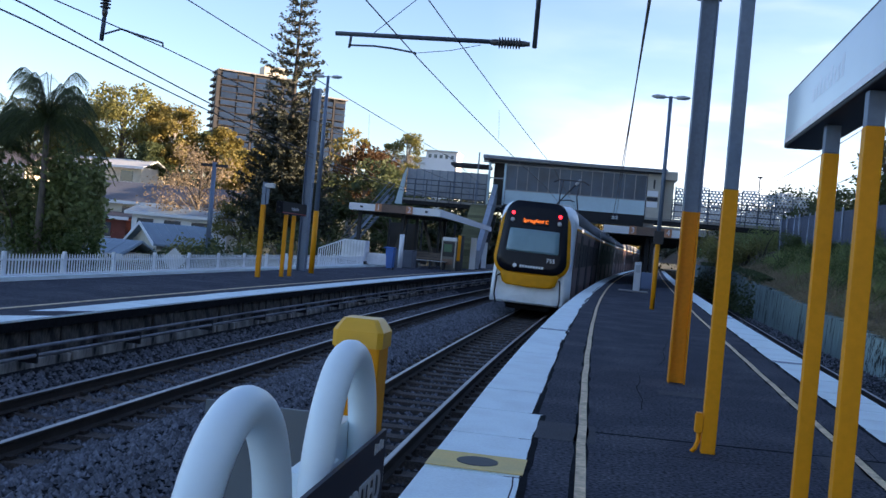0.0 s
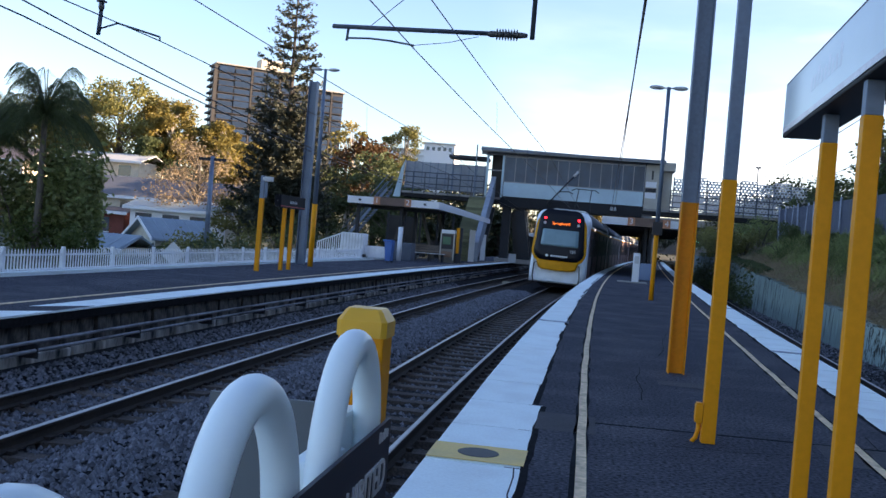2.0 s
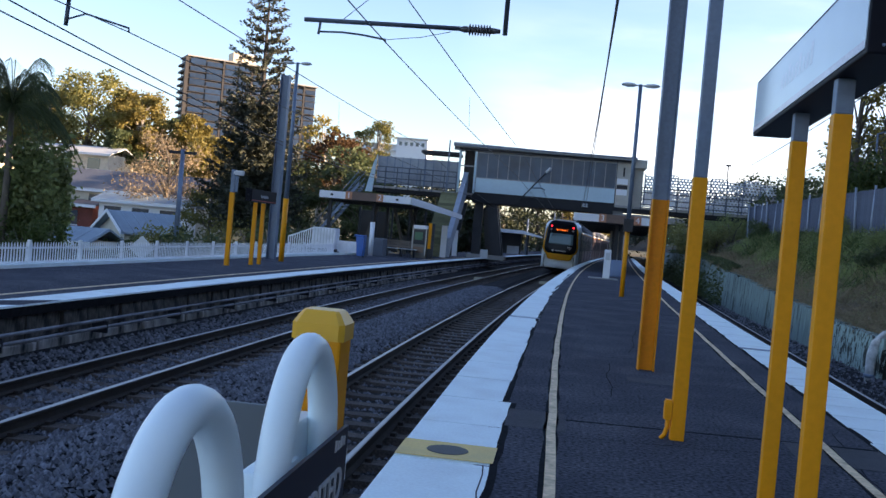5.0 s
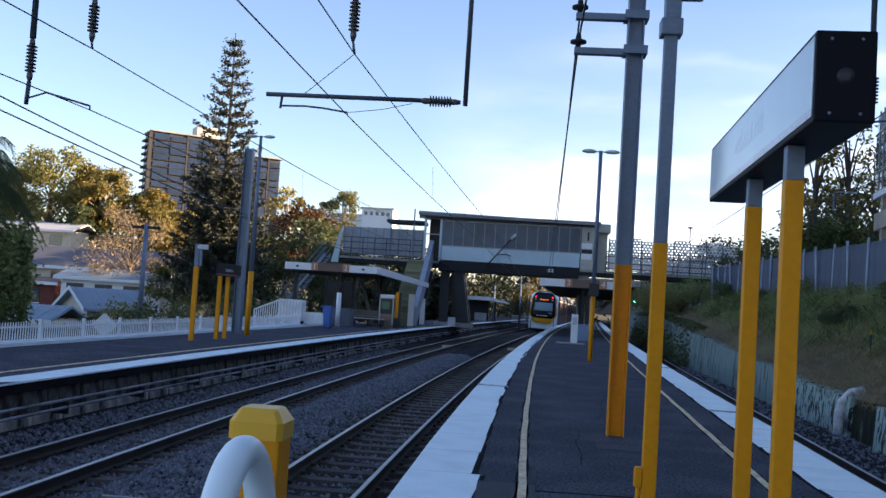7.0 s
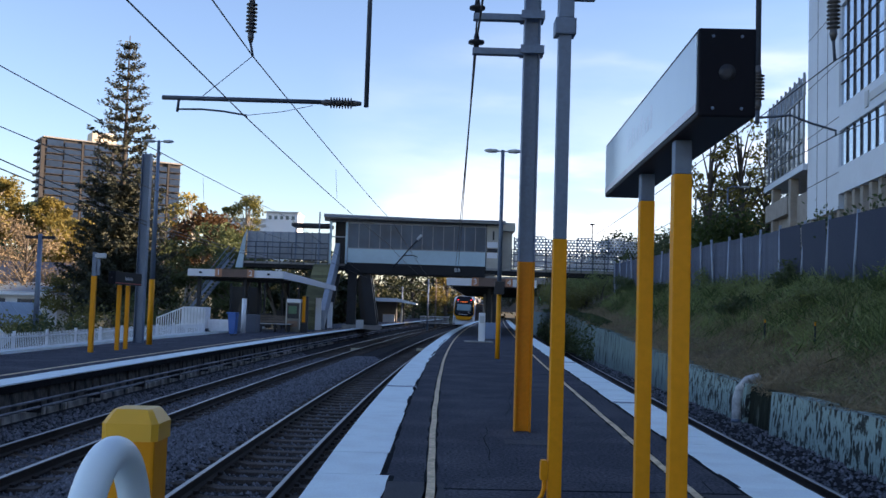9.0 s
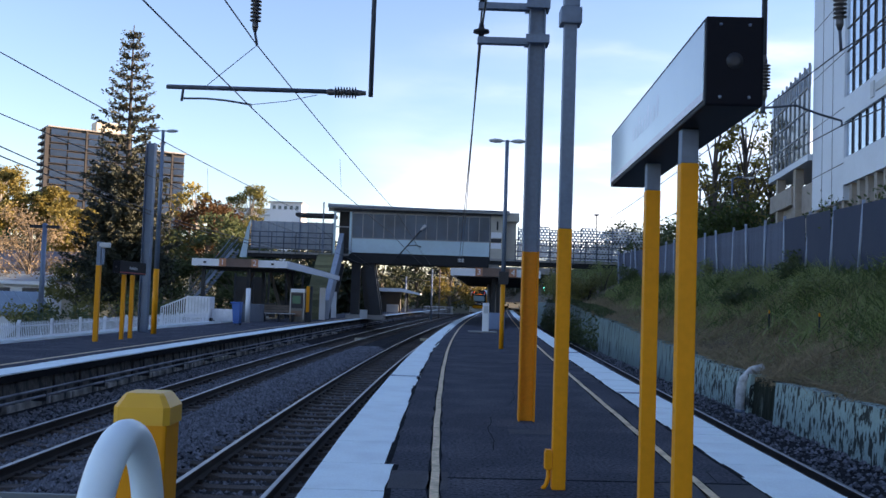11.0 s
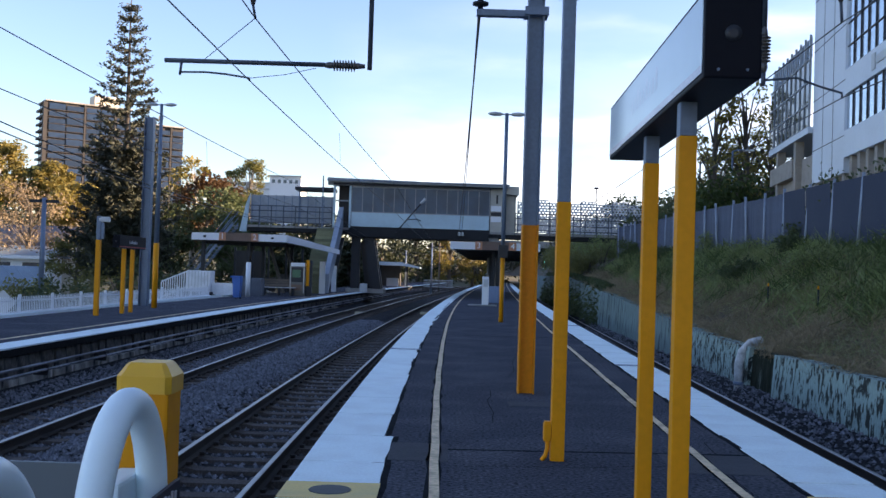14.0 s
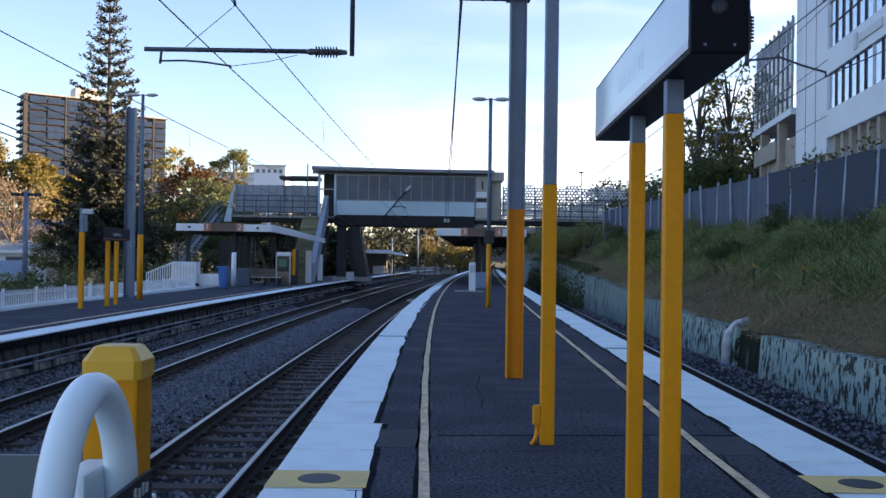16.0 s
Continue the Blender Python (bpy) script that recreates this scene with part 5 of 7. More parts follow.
box(bm, -0.30, 0.26, -0.35, -0.33, 0.30, 0.62)
part("lower_panel", bm, mat("ticket_rust", (0.24, 0.15, 0.10), 0.7), tvm, "rusty lower panel")
bm = B()
box(bm, -0.38, 0.38, -0.28, 0.28, 1.6, 1.8, 0.03)
part("head", bm, WHITE, tvm, "pale lit head")
bm = B()
box(bm, -0.34, 0.30, -0.33, -0.30, 0.75, 1.55)
face = part("front_panel", bm, DARK, tvm, "dark front panel")
bm = B()
box(bm, -0.26, 0.18, -0.34, -0.33, 1.0, 1.42)
part("screen", bm, SCREEN_GREEN, face, "lit green screen")
bm = B()
box(bm, 0.44, 0.62, -0.1, 0.1, 0.55, 1.95)
part("side_pillar", bm, YELLOW, tvm, "yellow pillar")
bm = B()
box(bm, 0.42, 0.76, -0.08, 0.12, 0, 0.55)
box(bm, 0.62, 0.76, -0.08, 0.12, 0.55, 1.95)
part("pillar_back", bm, DARK_STEEL, tvm, "dark pillar behind")
waiting = thing("back_wall", "low dark wall under the far canopy, with a taller panel painting shade", "wall", (-10.6, 61.0, LEFT_Z), kind="structure")
bm = B()
box(bm, -2.4, 0.3, 0, 0.2, 0, 0.9)
box(bm, 0.5, 2.1, 0, 0.2, 0, 1.1)
# Added taller dark panel stands in for the shade under the canopy.
box(bm, -2.3, -0.4, 0.3, 0.45, 0, 2.5)
part("wall", bm, mat("waiting_wall", (0.055, 0.05, 0.047), 0.8), waiting)
for x in (-2.3, -1.2, -0.2, 0.9, 1.9):
    bm = B()
    box(bm, x, x + 0.12, -0.13, -0.01, 0.0, 2.7)
    part("wall_post", bm, DARK_STEEL, waiting, "dark post")
half_wall = thing("low_wall", "low grey wall by the bin and bench", "wall", (-8.9, 50.0, LEFT_Z), kind="structure")
bm = B()
box(bm, -1.5, -0.3, 0, 1.2, 0, 0.92, 0.03)
part("block", bm, mat("low_wall_paint", (0.11, 0.13, 0.16), 0.7), half_wall)
# island platform: white help point and dark cabinet
hp = thing("help_point", "white upright information panel on a concrete pad on the island platform", "information panel", (1.86, 40.2, 0.0))
bm = B()
box(bm, -0.135, 0.135, -0.08, 0.08, 0.04, 1.20, 0.02)
slab = part("panel", bm, WHITE, hp)
bm = B()
box(bm, -0.09, 0.09, -0.095, -0.08, 0.78, 1.08)
part("notice", bm, GREY_PANEL, slab, "grey notice")
bm = B()
box(bm, -0.7, 0.45, -0.5, 0.4, 0.0, 0.04)
part("pad", bm, CONCRETE, hp, "pale concrete pad")
cab = thing("equipment_cabinet", "blue-grey cabinet beside the canopy post", "cabinet", (2.6, 45.0, 0.0))
bm = B()
box(bm, -0.35, 0.35, -0.3, 0.3, 0, 0.75, 0.02)
part("cabinet_body", bm, mat("cabinet_blue_grey", (0.16, 0.24, 0.38), 0.5), cab)
bm = B()
box(bm, -0.33, 0.33, -0.32, -0.3, 0.06, 0.70)
part("door", bm, mat("cabinet_door", (0.18, 0.26, 0.40), 0.5), cab)
display = thing("hanging_display", "dark hanging display box on the lamp post", "display", (1.68, 26.55, 0))
bm = B()
box(bm, -0.13, 0.13, -0.08, 0.03, 1.75, 2.1, 0.01)
part("case", bm, DARK, display)
# second shelter beyond the bridge
sh2 = thing("platform_shelter", "low white-edged shelter beyond the footbridge", "shelter", (-6.4, 98, LEFT_Z))
bm = B()
prism(bm, [(-0.6, 2.10), (2.4, 2.10), (4.3, 1.85), (4.3, 2.02), (2.4, 2.44), (-0.6, 2.44)], 0, 9)
part("roof", bm, WHITE, sh2)
for x in (0.3, 3.0):
    bm = B()
    box(bm, x - 0.08, x + 0.08, 1, 1.16, 0, 2.1)
    part("post", bm, DARK_STEEL, sh2)
bm = B()
box(bm, -0.4, 2.2, 3, 6, 0, 2.08)
part("back_wall", bm, mat("shelter_wall", (0.08, 0.085, 0.09), 0.8), sh2)
for x in (0.9,):
    bm = B()
    box(bm, x, x + 1.2, 1.6, 2.2, 0, 0.8)
    part("seat", bm, GREY_PANEL, sh2)
far_rail = thing("platform_end_railing", "pale metal railing at the far platform's end beyond the footbridge", "railing", (-1.9, 112, -0.4))
for k in range(24):
    bm = B()
    box(bm, k * 0.14, k * 0.14 + 0.04, 0, 0.04, 0, 0.84)
    part("baluster", bm, GREY_PANEL, far_rail)
for z in (0.05, 0.8):
    bm = B()
    box(bm, -0.05, 3.35, -0.01, 0.05, z, z + 0.07)
    part("rail", bm, GREY_PANEL, far_rail)
for x, y, h, m in ((-1.0, 105, 5.6, GALV), (-3.6, 100, 4.6, GALV), (-0.2, 118, 6.0, BARK_POLE), (4.6, 92, 5.2, GALV)):
    fp = thing("line_pole", "slim pole beside the line beyond the footbridge", "pole", (x, y, -1.1), "line poles")
    bm = B()
    tube(bm, [(0, 0, 0), (0, 0, h)], 0.11, 8, 0.08)
    part("shaft", bm, m, fp)
    bm = B()
    box(bm, -0.5, 0.5, -0.05, 0.05, h - 0.5, h - 0.4)
    part("crossarm", bm, DARK_STEEL, fp)
# speed board blocks between the rails
for x, y, sh in ((TRACK_2 + 0.3, 52.6, bend_left), (TRACK_1 + 0.25, 55.0, bend)):
    blk = thing("track_block", "small pale concrete block lying between the rails", "block", (x + sh(y), y, LOW_Z + 0.03), "track blocks")
    bm = B()
    box(bm, -0.28, 0.28, -0.2, 0.2, 0, 0.14, 0.02)
    part("stone", bm, mat("pale_block", (0.55, 0.50, 0.36), 0.9), blk)

# ---- overhead line ----
portal = thing("overhead_portal", "steel portal with drop tubes carrying the overhead wires", "overhead structure")
PY = 14.5
bm = B()
box(bm, -17.2, 11.7, PY - 0.15, PY + 0.15, 8.6, 9.0)
part("beam", bm, GALV, portal)
for x, z in ((-17.0, -1.6), (11.5, 1.2)):
    bm = B()
    box(bm, x - 0.15, x + 0.15, PY - 0.15, PY + 0.15, z, 9.0)
    part("portal_mast", bm, GALV, portal)


def insulator(base, axis, length, r=0.085, sheds=8):
    bm = B()
    prof = [(0, 0.03), (0.10, 0.045), (0.14, 0.045)]
    d = (length - 0.28) / sheds
    for k in range(sheds):
        z = 0.14 + k * d
        prof += [(z, 0.04), (z + d * 0.35, r), (z + d * 0.55, r), (z + d * 0.8, 0.04)]
    prof += [(length - 0.14, 0.045), (length - 0.08, 0.05), (length, 0.025)]
    lathe(bm, base, prof, axis, 12)
    return part("insulator", bm, mat("insulator_glaze", (0.09, 0.085, 0.085), 0.25), portal, "dark ribbed insulator")


ARM_STEEL = mat("arm_steel", (0.075, 0.095, 0.125), 0.55, 0.3, grain=20, amount=0.15)
def bar(pts, r, name="tube_arm", m=None, label="", seg=8):
    bm = B()
    tube(bm, pts, r, seg)
    return part(name, bm, m or ARM_STEEL, portal, label)


# cantilever over the nearer track
bar([(-1.15, PY, 8.6), (-1.15, PY, 4.28)], 0.036, "drop_tube")
insulator((-1.22, PY, 4.33), (-1, 0, 0.0), 0.62)
bar([(-1.82, PY, 4.335), (-4.2, PY, 4.33)], 0.035, "top_tube")
bar([(-3.95, PY, 4.33), (-3.97, PY, 4.12)], 0.02, "bracket")
bar([(-3.97, PY, 4.16), (-3.6, PY, 4.17), (-3.3, PY, 4.15), (-2.93, PY, 4.10), (-2.93, PY, 4.06)], 0.015, "steady_arm")
insulator((-2.92, PY, 5.95), (0, 0, -1), 0.75)
bar([(-2.92, PY, 8.6), (-2.92, PY, 5.95)], 0.03, "drop_tube")
bar([(-2.92, PY, 5.2), (-2.88, PY, 5.0)], 0.02, "hook")
bar([(-2.88, PY, 5.0), (-3.6, PY, 4.37)], 0.006, "stay_wire")
bar([(-2.93, PY, 4.10), (-2.4, PY, 4.17), (-1.95, PY, 4.28)], 0.005, "stay_wire")
# cantilever over the farther track
bar([(-8.02, PY, 8.6), (-8.0, PY, 5.05)], 0.05, "drop_tube")
insulator((-8.0, PY, 5.08), (0, 0, -1), 0.72)
bar([(-8.0, PY, 4.36), (-8.02, PY, 4.0)], 0.035, "drop_tube")
bar([(-8.0, PY, 4.10), (-7.7, PY, 4.20), (-7.3, PY, 4.10), (-6.98, PY, 4.02), (-6.98, PY, 3.96)], 0.016, "steady_arm")
insulator((-7.04, PY, 5.75), (0, 0, -1), 0.72)
bar([(-7.04, PY, 8.6), (-7.04, PY, 5.75)], 0.03, "drop_tube")
bar([(-7.04, PY, 5.04), (-7.02, PY, 4.92)], 0.02, "hook")
# cantilever over the east track
EY = 12.3
bar([(4.0, PY, 8.7), (4.0, EY, 8.7), (4.0, EY, 4.52)], 0.035, "drop_tube")
insulator((4.0, EY, 4.55), (0, 0, -1), 0.62)
bar([(4.0, EY, 3.95), (4.0, EY, 3.78)], 0.03, "drop_tube")
bar([(4.0, EY, 3.85), (4.42, EY, 3.90), (4.7, EY, 3.80), (5.0, EY, 3.72), (5.0, EY, 3.65)], 0.015, "steady_arm")
insulator((4.96, EY, 5.6), (0, 0, -1), 0.72)
bar([(4.96, PY, 8.7), (4.96, EY, 8.7), (4.96, EY, 5.6)], 0.03, "drop_tube")
bar([(4.96, EY, 4.9), (4.98, EY, 4.62)], 0.02, "hook")


def wire(name, pts, r, label):
    """A hung wire through supports, sagging between them."""
    bm = B()
    fine = []
    for a, b in zip(pts, pts[1:]):
        for k in range(10):
            u = k / 10
            p = Vector(a).lerp(Vector(b), u)
            p.z -= 4 * a_sag * u * (1 - u) * ((Vector(b) - Vector(a)).length / 50) ** 2
            fine.append(p)
    fine.append(Vector(pts[-1]))
    tube(bm, fine, r, 5)
    w = new(name, mesh_of(name, bm, WIRE))
    return tagged(w, label, "wire", "overhead wires", "structure")


a_sag = 0.25
def run(dx0, z_near, z_bridge, sh, far=160, y0=PY, before=-45):
    base = sh(y0)
    return [(dx0 + sh(-45) - base, before, z_near), (dx0, y0, z_near), (dx0 + 0.35 + sh(40) - base, 40, z_near - 0.1), (dx0 + 0.45 + sh(67) - base, 67, z_bridge), (dx0 + 0.3 + sh(far) - base, far, z_near)]
near_1 = run(-2.93, 4.06, 3.38, bend_wall)
near_1[0] = (-1.75, -45, 4.06)
wire("contact_wire", near_1, 0.009, "thin dark contact wire over the nearer track")
wire("contact_wire", run(-6.98, 3.96, 3.30, bend_wire_left), 0.009, "thin dark contact wire over the farther track")
wire("contact_wire", run(5.0, 3.66, 3.3, east_wall, y0=EY), 0.008, "thin dark contact wire over the east track")
near_2 = run(-2.88, 5.0, 3.48, bend_wall)
near_2[0] = (-1.7, -45, 5.0)
near_2[2] = (-2.88 + 0.95, 40, 4.8)
near_2[3] = (-2.88 + 2.2, 67, 3.48)
wire("messenger_wire", near_2, 0.010, "dark messenger wire over the nearer track")
wire("messenger_wire", run(-7.02, 4.92, 3.45, bend_wire_left), 0.010, "dark messenger wire over the farther track")
wire("messenger_wire", run(4.98, 4.62, 3.48, east_wall, y0=EY), 0.009, "dark messenger wire over the east track")
a_sag = 0.5
wire("feeder_wire", [(-10.3, -12, 6.0), (-10.3, 16, 4.82), (-10.3, 34.3, 4.04), (-9.2, 80, 4.9)], 0.016, "thick dark feeder wire beside the far platform")
wire("feeder_wire", [(-10.3, -12, 5.7), (-10.3, 16, 4.55), (-10.3, 34.3, 3.92), (-9.2, 80, 4.7)], 0.016, "thick dark feeder wire beside the far platform")
a_sag = 0.1
wire("feeder_wire", [(0.36, -30, 4.75), (0.36, 10.8, 4.75), (1.35, 66.8, 4.0)], 0.012, "dark feeder wire from the mast to the footbridge")
wire("feeder_wire", [(0.36, -30, 4.36), (0.36, 10.8, 4.36), (1.15, 66.8, 3.85)], 0.012, "dark feeder wire from the mast to the footbridge")
for y, x, z0, z1 in ((24.0, -2.55, 4.05, 4.66), (33, -2.35, 4.0, 4.45), (26, -6.3, 3.95, 4.6)):
    wire("dropper_wire", [(x, y, z0 - 0.1), (x - 0.05, y, z1)], 0.004, "thin dropper wire between the overhead wires")

# ---- trees and plants ----
BARK = mat("bark", (0.13, 0.11, 0.09), 0.95, grain=14, amount=0.3, coarse=1.5, wear=0.4, bump=0.5, stretch=(1, 1, 0.2))
PINE_BARK = mat("pine_bark", (0.05, 0.045, 0.04), 0.95, grain=14, amount=0.3, stretch=(1, 1, 0.2))
PALE_BARK = mat("pale_bark", (0.38, 0.34, 0.29), 0.9, grain=8, amount=0.2, coarse=1.0, wear=0.4, stretch=(1, 1, 0.3))
LEAF_DARK = leaf("leaf_dark_green", (0.088, 0.112, 0.048), (0.03, 0.042, 0.018))
LEAF_MID = leaf("leaf_green", (0.075, 0.105, 0.03), (0.04, 0.06, 0.02))
LEAF_GOLD = leaf("leaf_golden_green", (0.27, 0.215, 0.058), (0.09, 0.105, 0.035))
LEAF_OLIVE = leaf("leaf_olive", (0.21, 0.20, 0.065), (0.07, 0.09, 0.035))
LEAF_RUST = leaf("leaf_rust", (0.10, 0.052, 0.022), (0.05, 0.04, 0.02))
LEAF_DRY = leaf("leaf_dry_twig", (0.38, 0.29, 0.18), (0.12, 0.10, 0.06))
NEEDLE = leaf("norfolk_needles", (0.062, 0.07, 0.048), (0.022, 0.028, 0.018), 0.12)
LEAF_WEED = leaf("leaf_weed", (0.22, 0.27, 0.10), (0.19, 0.17, 0.075), 0.3, 0.5)
# Darker leaf copy: the shade beyond the footbridge is put into its colour.
LEAF_SHADE = leaf("leaf_shaded_green", (0.04, 0.052, 0.024), (0.022, 0.03, 0.015), 0.2)
GRASS = leaf("bank_grass", (0.20, 0.24, 0.105), (0.32, 0.24, 0.14), 0.3, 0.8)


def cards(name, centres, sizes, rng, material, parent=None, droop=0.0, slim=0.5, up=0.0):
    """Many small pointed leaves, one four-sided blade each, turned at random."""
    c = np.asarray(centres, float)
    n = len(c)
    d = rng.normal(size=(n, 3))
    d[:, 2] = d[:, 2] * (1 - min(abs(droop) + abs(up), 0.8)) - droop + up
    d /= np.linalg.norm(d, axis=1, keepdims=True)
    s = rng.normal(size=(n, 3))
    s -= (s * d).sum(1, keepdims=True) * d
    s /= np.linalg.norm(s, axis=1, keepdims=True)
    L = np.asarray(sizes, float).reshape(-1, 1) * rng.uniform(0.7, 1.3, (n, 1))
    v = np.stack([c - d * L * 0.5, c + s * L * slim * 0.5, c + d * L * 0.5, c - s * L * slim * 0.5], 1).reshape(-1, 3)
    me = bpy.data.meshes.new(name)
    me.from_pydata(v.tolist(), [], np.arange(4 * n).reshape(-1, 4).tolist())
    me.materials.append(material)
    ob = new(name, me)
    if parent is not None:
        ob.parent = parent
    return ob


def tree(x, y, z0, top, spread, material, label, seed, leaves=6500, size=0.5, bark=None, clear=0.30, clumps=40, droop=0.15, name="tree"):
    """Tapered trunk, forking limbs and a ragged crown of leaf clumps with gaps."""
    rng = np.random.default_rng(seed)
    h = top - z0
    t = thing(name, label, "tree", (x, y, z0))
    bm = B()
    lean = rng.uniform(-0.06, 0.06, 2) * h
    trunk = [(0, 0, -0.6), (lean[0] * 0.3, lean[1] * 0.3, h * 0.3), (lean[0], lean[1], h * 0.62), (lean[0] * 1.2, lean[1] * 1.2, h * 0.85)]
    tube(bm, trunk, 0.028 * h + 0.05, 8, 0.03)
    tips = []
    for k in range(clumps):
        u = rng.uniform(clear, 1.0)
        a = rng.uniform(0, math.tau)
        wide = spread * (0.35 + 0.65 * math.sin(math.pi * min(1, (u - clear) / (1 - clear) * 0.72 + 0.22))) * rng.uniform(0.45, 1.05)
        tip = Vector((lean[0] + wide * math.cos(a), lean[1] + wide * math.sin(a), h * (u * 0.92 + 0.04)))
        root = Vector((lean[0] * u, lean[1] * u, h * max(0.2, u - 0.28)))
        mid = root.lerp(tip, 0.55) + Vector((0, 0, 0.05 * h))
        tube(bm, [root, mid, tip], 0.005 * h + 0.015, 5, 0.012)
        tips.append(tip)
    part("trunk", bm, bark or BARK, t, "trunk and limbs")
    per = leaves // clumps
    pts = []
    for tip in tips:
        r = spread * rng.uniform(0.22, 0.44)
        p = rng.normal(size=(per, 3))
        p /= np.linalg.norm(p, axis=1, keepdims=True)
        p *= (rng.uniform(0, 1, (per, 1)) ** 0.5) * r * np.array([1.0, 1.0, 0.72])
        pts.append(p + np.array(tip))
    pts = np.concatenate(pts)
    cr = cards("crown", pts, np.full(len(pts), size), rng, material, t, droop)
    tagged(cr, "leafy crown in ragged clumps", kind="stuff")
    return t


def norfolk_pine(x, y, z0, top, spread, seed):
    """Whorls of level branches that turn up at their tips, set with dark tufts."""
    rng = np.random.default_rng(seed)
    h = top - z0
    t = thing("norfolk_pine", "tall dark Norfolk pine with tiered upturned branches", "tree", (x, y, z0))
    bm = B()
    tube(bm, [(0, 0, -0.6), (0.05, 0, h * 0.5), (0, 0, h)], 0.34, 8, 0.03)
    pts, sz = [], []
    z = h * 0.10
    while z < h * 0.985:
        u = z / h
        reach = spread * (1 - u) ** 0.62 * rng.uniform(0.85, 1.1)
        n = 9 if u < 0.5 else 7
        a0 = rng.uniform(0, math.tau)
        for k in range(n):
            a = a0 + math.tau * k / n + rng.uniform(-0.2, 0.2)
            L = reach * rng.uniform(0.7, 1.08)
            tip = Vector((L * math.cos(a), L * math.sin(a), z + 0.16 * L + 0.1))
            mid = Vector((L * 0.55 * math.cos(a), L * 0.55 * math.sin(a), z - 0.02 * L))
            tube(bm, [(0, 0, z), mid, tip], 0.035, 4, 0.012)
            m = int(6 + L * 9) if u < 0.5 else int(3 + L * 4)
            for q in range(m):
                f = (0.15 if u < 0.5 else 0.38) + (0.9 if u < 0.5 else 0.66) * (q + 0.5) / m
                p = Vector((0, 0, z)).lerp(mid, f / 0.6) if f < 0.6 else mid.lerp(tip, (f - 0.6) / 0.4)
                side = Vector((-math.sin(a), math.cos(a), 0)) * rng.normal() * (0.18 if u < 0.5 else 0.06) * (1.2 - f) * min(L, 2)
                for j in range(6):
                    o = rng.normal(size=3) * np.array([0.10, 0.10, 0.10])
                    pts.append((p.x + side.x + o[0], p.y + side.y + o[1], p.z + 0.08 + o[2]))
                    sz.append(0.32 if u < 0.75 else 0.25)
        z += h * (0.0245 if u < 0.5 else 0.034)
    part("trunk", bm, PINE_BARK, t, "straight trunk and branches")
    tagged(cards("foliage", pts, sz, rng, NEEDLE, t, 0.0, 0.42, 0.35), "dark needle tufts", kind="stuff")


def palm(x, y, z0, crown_z, seed, reach=2.6, fronds=26):
    rng = np.random.default_rng(seed)
    h = crown_z - z0
    t = thing("palm_tree", "feathery palm with drooping fronds in shade", "palm", (x, y, z0))
    bm = B()
    tube(bm, [(0, 0, -0.5), (0.1, 0, h * 0.5), (0.05, 0, h)], 0.22, 10, 0.13)
    part("trunk", bm, BARK, t, "ringed grey trunk")
    for k in range(fronds):
        a = math.tau * k / fronds * 2.618 + rng.uniform(-0.2, 0.2)
        rise = rng.uniform(-0.35, 2.0)
        L = reach * rng.uniform(0.85, 1.15)
        spine = []
        for i in range(9):
            u = i / 8
            r = L * (u * (0.95 - 0.25 * abs(rise)))
            spine.append(Vector((0.05 + r * math.cos(a), r * math.sin(a), h + rise * L * (u - 0.15 * u) * (1 - 0.35 * u) - 0.62 * L * u * u * u)))
        bm = B()
        tube(bm, spine, 0.03, 4, 0.008)
        side = Vector((-math.sin(a), math.cos(a), 0))
        for i in range(1, 34):
            u = i / 34
            j = min(int(u * 8), 7)
            p = spine[j].lerp(spine[j + 1], u * 8 - j)
            ln = 0.95 * math.sin(math.pi * (0.12 + 0.82 * u)) * reach / 2.6
            for s in (-1, 1):
                out = side * s * ln * 0.6 + Vector((math.cos(a) * ln * 0.35, math.sin(a) * ln * 0.35, -ln * rng.uniform(0.45, 0.8)))
                w = Vector((math.cos(a), math.sin(a), 0)) * 0.022
                bm.faces.new([bm.verts.new(q) for q in (p - w, p + w, p + out)])
        part("frond", bm, LEAF_DARK, t)


def shrub(x, y, z0, rx, ry, h, material, label, seed, leaves=1500, size=0.3, name="shrub"):
    rng = np.random.default_rng(seed)
    t = thing(name, label, "shrub", (x, y, z0))
    bm = B()
    for k in range(6):
        a = rng.uniform(0, math.tau)
        tube(bm, [(0, 0, -0.3), (rx * 0.3 * math.cos(a), ry * 0.3 * math.sin(a), h * 0.5), (rx * 0.6 * math.cos(a), ry * 0.6 * math.sin(a), h * 0.8)], 0.05, 5, 0.01)
    part("woody_base", bm, BARK, t)
    pts = []
    for k in range(12):
        c = np.array([rng.uniform(-0.75, 0.75) * rx, rng.uniform(-0.75, 0.75) * ry, rng.uniform(0.15, 0.85) * h])
        p = rng.normal(size=(leaves // 12, 3)) * np.array([rx, ry, h]) * 0.17
        pts.append(p + c)
    pts = np.concatenate(pts)
    tagged(cards("leaves", pts, np.full(len(pts), size), rng, material, t, 0.1), "loose leaves", kind="stuff")


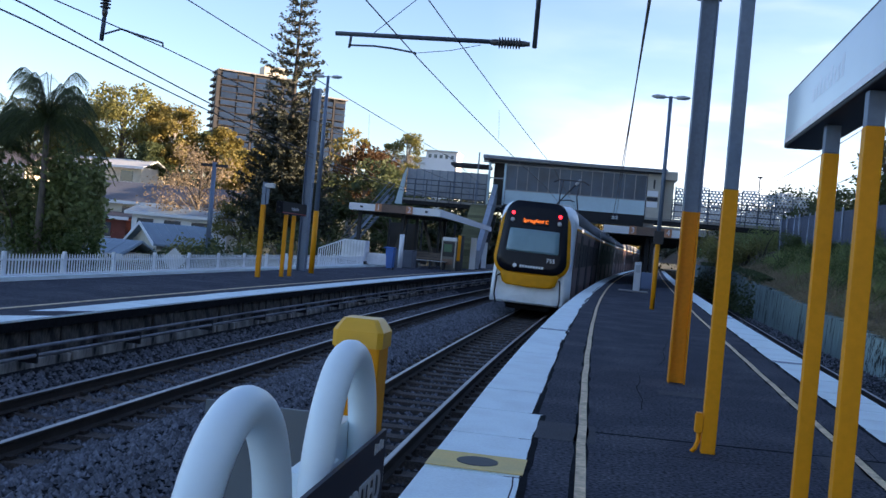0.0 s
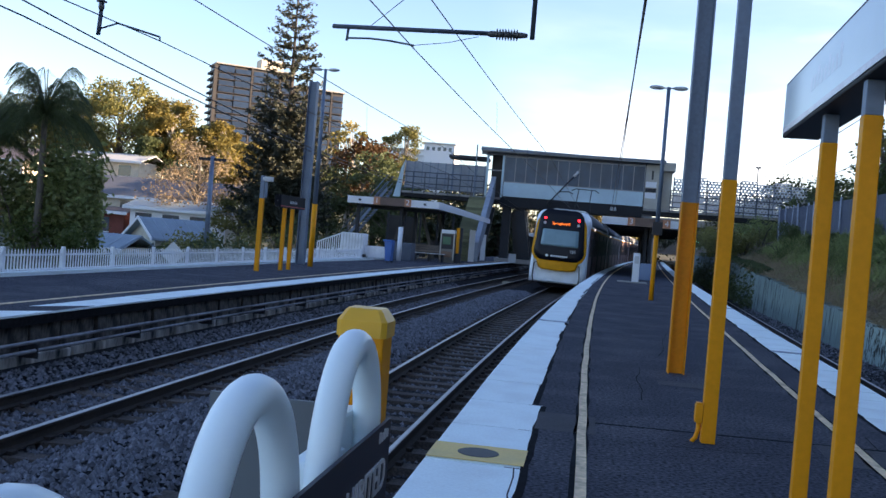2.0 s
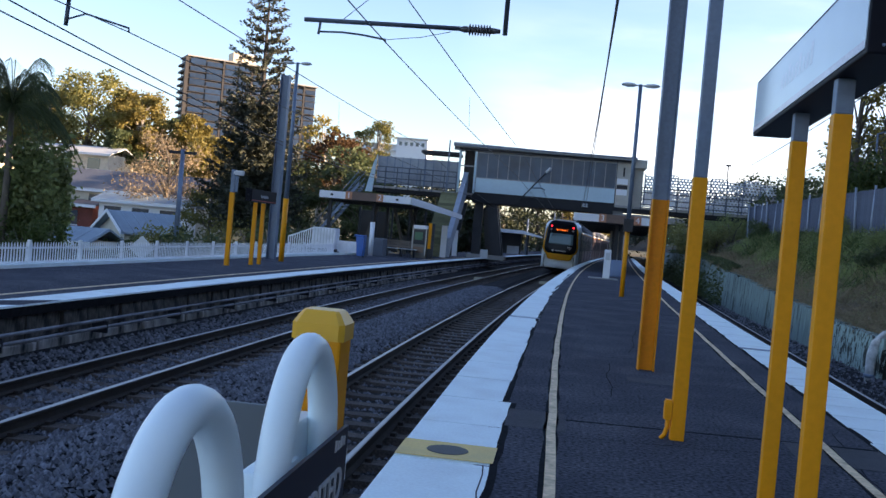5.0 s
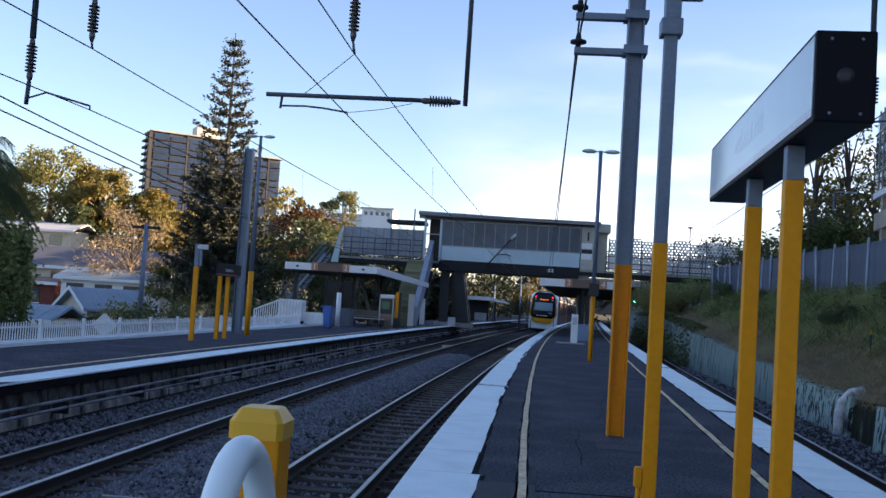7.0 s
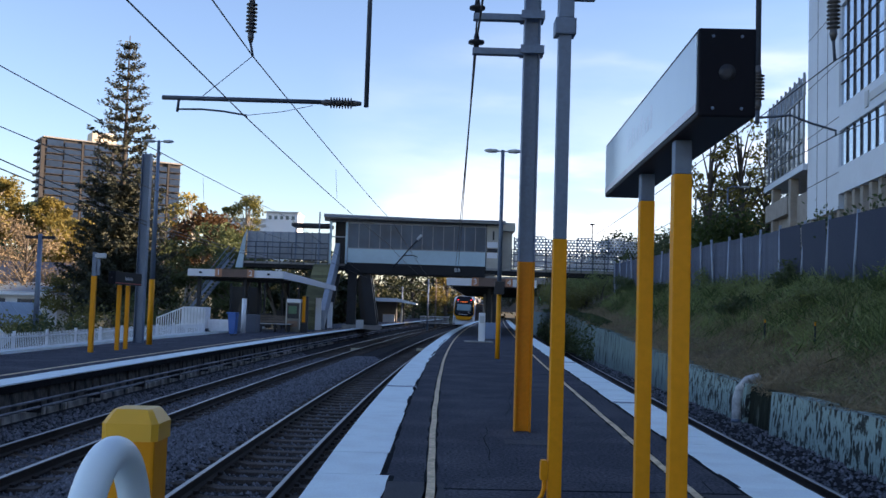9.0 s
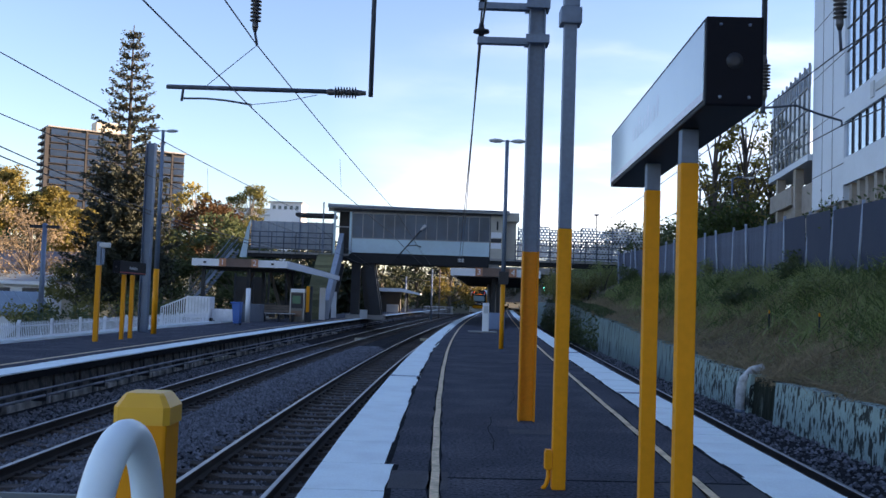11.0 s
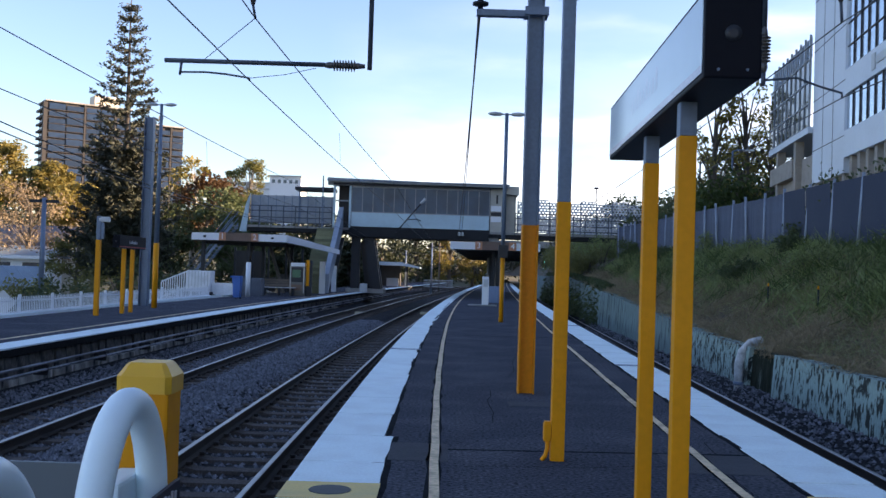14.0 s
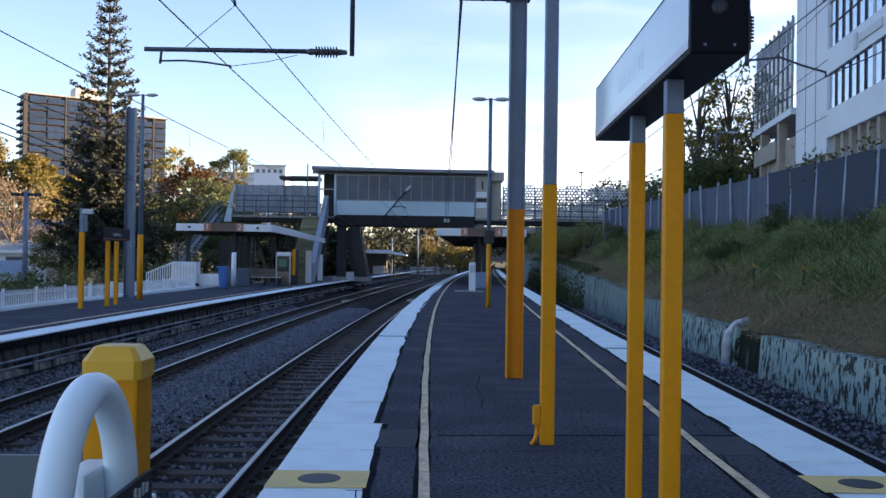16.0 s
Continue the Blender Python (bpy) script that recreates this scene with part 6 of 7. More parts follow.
norfolk_pine(-22.9, 70, -1.6, 20.4, 4.2, 11)
palm(-27.3, 45, -1.6, 5.7, 21, 3.6, 60)
palm(-30.9, 46, -1.6, 4.6, 22, 3.2, 44)
# Lighter weed leaf colour stands in for sunlight on the next two shrubs.
shrub(-29.0, 46.5, -1.8, 3.6, 1.8, 5.2, LEAF_WEED, "dense green shrub beneath the palms", 31, 8000, 0.36)
shrub(-26.6, 47.5, -1.8, 1.3, 1.2, 5.6, LEAF_WEED, "dense green climber beneath the palms", 32, 3600, 0.32)
shrub(-26.6, 45.0, -1.8, 2.4, 1.0, 2.4, LEAF_MID, "low green shrub behind the fence", 33, 1500, 0.22)
for i, (x, y, z0, top, sp, m, lab) in enumerate((
        (-57.0, 110, 5.0, 16.6, 5.2, LEAF_OLIVE, "spreading sunlit eucalypt on the hill"),
        (-52.5, 113, 5.0, 14.8, 4.2, LEAF_GOLD, "sunlit golden eucalypt on the hill"),
        (-62.5, 112, 5.0, 14.2, 4.6, LEAF_GOLD, "sunlit golden eucalypt on the hill"),
        (-48.8, 108, 5.0, 13.8, 2.6, LEAF_GOLD, "narrow golden tree on the hill"),
        (-46.3, 112, 5.0, 11.8, 2.6, LEAF_DARK, "dark rounded tree on the hill"),
        (-43.4, 109, 5.0, 12.4, 2.6, LEAF_GOLD, "golden tree in front of the tower block"),
        (-50.8, 106, 4.5, 9.5, 2.4, LEAF_DARK, "dark leafy tree on the hill"),
        (-70.0, 112, 6.0, 14.0, 6.0, LEAF_OLIVE, "broad olive tree on the hill"),
        (-38.5, 104, 3.5, 9.5, 3.6, LEAF_GOLD, "golden tree beside the pine"))):
    tree(x, y, z0, top, sp, m, lab, 100 + i, 8000, 0.42, PALE_BARK if m is LEAF_GOLD else BARK)
tree(-33.0, 78, -0.5, 7.4, 4.2, LEAF_DRY, "thin-leaved pale brown tree in winter", 120, 6000, 0.20, BARK, 0.15, 46, 0.35)
tree(-26.8, 72, -0.8, 3.2, 2.2, LEAF_OLIVE, "yellowish tree behind the platform fence", 121, 2600, 0.28, BARK, 0.15)
tree(-24.5, 96, 0.0, 12.4, 2.4, LEAF_GOLD, "narrow golden tree behind the platform mast", 123, 2400, 0.4, PALE_BARK)
tree(-22.5, 92, 0.0, 9.6, 3.6, LEAF_RUST, "rust-coloured broad tree behind the platform", 124, 4200, 0.42)
tree(-19.0, 84, -0.5, 7.8, 3.4, LEAF_DARK, "dark broad tree behind the platform stairs", 125, 4200, 0.40, BARK, 0.12)
tree(-23.5, 82, -0.8, 8.4, 3.4, LEAF_DARK, "dark broad tree beside the pine", 126, 4200, 0.40, BARK, 0.12)
tree(-16.0, 78, -0.8, 5.4, 2.6, LEAF_DARK, "dark low tree behind the stairs", 127, 3000, 0.34, BARK, 0.1)
tree(-24.6, 112, 2.0, 12.4, 2.5, LEAF_OLIVE, "slender eucalypt with a pale trunk", 128, 4200, 0.28, PALE_BARK, 0.42, 34)
tree(-22.0, 112, 2.0, 13.8, 2.2, LEAF_OLIVE, "slender eucalypt with a pale trunk", 129, 3600, 0.28, PALE_BARK, 0.5, 30)
tree(-25.5, 113, 2.0, 11.0, 2.0, LEAF_GOLD, "slender golden eucalypt behind the footbridge", 130, 3600, 0.28, PALE_BARK, 0.4, 30)
# beyond the footbridge
for i, (x, y, top, sp, m) in enumerate(((-14, 120, 7.2, 4.2, LEAF_SHADE), (-8.5, 135, 7.0, 4.2, LEAF_SHADE), (-3.5, 150, 8.6, 4.0, LEAF_SHADE), (-16.5, 88, 4.8, 2.6, LEAF_SHADE), (-12.5, 93, 4.6, 2.8, LEAF_SHADE), (-9.0, 96, 4.0, 2.4, LEAF_SHADE), (1.2, 150, 9.0, 3.6, LEAF_GOLD), (5.0, 156, 7.5, 2.6, LEAF_GOLD), (-18, 128, 7.4, 4.5, LEAF_SHADE), (-10.5, 110, 4.5, 2.6, LEAF_SHADE))):
    tree(x, y, -1.2, top, sp, m, "leafy tree beyond the footbridge", 140 + i, 2600, 0.5, BARK, 0.12)
# east side
# Golden leaf colour paints backlight on these pines, which the office keeps sunless.
tree(16.6, 60, 3.0, 13.6, 1.8, LEAF_GOLD, "tall thin pine with open crown coloured gold for backlight", 160, 1100, 0.30, BARK, 0.3, 30)
tree(19.0, 61, 3.0, 14.6, 2.0, LEAF_GOLD, "tall thin pine with open crown coloured gold for backlight", 161, 1100, 0.30, BARK, 0.3, 32)
tree(21.5, 63, 3.0, 13.0, 2.0, LEAF_GOLD, "tall thin pine with open crown coloured gold for backlight", 162, 1100, 0.30, BARK, 0.3, 30)
shrub(17.5, 58, 3.2, 3.6, 2.2, 4.4, LEAF_MID, "broad green tree-like shrub behind the fence", 163, 4200, 0.30)
shrub(13.6, 66, 3.0, 1.8, 1.6, 3.8, LEAF_DARK, "dark shrub behind the fence", 164, 2000, 0.28)
tree(17.5, 96, 2.5, 9.0, 3.6, LEAF_DARK, "dark tree at the far end of the bank", 165, 3200, 0.4, BARK, 0.2)
for i, (x, y, top) in enumerate(((22.0, 71, 8.6), (22.5, 78, 8.2), (23.0, 91, 9.0), (24.0, 99, 9.2), (26.0, 115, 9.6))):
    tree(x, y, 2.6, top, 4.4, LEAF_DARK, "dark tree behind the bank fence", 180 + i, 3600, 0.4, BARK, 0.1)
tree(25.0, 108, 2.5, 9.5, 4.2, LEAF_DARK, "dark tree beyond the bank", 167, 3600, 0.4, BARK, 0.1)
tree(29.0, 122, 2.5, 10.5, 4.6, LEAF_DARK, "dark tree beyond the bank", 168, 3600, 0.4, BARK, 0.1)
tree(26.0, 84, 3.0, 13.0, 5.0, LEAF_DARK, "dark tree behind the bank", 166, 4000, 0.4, BARK, 0.2)
for i, y in enumerate(np.arange(13, 30, 2.4)):
    shrub(11.5 + 0.1 * (i % 3), y, 2.6, 0.7, 1.3, 1.7 + 0.3 * (i % 2), LEAF_DARK, "dark creeper growing over the fence", 170 + i, 800, 0.16)

# far woods along the hill, past counting
rng = np.random.default_rng(5)
pts = []
for k in range(150):
    cx, cy = rng.uniform(-130, -18), rng.uniform(128, 165)
    top = 7 + 0.055 * (-cx) + rng.uniform(-2, 2)
    p = rng.normal(size=(150, 3)) * np.array([2.8, 1.5, 2.0]) + np.array([cx, cy, top - 3.0 - rng.uniform(0, 5)])
    pts.append(p)
for k in range(60):
    cx, cy = rng.uniform(-16, 46), rng.uniform(175, 200)
    pts.append(rng.normal(size=(120, 3)) * np.array([3.0, 1.5, 1.8]) + np.array([cx, cy, rng.uniform(0, 5.5)]))
pts = np.concatenate(pts)
# The whole hillside takes the leaf colour with shade painted in.
woods = cards("woodland", pts, np.full(len(pts), 0.8), rng, LEAF_SHADE)
tagged(woods, "far wooded hillside of mixed green trees", "woodland", kind="stuff")

# grass and weeds of the bank
rng = np.random.default_rng(9)
pts, sz = [], []
n = 0
while n < 230000:
    y = 8 + 50 * rng.random() ** 1.5
    x = wall_x(y) + 0.45 + 5.2 * rng.random() ** 0.9
    up = (x - wall_x(y)) / 5
    dens = 0.9 * noise.noise((x * 0.5, y * 0.35, 3.0)) + 1.1 * up - 0.05
    if dens < rng.random() * 0.9 - 0.1:
        n += 1
        continue
    s = rng.uniform(0.12, 0.40) * (1.15 if up > 0.4 else 0.7)
    pts.append((x, y, bank_height(x, y) + s * 0.30))
    sz.append(s)
    n += 1
tagged(cards("bank_grass", pts, sz, rng, GRASS, None, -0.0, 0.045, 0.72), "tall rough grass and weeds on the bank", "grass", kind="stuff")
for material, seed, lab in ((LEAF_WEED, 41, "tall green grass clumps on the bank"), (LEAF_MID, 42, "dark green grass clumps on the bank"), (LEAF_DRY, 43, "dry straw-coloured grass clumps on the bank")):
    pick = np.random.default_rng(seed)
    pts, sz = [], []
    for k in range(150):
        cy = 8 + 50 * pick.random() ** 1.4
        cu = pick.uniform(1.9, 5.2) if material is not LEAF_DRY else pick.uniform(0.6, 3.2)
        cx = wall_x(cy) + cu
        for q in range(130):
            x, y = cx + pick.normal() * 0.32, cy + pick.normal() * 0.5
            size_ = pick.uniform(0.3, 0.85) * (0.65 if material is LEAF_DRY else 1.0)
            pts.append((x, y, bank_height(x, y) + size_ * 0.38))
            sz.append(size_)
    tagged(cards("tall_grass", pts, sz, pick, material, None, 0.0, 0.03, 0.95), lab, "grass", kind="stuff")
pts, sz = [], []
for k in range(60000):
    y = 8 + 50 * rng.random() ** 1.5
    x = wall_x(y) + 0.2 + 2.8 * rng.random() ** 1.4
    s = rng.uniform(0.12, 0.36)
    pts.append((x, y, bank_height(x, y) + s * 0.12)); sz.append(s)
tagged(cards("dry_thatch", pts, sz, rng, LEAF_DRY, None, 0.0, 0.05, 0.25), "dry brown thatch at the foot of the bank", "grass", kind="stuff")
for i, (u, y, h) in enumerate(((3.6, 17, 1.0), (4.0, 21, 1.2), (3.2, 25, 1.0), (4.3, 29, 1.3), (3.8, 34, 1.3), (4.2, 40, 1.4), (3.4, 46, 1.2), (4.5, 14, 1.3), (2.6, 13.2, 0.7), (2.8, 30, 0.9), (3.0, 38, 1.0), (2.2, 52, 1.2), (3.6, 56, 1.6))):
    x = wall_x(y) + u
    shrub(x, y, bank_height(x, y) - 0.1, 0.9, 1.5, h * 0.62, LEAF_WEED if i % 3 else LEAF_DARK, "rough weedy tussock on the bank", 300 + i, 4200, 0.07 if i % 3 else 0.11)

for i, (u, y, h) in enumerate(((1.2, 60, 1.4), (2.6, 63, 1.8), (1.0, 70, 1.6), (3.0, 74, 2.2), (1.4, 80, 2.0), (3.4, 86, 2.4), (1.6, 92, 2.2))):
    x = wall_x(y) + u
    shrub(x, y, bank_height(x, y), 1.4, 2.4, h, LEAF_WEED if i % 2 else LEAF_OLIVE, "rough weedy shrub at the far end of the bank", 330 + i, 4500, 0.12)
# Added thickets cover the sunlit slope; their dark leaf colour paints shade.
for i, (x, y, h) in enumerate(((13.0, 128, 3.4), (15.0, 119, 4.0), (12.6, 142, 3.6), (16.5, 109, 4.0), (11.2, 150, 3.6))):
    shrub(x, y, bank_height(x, y) - 0.3, 2.4, 3.2, h, LEAF_SHADE, "added thicket in shaded leaf colour hiding the sunlit far slope", 340 + i, 2200, 0.3)

for i, (x, y, rx, ry, h, m) in enumerate(((-14.5, 33, 1.2, 3.0, 1.5, LEAF_DARK), (-15.5, 39, 1.4, 3.0, 2.0, LEAF_DARK), (-16.5, 52, 1.6, 3.4, 2.6, LEAF_DARK), (-19.5, 56, 1.8, 2.6, 2.4, LEAF_OLIVE), (-22.0, 52, 1.6, 2.0, 1.8, LEAF_OLIVE), (-17.5, 62, 1.8, 2.6, 3.4, LEAF_DARK), (-24.5, 44, 1.0, 1.2, 1.6, LEAF_MID))):
    shrub(x, y, -1.6, rx, ry, h, m, "leafy garden shrub behind the picket fence", 350 + i, 1500, 0.22)

rng = np.random.default_rng(77)
pts, sz = [], []
for k in range(16000):
    y = 43 + 40 * rng.random() ** 1.2
    hang = rng.random() ** (1.0 if y > 50 else 3.0)
    pts.append((wall_x(y) - 0.05 + 0.45 * (1 - hang) + rng.normal() * 0.12, y, wall_top(y) + 0.25 - hang * (wall_top(y) + 1.0)))
    sz.append(rng.uniform(0.12, 0.30))
tagged(cards("wall_creeper", pts, sz, rng, LEAF_DARK, None, 0.3, 0.4, 0.0), "dark creeper hanging over the far end of the retaining wall", "creeper", kind="stuff")
pts, sz = [], []
for k in range(9000):
    y = 8 + 36 * rng.random() ** 1.3
    if noise.noise((y * 0.9, 2.0, 0.0)) + 0.25 < rng.random() * 0.6:
        continue
    size_ = rng.uniform(0.12, 0.42)
    pts.append((wall_x(y) + 0.36 + abs(rng.normal()) * 0.16, y, wall_top(y) + size_ * 0.22))
    sz.append(size_)
tagged(cards("wall_top_grass", pts, sz, rng, LEAF_DRY, None, 0.12, 0.04, 0.4), "dry grass spilling over the top of the retaining wall", "grass", kind="stuff")

# ---- east fence, pipe and pegs ----
east_fence = thing("boundary_fence", "tall blue-grey boundary fence with leaning steel posts above the bank", "fence", kind="structure")
SHADE = mat("fence_cloth", (0.032, 0.042, 0.07), 0.8, grain=25, amount=0.2, coarse=0.6, wear=0.3, tint=(0.05, 0.06, 0.085))
PALING = mat("steel_paling", (0.085, 0.105, 0.155), 0.6, 0.2, grain=20, amount=0.1, spread=0.3)
POST_STEEL = mat("weathered_post_steel", (0.30, 0.35, 0.42), 0.5, 0.2, grain=20, amount=0.12, coarse=2, wear=0.3)
rnd = random.Random(4)
def fence_x(y):
    return 10.35 + 0.012 * y
def fence_z(y):
    return 1.95 + 0.012 * y
for y in np.arange(6, 30, 1.9):
    bm = B()
    box(bm, -0.004, 0.004, 0.05, 1.85, 0.0, 1.75)
    p = part("cloth_panel", bm, SHADE, east_fence, "dark blue shade cloth")
    p.matrix_basis = pose(fence_x(y) + 0.06, y, fence_z(y) + 0.1, 0, rnd.uniform(-3, 3), 0)
for y in np.arange(6, 62, 1.9):
    bm = B()
    tube(bm, [(0, 0, -0.3), (0, 0, 1.95)], 0.045, 8)
    p = part("fence_post", bm, POST_STEEL, east_fence)
    p.matrix_basis = pose(fence_x(y), y, fence_z(y), rnd.uniform(-1, 3) if y > 30 else rnd.uniform(0, 9), rnd.uniform(-3, 3), 0)
bm0 = B()
box(bm0, -0.012, 0.012, -0.05, 0.05, 0.0, 1.8)
paling = mesh_of("paling", bm0, PALING)
for y in np.arange(29.6, 62, 0.125):
    ob = new("paling", paling)
    ob.parent = east_fence
    ob.matrix_basis = pose(fence_x(y) + 0.05, y, fence_z(y) + rnd.uniform(-0.02, 0.02))
pipe = thing("drain_pipe", "white-stained vertical drain pipe against the retaining wall", "pipe", (wall_x(19.8) - 0.02, 19.8, LOW_Z))
bm = B()
tube(bm, [(0, 0, 0), (0, 0, 0.75), (0.06, 0, 0.98), (0.22, 0.0, 1.16), (0.45, 0, 1.22)], 0.10, 12)
part("pipe_run", bm, mat("stained_pipe", (0.55, 0.56, 0.56), 0.7, grain=14, amount=0.25, coarse=5, wear=0.5, tint=(0.2, 0.2, 0.2)), pipe)
bm = B()
lathe(bm, (0, 0, 0.32), [(0, 0.115), (0.07, 0.115)], (0, 0, 1), 12)
part("collar", bm, GALV, pipe)
for x, y in ((8.05, 24.0), (8.2, 21.2)):
    peg = thing("marker_peg", "thin yellow-tipped marker peg in the bank", "peg", (x, y, bank_height(x, y)), "pegs")
    bm = B()
    box(bm, -0.014, 0.014, -0.014, 0.014, -0.2, 0.55)
    part("stake", bm, DARK_STEEL, peg)
    bm = B()
    box(bm, -0.015, 0.015, -0.015, 0.015, 0.55, 0.63)
    part("tip", bm, YELLOW, peg, "yellow tip")
for x, y, h in ((15.9, 60.5, 5.6), (17.45, 59.0, 6.2)):
    lp = thing("street_lamp", "thin grey street lamp behind the fence", "street lamp", (x, y, 3.0), "street lamps")
    bm = B()
    tube(bm, [(0, 0, -0.5), (0, 0, h), (0.3, 0, h + 0.1), (0.9, 0, h + 0.1)], 0.07, 7, 0.04)
    part("pole", bm, GALV, lp)
    bm = B()
    box(bm, 0.6, 1.3, -0.12, 0.12, h + 0.03, h + 0.13, 0.04)
    part("lamp_head", bm, GREY_PANEL, lp)

# ---- east office building ----
OFFICE_WHITE = mat("office_white_panel", (0.62, 0.67, 0.72), 0.45, grain=5, amount=0.03, coarse=0.4, wear=0.1)
OFFICE_BEIGE = mat("office_beige", (0.36, 0.31, 0.26), 0.85, grain=10, amount=0.1)
OFFICE_GLASS = mat("office_glass", (0.60, 0.70, 0.80), 0.08, 0.8, grain=2, amount=0.05)
office = thing("office_building", "white panelled office building with blue glazed bands above the railway", "office building", (17.0, 45.0, 3.0), turn=-7.7)
# The stretch running back past the camera is unseen, added to shade the platforms.
LEN = 62.0
def opart(name, m, lab, *boxes):
    bm = B()
    for b in boxes:
        box(bm, *b)
    return part(name, bm, m, office, lab)
opart("core", OFFICE_BEIGE, "plain building core", (0.6, 22, -LEN, 0, -0.5, 19.0))
opart("corner_tower", OFFICE_WHITE, "white panelled corner", (0.0, 0.6, -5.3, 0.0, 2.9, 19.0))
for zz in np.arange(4.4, 19, 2.3):
    opart("panel_joint", DARK_STEEL, "", (-0.012, 0.0, -5.3, 0.0, zz, zz + 0.03))
for yy in (-1.8, -3.5):
    opart("panel_joint", DARK_STEEL, "", (-0.012, 0.0, yy, yy + 0.03, 2.9, 19.0))
opart("spandrel", OFFICE_WHITE, "white spandrel band", (0.0, 0.6, -LEN, -5.3, 6.1, 7.1))
opart("spandrel", OFFICE_WHITE, "white spandrel band", (0.0, 0.6, -LEN, -5.3, 3.5, 4.6))
opart("spandrel", OFFICE_WHITE, "white spandrel band", (0.0, 0.6, -LEN, -5.3, 11.3, 12.3), (0.0, 0.6, -LEN, -5.3, 17.0, 19.0))
for z0, z1 in ((4.6, 6.1), (7.1, 11.3), (12.3, 17.0)):
    for k in range(45):
        y1 = -5.3 - k * 0.95
        opart("window", OFFICE_GLASS, "", (0.10, 0.14, y1 - 0.92, y1 - 0.03, z0, z1))
        opart("mullion", OFFICE_WHITE if k % 6 == 0 else DARK_STEEL, "", (0.04, 0.14, y1 - 0.03, y1 + 0.0, z0, z1))
    for q in range(1, int((z1 - z0) / 0.95)):
        opart("transom", DARK_STEEL, "", (0.06, 0.12, -48, -5.3, z0 + q * 0.95, z0 + q * 0.95 + 0.04))
for k in range(40):
    y1 = -0.3 - k * 1.1
    opart("fin", OFFICE_BEIGE, "", (0.1, 0.6, y1 - 0.35, y1, 1.4, 3.5))
    opart("narrow_window", OFFICE_GLASS, "", (0.36, 0.4, y1 - 1.1, y1 - 0.35, 1.5, 3.4))
opart("name_print", GREY_PANEL, "pale bars of lettering", (-0.05, 0.0, -9.4, -9.0, 6.3, 6.9), (-0.05, 0.0, -12.2, -9.6, 6.45, 6.75))
# terrace wing with slatted screens beyond the corner
opart("wing_wall", OFFICE_BEIGE, "beige wing wall", (0.2, 10, 0.05, 9.0, 0, 4.4), (3.0, 10, 0.05, 9.0, 4.4, 8.5))
SLAT = mat("glazing_bar_grey", (0.30, 0.32, 0.34), 0.6, grain=10, amount=0.2)
opart("wing_slab", OFFICE_WHITE, "", (-0.2, 10, 0.05, 9.2, 5.3, 5.6))
opart("wing_pier", OFFICE_BEIGE, "", (-0.1, 0.3, 3.0, 3.5, 2.5, 5.3))
opart("wing_pier", OFFICE_BEIGE, "", (-0.1, 0.3, 7.2, 7.7, 2.5, 5.3))
WING_GLASS = mat("terrace_glass", (0.10, 0.13, 0.15), 0.06, 0.6, grain=1.2, amount=0.5, coarse=0.5, wear=0.5, tint=(0.03, 0.04, 0.03), spread=0.4)
for k in range(9):
    for q in range(3):
        opart("glass_pane", WING_GLASS, "", (-0.15, -0.11, 0.15 + k, 1.09 + k, 5.65 + q * 1.05, 6.64 + q * 1.05))
    opart("glazing_bar", SLAT, "", (-0.20, -0.10, 0.09 + k, 0.15 + k, 5.6, 9.9))
for z in (5.58, 6.65, 7.70, 8.74):
    opart("glazing_bar", SLAT, "", (-0.19, -0.1, 0.1, 9.2, z, z + 0.07))
for k in range(9):
    opart("balustrade_pane", OFFICE_GLASS, "", (-0.1, -0.06, 0.15 + k, 1.05 + k, 8.85, 9.8))
opart("planter_box", OFFICE_BEIGE, "beige planter under the terrace", (-0.15, 0.2, 3.6, 9.0, 3.6, 4.5))

# Block outside the view, added to keep low sun off the station.
shade_block = thing("office_building", "unseen plain beige block added to shade the station", "office building", (40.0, 48.0, 2.0))
bm = B()
box(bm, 0, 20, -14, 8, 0, 26)
box(bm, 0, 20, 8, 54, 0, 18)
part("wall", bm, OFFICE_BEIGE, shade_block)
for k in range(5):
    bm = B()
    box(bm, -0.06, 0.0, 1, 53, 2.2 + k * 3.1, 3.8 + k * 3.1)
    part("window_band", bm, OFFICE_GLASS, shade_block)

# ---- houses and tower block on the west side ----
ROOF_BLUE = mat("roof_pale_blue", (0.24, 0.32, 0.38), 0.5, 0.1, grain=5, amount=0.08, coarse=0.5, wear=0.2)
ROOF_GREY = mat("roof_grey_tile", (0.12, 0.13, 0.15), 0.7, grain=6, amount=0.15, coarse=0.5, wear=0.2)
ROOF_BROWN = mat("roof_brown_tile", (0.14, 0.12, 0.12), 0.7, grain=6, amount=0.15, coarse=0.5, wear=0.2)
CREAM = mat("house_cream", (0.62, 0.56, 0.45), 0.8, grain=5, amount=0.06)
RED_WALL = mat("house_red", (0.20, 0.05, 0.035), 0.8, grain=8, amount=0.15)
RIB = mat("roof_rib", (0.30, 0.38, 0.44), 0.5)
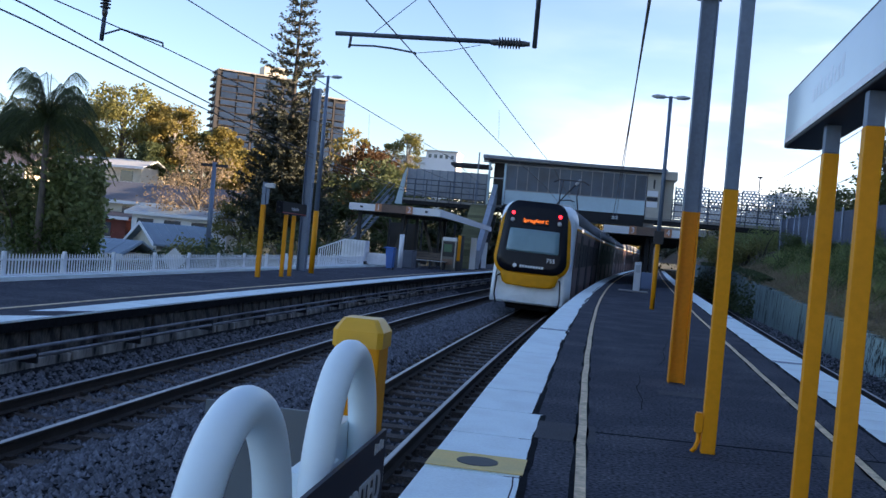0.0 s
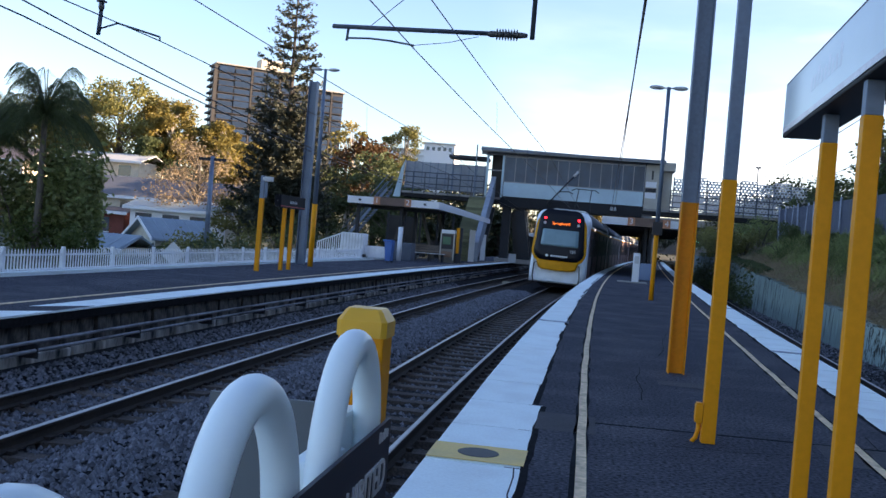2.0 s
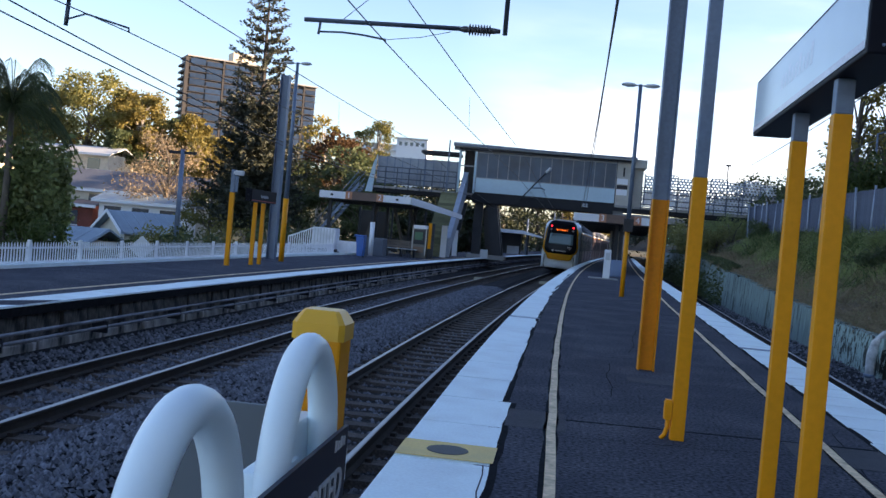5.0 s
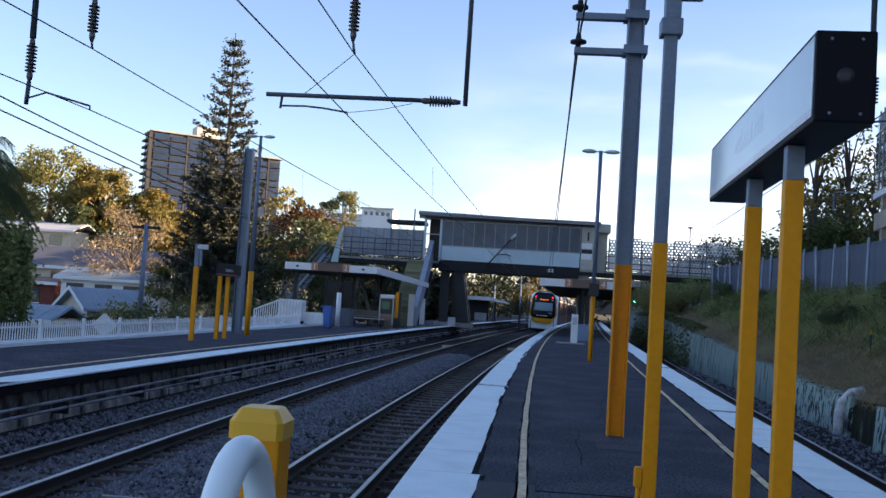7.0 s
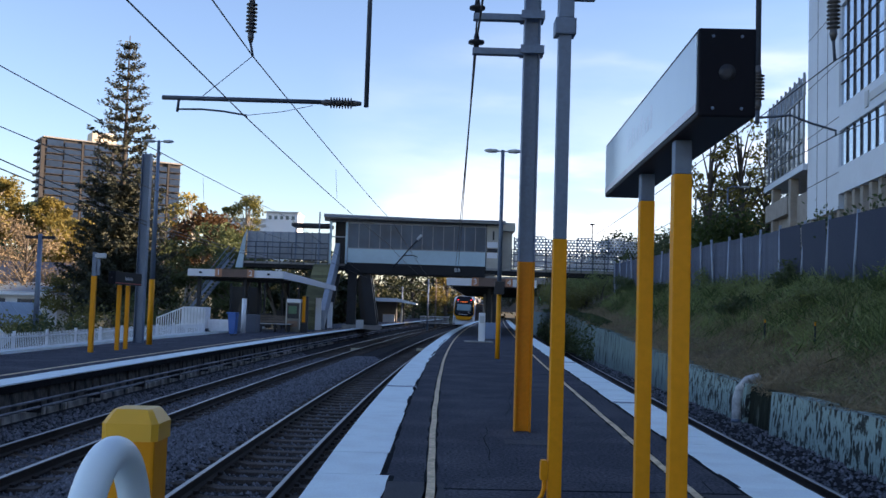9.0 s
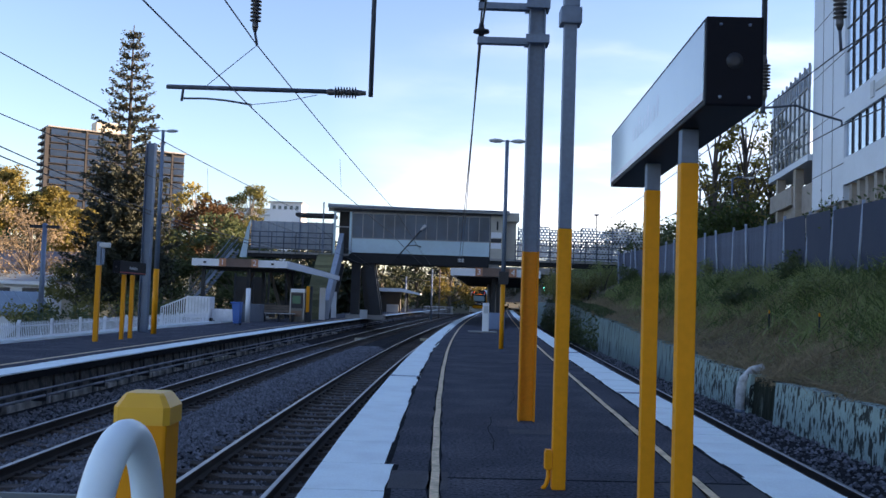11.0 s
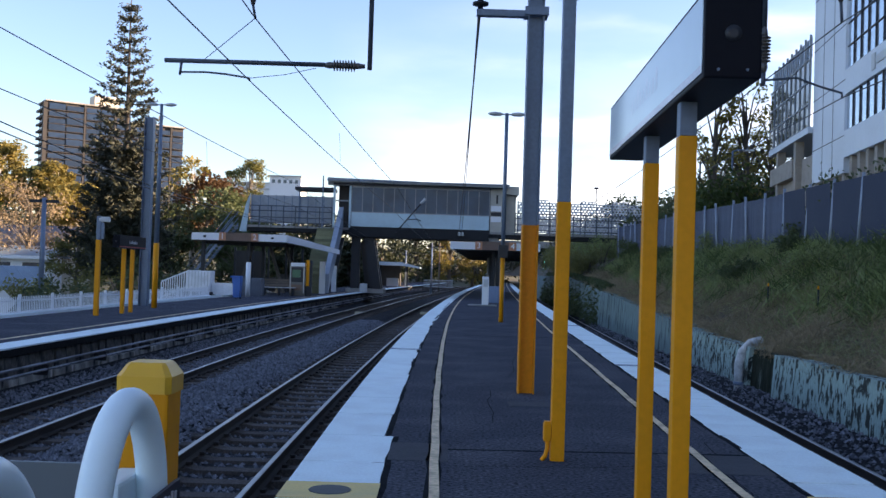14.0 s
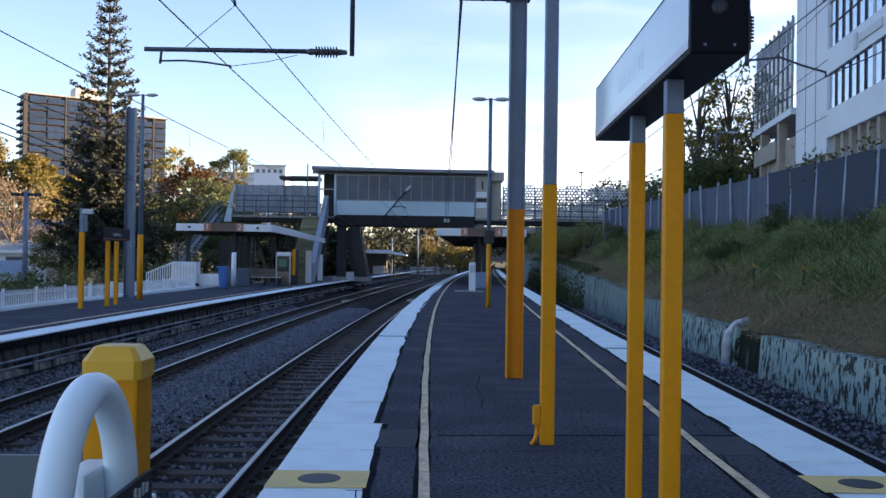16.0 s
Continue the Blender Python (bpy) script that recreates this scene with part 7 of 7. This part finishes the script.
def house(x, y, z0, w, d, eave, ridge, wall_m, roof_m, label, turn=0, gable_front=False, ribs=True, windows=2):
    h = thing("house", label, "house", (x, y, z0), turn=turn)
    bm = B()
    box(bm, -w / 2, w / 2, -d / 2, d / 2, -1.5, eave)
    if gable_front:
        prism(bm, [(-w / 2, eave), (w / 2, eave), (0, ridge - 0.1)], -d / 2, d / 2)
    wall = part("wall", bm, wall_m, h)
    bm = B()
    o = 0.45
    if gable_front:
        k = (ridge - eave) / (w / 2)
        prism(bm, [(-w / 2 - o, eave - o * k), (0, ridge), (w / 2 + o, eave - o * k), (w / 2 + o, eave - o * k + 0.14), (0, ridge + 0.14), (-w / 2 - o, eave - o * k + 0.14)], -d / 2 - o, d / 2 + o)
    else:
        k = (ridge - eave) / (d / 2)
        prism(bm, [(-d / 2 - o, eave - o * k), (0, ridge), (d / 2 + o, eave - o * k), (d / 2 + o, eave - o * k + 0.14), (0, ridge + 0.14), (-d / 2 - o, eave - o * k + 0.14)], -w / 2 - o, w / 2 + o, "x")
    roof = part("roof", bm, roof_m, h, "pitched roof")
    if ribs:
        for q in steps(-w / 2 - 0.3, w / 2 + 0.3, 0.8) if not gable_front else steps(-d / 2 - 0.3, d / 2 + 0.3, 0.8):
            bm = B()
            if gable_front:
                tube(bm, [(0, q, ridge + 0.15), (w / 2 + o, q, eave - o * (ridge - eave) / (w / 2) + 0.15)], 0.03, 4)
            else:
                tube(bm, [(q, 0, ridge + 0.15), (q, -d / 2 - o, eave - o * (ridge - eave) / (d / 2) + 0.15)], 0.03, 4)
            part("roof_rib", bm, RIB if roof_m is ROOF_BLUE else roof_m, roof)
    bm = B()
    if gable_front:
        kk = (ridge - eave) / (w / 2)
        prism(bm, [(-w / 2 - o, eave - o * kk - 0.02), (0, ridge - 0.02), (w / 2 + o, eave - o * kk - 0.02), (w / 2 + o, eave - o * kk + 0.2), (0, ridge + 0.2), (-w / 2 - o, eave - o * kk + 0.2)], -d / 2 - o - 0.06, -d / 2 - o)
    else:
        e = eave - o * (ridge - eave) / (d / 2)
        box(bm, -w / 2 - o, w / 2 + o, -d / 2 - o - 0.08, -d / 2 - o, e - 0.12, e + 0.14)
    part("fascia", bm, WHITE, h, "white fascia board")
    for q in range(windows):
        wx = -w / 2 + w * (q + 0.5) / windows
        bm = B()
        box(bm, wx - 0.7, wx + 0.7, -d / 2 - 0.05, -d / 2, eave - 1.7, eave - 0.5)
        win = part("window", bm, WINDOW, h)
        bm = B()
        box(bm, wx - 0.78, wx + 0.78, -d / 2 - 0.08, -d / 2 - 0.05, eave - 1.78, eave - 1.70)
        part("sill", bm, WHITE, win)
    return h
house(-30.0, 57.5, -1.4, 3.7, 4.2, 0.30, 0.98, CREAM, ROOF_BLUE, "low shed with a pale blue corrugated roof", windows=1)
house(-28.0, 62.5, -1.4, 3.4, 4.0, 1.1, 2.15, CREAM, ROOF_BLUE, "small gabled cottage with a striped metal roof", turn=-38, gable_front=True)
house(-38.0, 83, 0.0, 14.0, 7.0, 2.5, 4.1, CREAM, ROOF_GREY, "long house with a grey roof and white fascia", ribs=False, windows=4)
house(-41.0, 79.0, -1.0, 4.0, 3.0, 2.0, 2.3, RED_WALL, ROOF_BROWN, "low red-walled annexe of the long house", ribs=False, windows=1)
house(-33.5, 76.0, -1.0, 7.0, 3.0, 2.6, 3.0, WHITE, ROOF_BLUE, "white veranda wing with a pale roof", ribs=False, windows=3)
house(-54.5, 104, 3.4, 10.0, 6.0, 3.2, 4.0, CREAM, GREY_PANEL, "cream house high on the hill", ribs=False, windows=3)
house(-64.0, 98, 2.6, 9.0, 6.0, 3.0, 4.3, CREAM, ROOF_BROWN, "cream house on the hill behind the palms", ribs=False, windows=3)
gf = thing("court_fence", "green mesh sports-court fence on the hill", "fence", (-50.8, 109.5, 6.4))
bm = B()
box(bm, -2.2, 2.2, 0, 0.05, 0, 1.9)
part("mesh_panel", bm, mat("court_green", (0.03, 0.16, 0.11), 0.8), gf)
for x in (-2.2, -0.7, 0.7, 2.2):
    bm = B()
    tube(bm, [(x, 0.1, -1.2), (x, 0.1, 2.0)], 0.05, 6)
    part("fence_post", bm, GALV, gf)
up = thing("utility_pole", "grey timber utility pole with a crossarm", "utility pole", (-20.4, 50, -1.6))
bm = B()
tube(bm, [(0, 0, 0), (0, 0, 6.1)], 0.16, 8, 0.12)
part("pole", bm, GALV, up)
bm = B()
box(bm, -0.75, 0.75, -0.06, 0.06, 5.85, 6.0)
part("crossarm", bm, DARK_STEEL, up)
sg = thing("warning_diamond", "pale diamond board behind the picket fence", "sign", (-11.5, 25.8, LEFT_Z))
bm = B()
prism(bm, [(0, 0.02), (0.36, 0.34), (0, 0.68), (-0.36, 0.34)], -0.02, 0.02)
part("board", bm, GREY_PANEL, sg)
bm = B()
box(bm, -0.03, 0.03, 0.02, 0.06, -1.2, 0.6)
part("stake", bm, GALV, sg)

TOWER_BAND = mat("tower_band", (0.055, 0.052, 0.055), 0.85, grain=3, amount=0.1)
TOWER_WALL = mat("tower_tan", (0.045, 0.043, 0.044), 0.85, grain=3, amount=0.1, coarse=0.2, wear=0.2)
TOWER_GLASS = mat("tower_glass", (0.012, 0.030, 0.068), 0.25, grain=0.6, amount=0.3, spread=0.5)
tower = thing("tower_block", "tan brick apartment tower with bands of balconies behind the pine", "apartment building", (-172.7, 421.8, 0), turn=34)
TW, TD, TOP, MAIN, DROP = 60.7, 14.2, 70.4, 36.0, 5.6
def tpart(name, m, lab, *boxes):
    bm = B()
    for b in boxes:
        box(bm, *b)
    return part(name, bm, m, tower, lab)
tpart("wall", TOWER_WALL, "tan brick walls", (0, MAIN, 0, TD, 0, TOP), (MAIN, TW, 0.3, TD, 0, TOP - DROP))
tpart("roof_slab", CONCRETE, "pale roof edge", (-0.8, MAIN + 0.4, -1.1, TD + 0.8, TOP, TOP + 0.6), (MAIN + 0.4, TW + 0.8, -1.1, TD + 0.8, TOP - DROP, TOP - DROP + 0.6))
tpart("plant_room", CREAM, "cream plant room", (20.5, 31.0, 2, 11, TOP + 0.6, TOP + 5.4))
for fl in range(17):
    z = TOP - 3.6 - fl * 3.05
    tpart("floor_band", TOWER_BAND, "", (-0.9, MAIN if fl < 2 else TW + 0.1, -0.9, 0.0, z + 0.06, z + 0.26))
    for (a, b) in ((0.8, 7.6), (8.2, 15.2), (16.6, 22.4), (23.0, 28.4), (29.8, 35.6), (36.6, 41.8), (43.4, 48.4), (49.0, 54.0), (55.4, 60.2)):
        if fl > 1 or b < MAIN:
            tpart("balcony_glazing", TOWER_GLASS, "", (a, b, -0.86, -0.5, z + 0.36, z + (2.35 if (fl * 5 + int(a)) % 3 else 2.96)))
    for b in (1.6, 8.0):
        tpart("side_window", TOWER_GLASS, "", (-0.08, 0.0, b, b + 4.4, z + 0.8, z + 2.4))
        tpart("side_balcony", TOWER_WALL, "", (-1.7, 0.0, b - 0.9, b + 5.4, z - 0.2, z + 0.7))
tpart("corner_pier", TOWER_WALL, "", (-1.6, 0.0, -1.4, 1.0, 0, TOP - 0.5))
for x in (15.9, 29.1, 42.5, 54.7):
    tpart("pier", TOWER_WALL, "", (x - 0.4, x + 0.4, -1.0, 0.3, 0, TOP if x < MAIN else TOP - DROP))
block = thing("white_block", "white low-rise block beyond the footbridge", "apartment building", (-31.0, 162, 4))
bm = B()
box(bm, -5.0, 5.0, 0, 9, 0, 11.2)
box(bm, 2.2, 7.4, -0.5, 6, 0, 12.4)
part("wall", bm, WHITE, block)
for z in (7.6, 10.2, 11.15):
    bm = B()
    box(bm, -5.2, 5.1, -0.35, 0.0, z, z + 0.22)
    part("balcony_slab", bm, GREY_PANEL, block, "grey balcony edge")
bm = B()
box(bm, 2.0, 7.6, -0.8, 6.2, 12.4, 12.6)
part("penthouse_roof", bm, GREY_PANEL, block)
for k in range(5):
    bm = B()
    box(bm, 2.6 + k * 0.95, 3.1 + k * 0.95, -0.55, -0.5, 11.3, 11.9)
    part("window", bm, WINDOW, block)
for z in (8.8, 6.0):
    for x in (-4.2, -2.2, -0.2):
        bm = B()
        box(bm, x, x + 1.3, -0.05, 0.0, z - 0.5, z + 0.9)
        part("window", bm, WINDOW, block)
# far road bridge and signal down the line
fb = thing("road_bridge", "pale concrete road bridge far down the line", "bridge", (10.5, 125, 0))
bm = B()
box(bm, -4, 16, 0, 6, 4.9, 5.7)
part("deck", bm, CONCRETE, fb)
for x in (-3.5, 14):
    bm = B()
    box(bm, x, x + 1.2, 0.5, 5.5, -1.2, 4.9)
    part("pier", bm, CONCRETE, fb)
sgn = thing("railway_signal", "railway colour-light signal showing green", "signal", (11.6, 110, -1.1))
bm = B()
tube(bm, [(0, 0, 0), (0, 0, 3.5)], 0.12, 8)
part("signal_post", bm, WHITE, sgn)
bm = B()
box(bm, -0.3, 0.3, -0.15, 0.15, 3.3, 4.7, 0.05)
part("signal_head", bm, DARK, sgn)
bm = B()
lathe(bm, (0, -0.16, 4.0), [(0, 0.17), (0.03, 0.16)], (0, -1, 0), 12)
part("green_lens", bm, mat("signal_green", (0.1, 1.0, 0.6), 0.3, emit=5.0), sgn, "lit green lens")

# ---- pieces of the platforms and tracks ----
coping(island, EDGE_W, 0.565, bend_edge, -6, 7.72, 1.15, 0.0, COPING, 1, wobble=0.012)
coping(island, EDGE_W, 0.495, bend_edge, 7.72, 17.0, 1.15, 0.0, COPING, 1, wobble=0.012)
coping(island, EDGE_W, 0.46, bend_edge, 17.0, 29.0, 1.15, 0.0, COPING, 1, wobble=0.012)
coping(island, EDGE_W, 0.43, bend_edge, 29.0, 64, 1.15, 0.0, COPING, 1, wobble=0.012)
coping(island, EDGE_W, 0.43, bend_edge, 64, 150, 6, 0.0, COPING, 1)
coping(island, EDGE_E, 0.55, east, -6, 44, 0.62, 0.0, COPING, -1, wobble=0.012)
coping(island, EDGE_E, 0.55, east, 44, 150, 6, 0.0, COPING, -1)
coping(far_platform, EDGE_L, 0.55, bend_left, -4, 60, 1.15, LEFT_Z, COPING, -1, wobble=0.01, deep=0.022)
coping(far_platform, EDGE_L, 0.55, bend_left, 60, 150, 6, LEFT_Z, COPING, -1, deep=0.022)


# sleepers: the near ones piece by piece, the far ones together
bm0 = B()
prism(bm0, [(-1.02, 0), (1.02, 0), (0.98, 0.17), (0.55, 0.16), (0.35, 0.12), (-0.35, 0.12), (-0.55, 0.16), (-0.98, 0.17)], -0.115, 0.115)
sleeper = mesh_of("sleeper", bm0, SLEEPER)
bm0 = B()
for s in (-0.565, 0.565):
    for q in (-0.1, 0.1):
        box(bm0, s + q - 0.03, s + q + 0.03, -0.05, 0.05, 0.16, 0.20)
clip = mesh_of("rail_clips", bm0, RAIL)
rnd = random.Random(12)
for tr, x0, sh in ((tracks[0], TRACK_1, bend), (tracks[1], TRACK_2, bend_left), (tracks[2], TRACK_3, east)):
    far = B()
    for k in range(200):
        y = 0.4 + k * 0.66
        turn = -math.degrees(math.atan((sh(y + 1) - sh(y - 1)) / 2))
        m = pose(x0 + sh(y) + rnd.uniform(-0.02, 0.02), y, RAIL_Z - 0.315 + rnd.uniform(-0.008, 0.008), 0, 0, turn + rnd.uniform(-0.6, 0.6))
        if k < 90:
            ob = new("sleeper", sleeper)
            ob.parent = tr
            ob.matrix_basis = m
            if k < 40:
                oc = new("rail_clip", clip)
                oc.parent = ob
        else:
            box(far, m.translation.x - 1.0, m.translation.x + 1.0, y - 0.11, y + 0.11, RAIL_Z - 0.3, RAIL_Z - 0.16)
    tagged(part("far_sleepers", far, SLEEPER, tr, "sleepers far down the line"), kind="stuff")

# loose stones of the ballast
rng = np.random.default_rng(2)
base = np.array([(1, 0, -0.3), (-0.5, 0.9, -0.3), (-0.6, -0.8, -0.3), (0.1, 0.05, 0.75), (0.75, 0.6, 0.2)])
faces = [(0, 4, 3), (4, 1, 3), (1, 2, 3), (2, 0, 3), (0, 1, 4)]
N_ST = 115000
ys = 1 + 44 * rng.random(N_ST) ** 1.6
u = rng.uniform(-7.1, -1.1, N_ST)
east_side = rng.random(N_ST) < 0.2
u[east_side] = rng.uniform(3.2, 5.78, east_side.sum())
xs_ = u + np.where(east_side, 0.036 * (ys - 8), np.where(ys > 8, 0.00085 * (ys - 8) ** 2 / (1 + (ys - 8) / 130), 0))
inside = np.abs(u - TRACK_1) < 0.92
zz = np.full(N_ST, -1.145)
zz[inside & (rng.random(N_ST) < 0.72)] -= 0.06
for c in (TRACK_1, TRACK_2):
    near = np.abs(np.abs(u - c) - 0.0) < 0.95
    zz[near] -= 0.01
zz += np.clip((-6.5 - u) / 0.6, 0, 1) * 0.26
zz[(np.abs(u - TRACK_2) < 0.9) & (rng.random(N_ST) < 0.5)] += 0.035
mid_heap = np.clip(1 - (np.abs(u + 4.1) - 0.42) / 0.5, 0, 1) * 0.15
zz += mid_heap * (~east_side)
zz += np.clip((u - 5.15) / 0.55, 0, 1) * 0.37 * east_side
size = rng.uniform(0.022, 0.054, N_ST)
ang = rng.uniform(0, 2 * np.pi, N_ST)
sq = rng.uniform(0.6, 1.2, (N_ST, 3))
v = base[None] * sq[:, None, :] * size[:, None, None]
ca, sa = np.cos(ang)[:, None], np.sin(ang)[:, None]
v = np.stack([v[..., 0] * ca - v[..., 1] * sa + xs_[:, None], v[..., 0] * sa + v[..., 1] * ca + ys[:, None], v[..., 2] + zz[:, None] + 0.015], -1)
f = (np.array(faces)[None] + 5 * np.arange(N_ST)[:, None, None]).reshape(-1, 3)
me = bpy.data.meshes.new("ballast_stones")
me.from_pydata(v.reshape(-1, 3).tolist(), [], f.tolist())
me.materials.append(STONE)
tagged(new("ballast_stones", me), "loose dark grey crushed ballast stones", "ballast", kind="stuff")
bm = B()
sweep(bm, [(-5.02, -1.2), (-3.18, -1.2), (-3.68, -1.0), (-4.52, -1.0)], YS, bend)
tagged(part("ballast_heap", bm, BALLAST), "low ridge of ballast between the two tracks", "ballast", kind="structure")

motions()
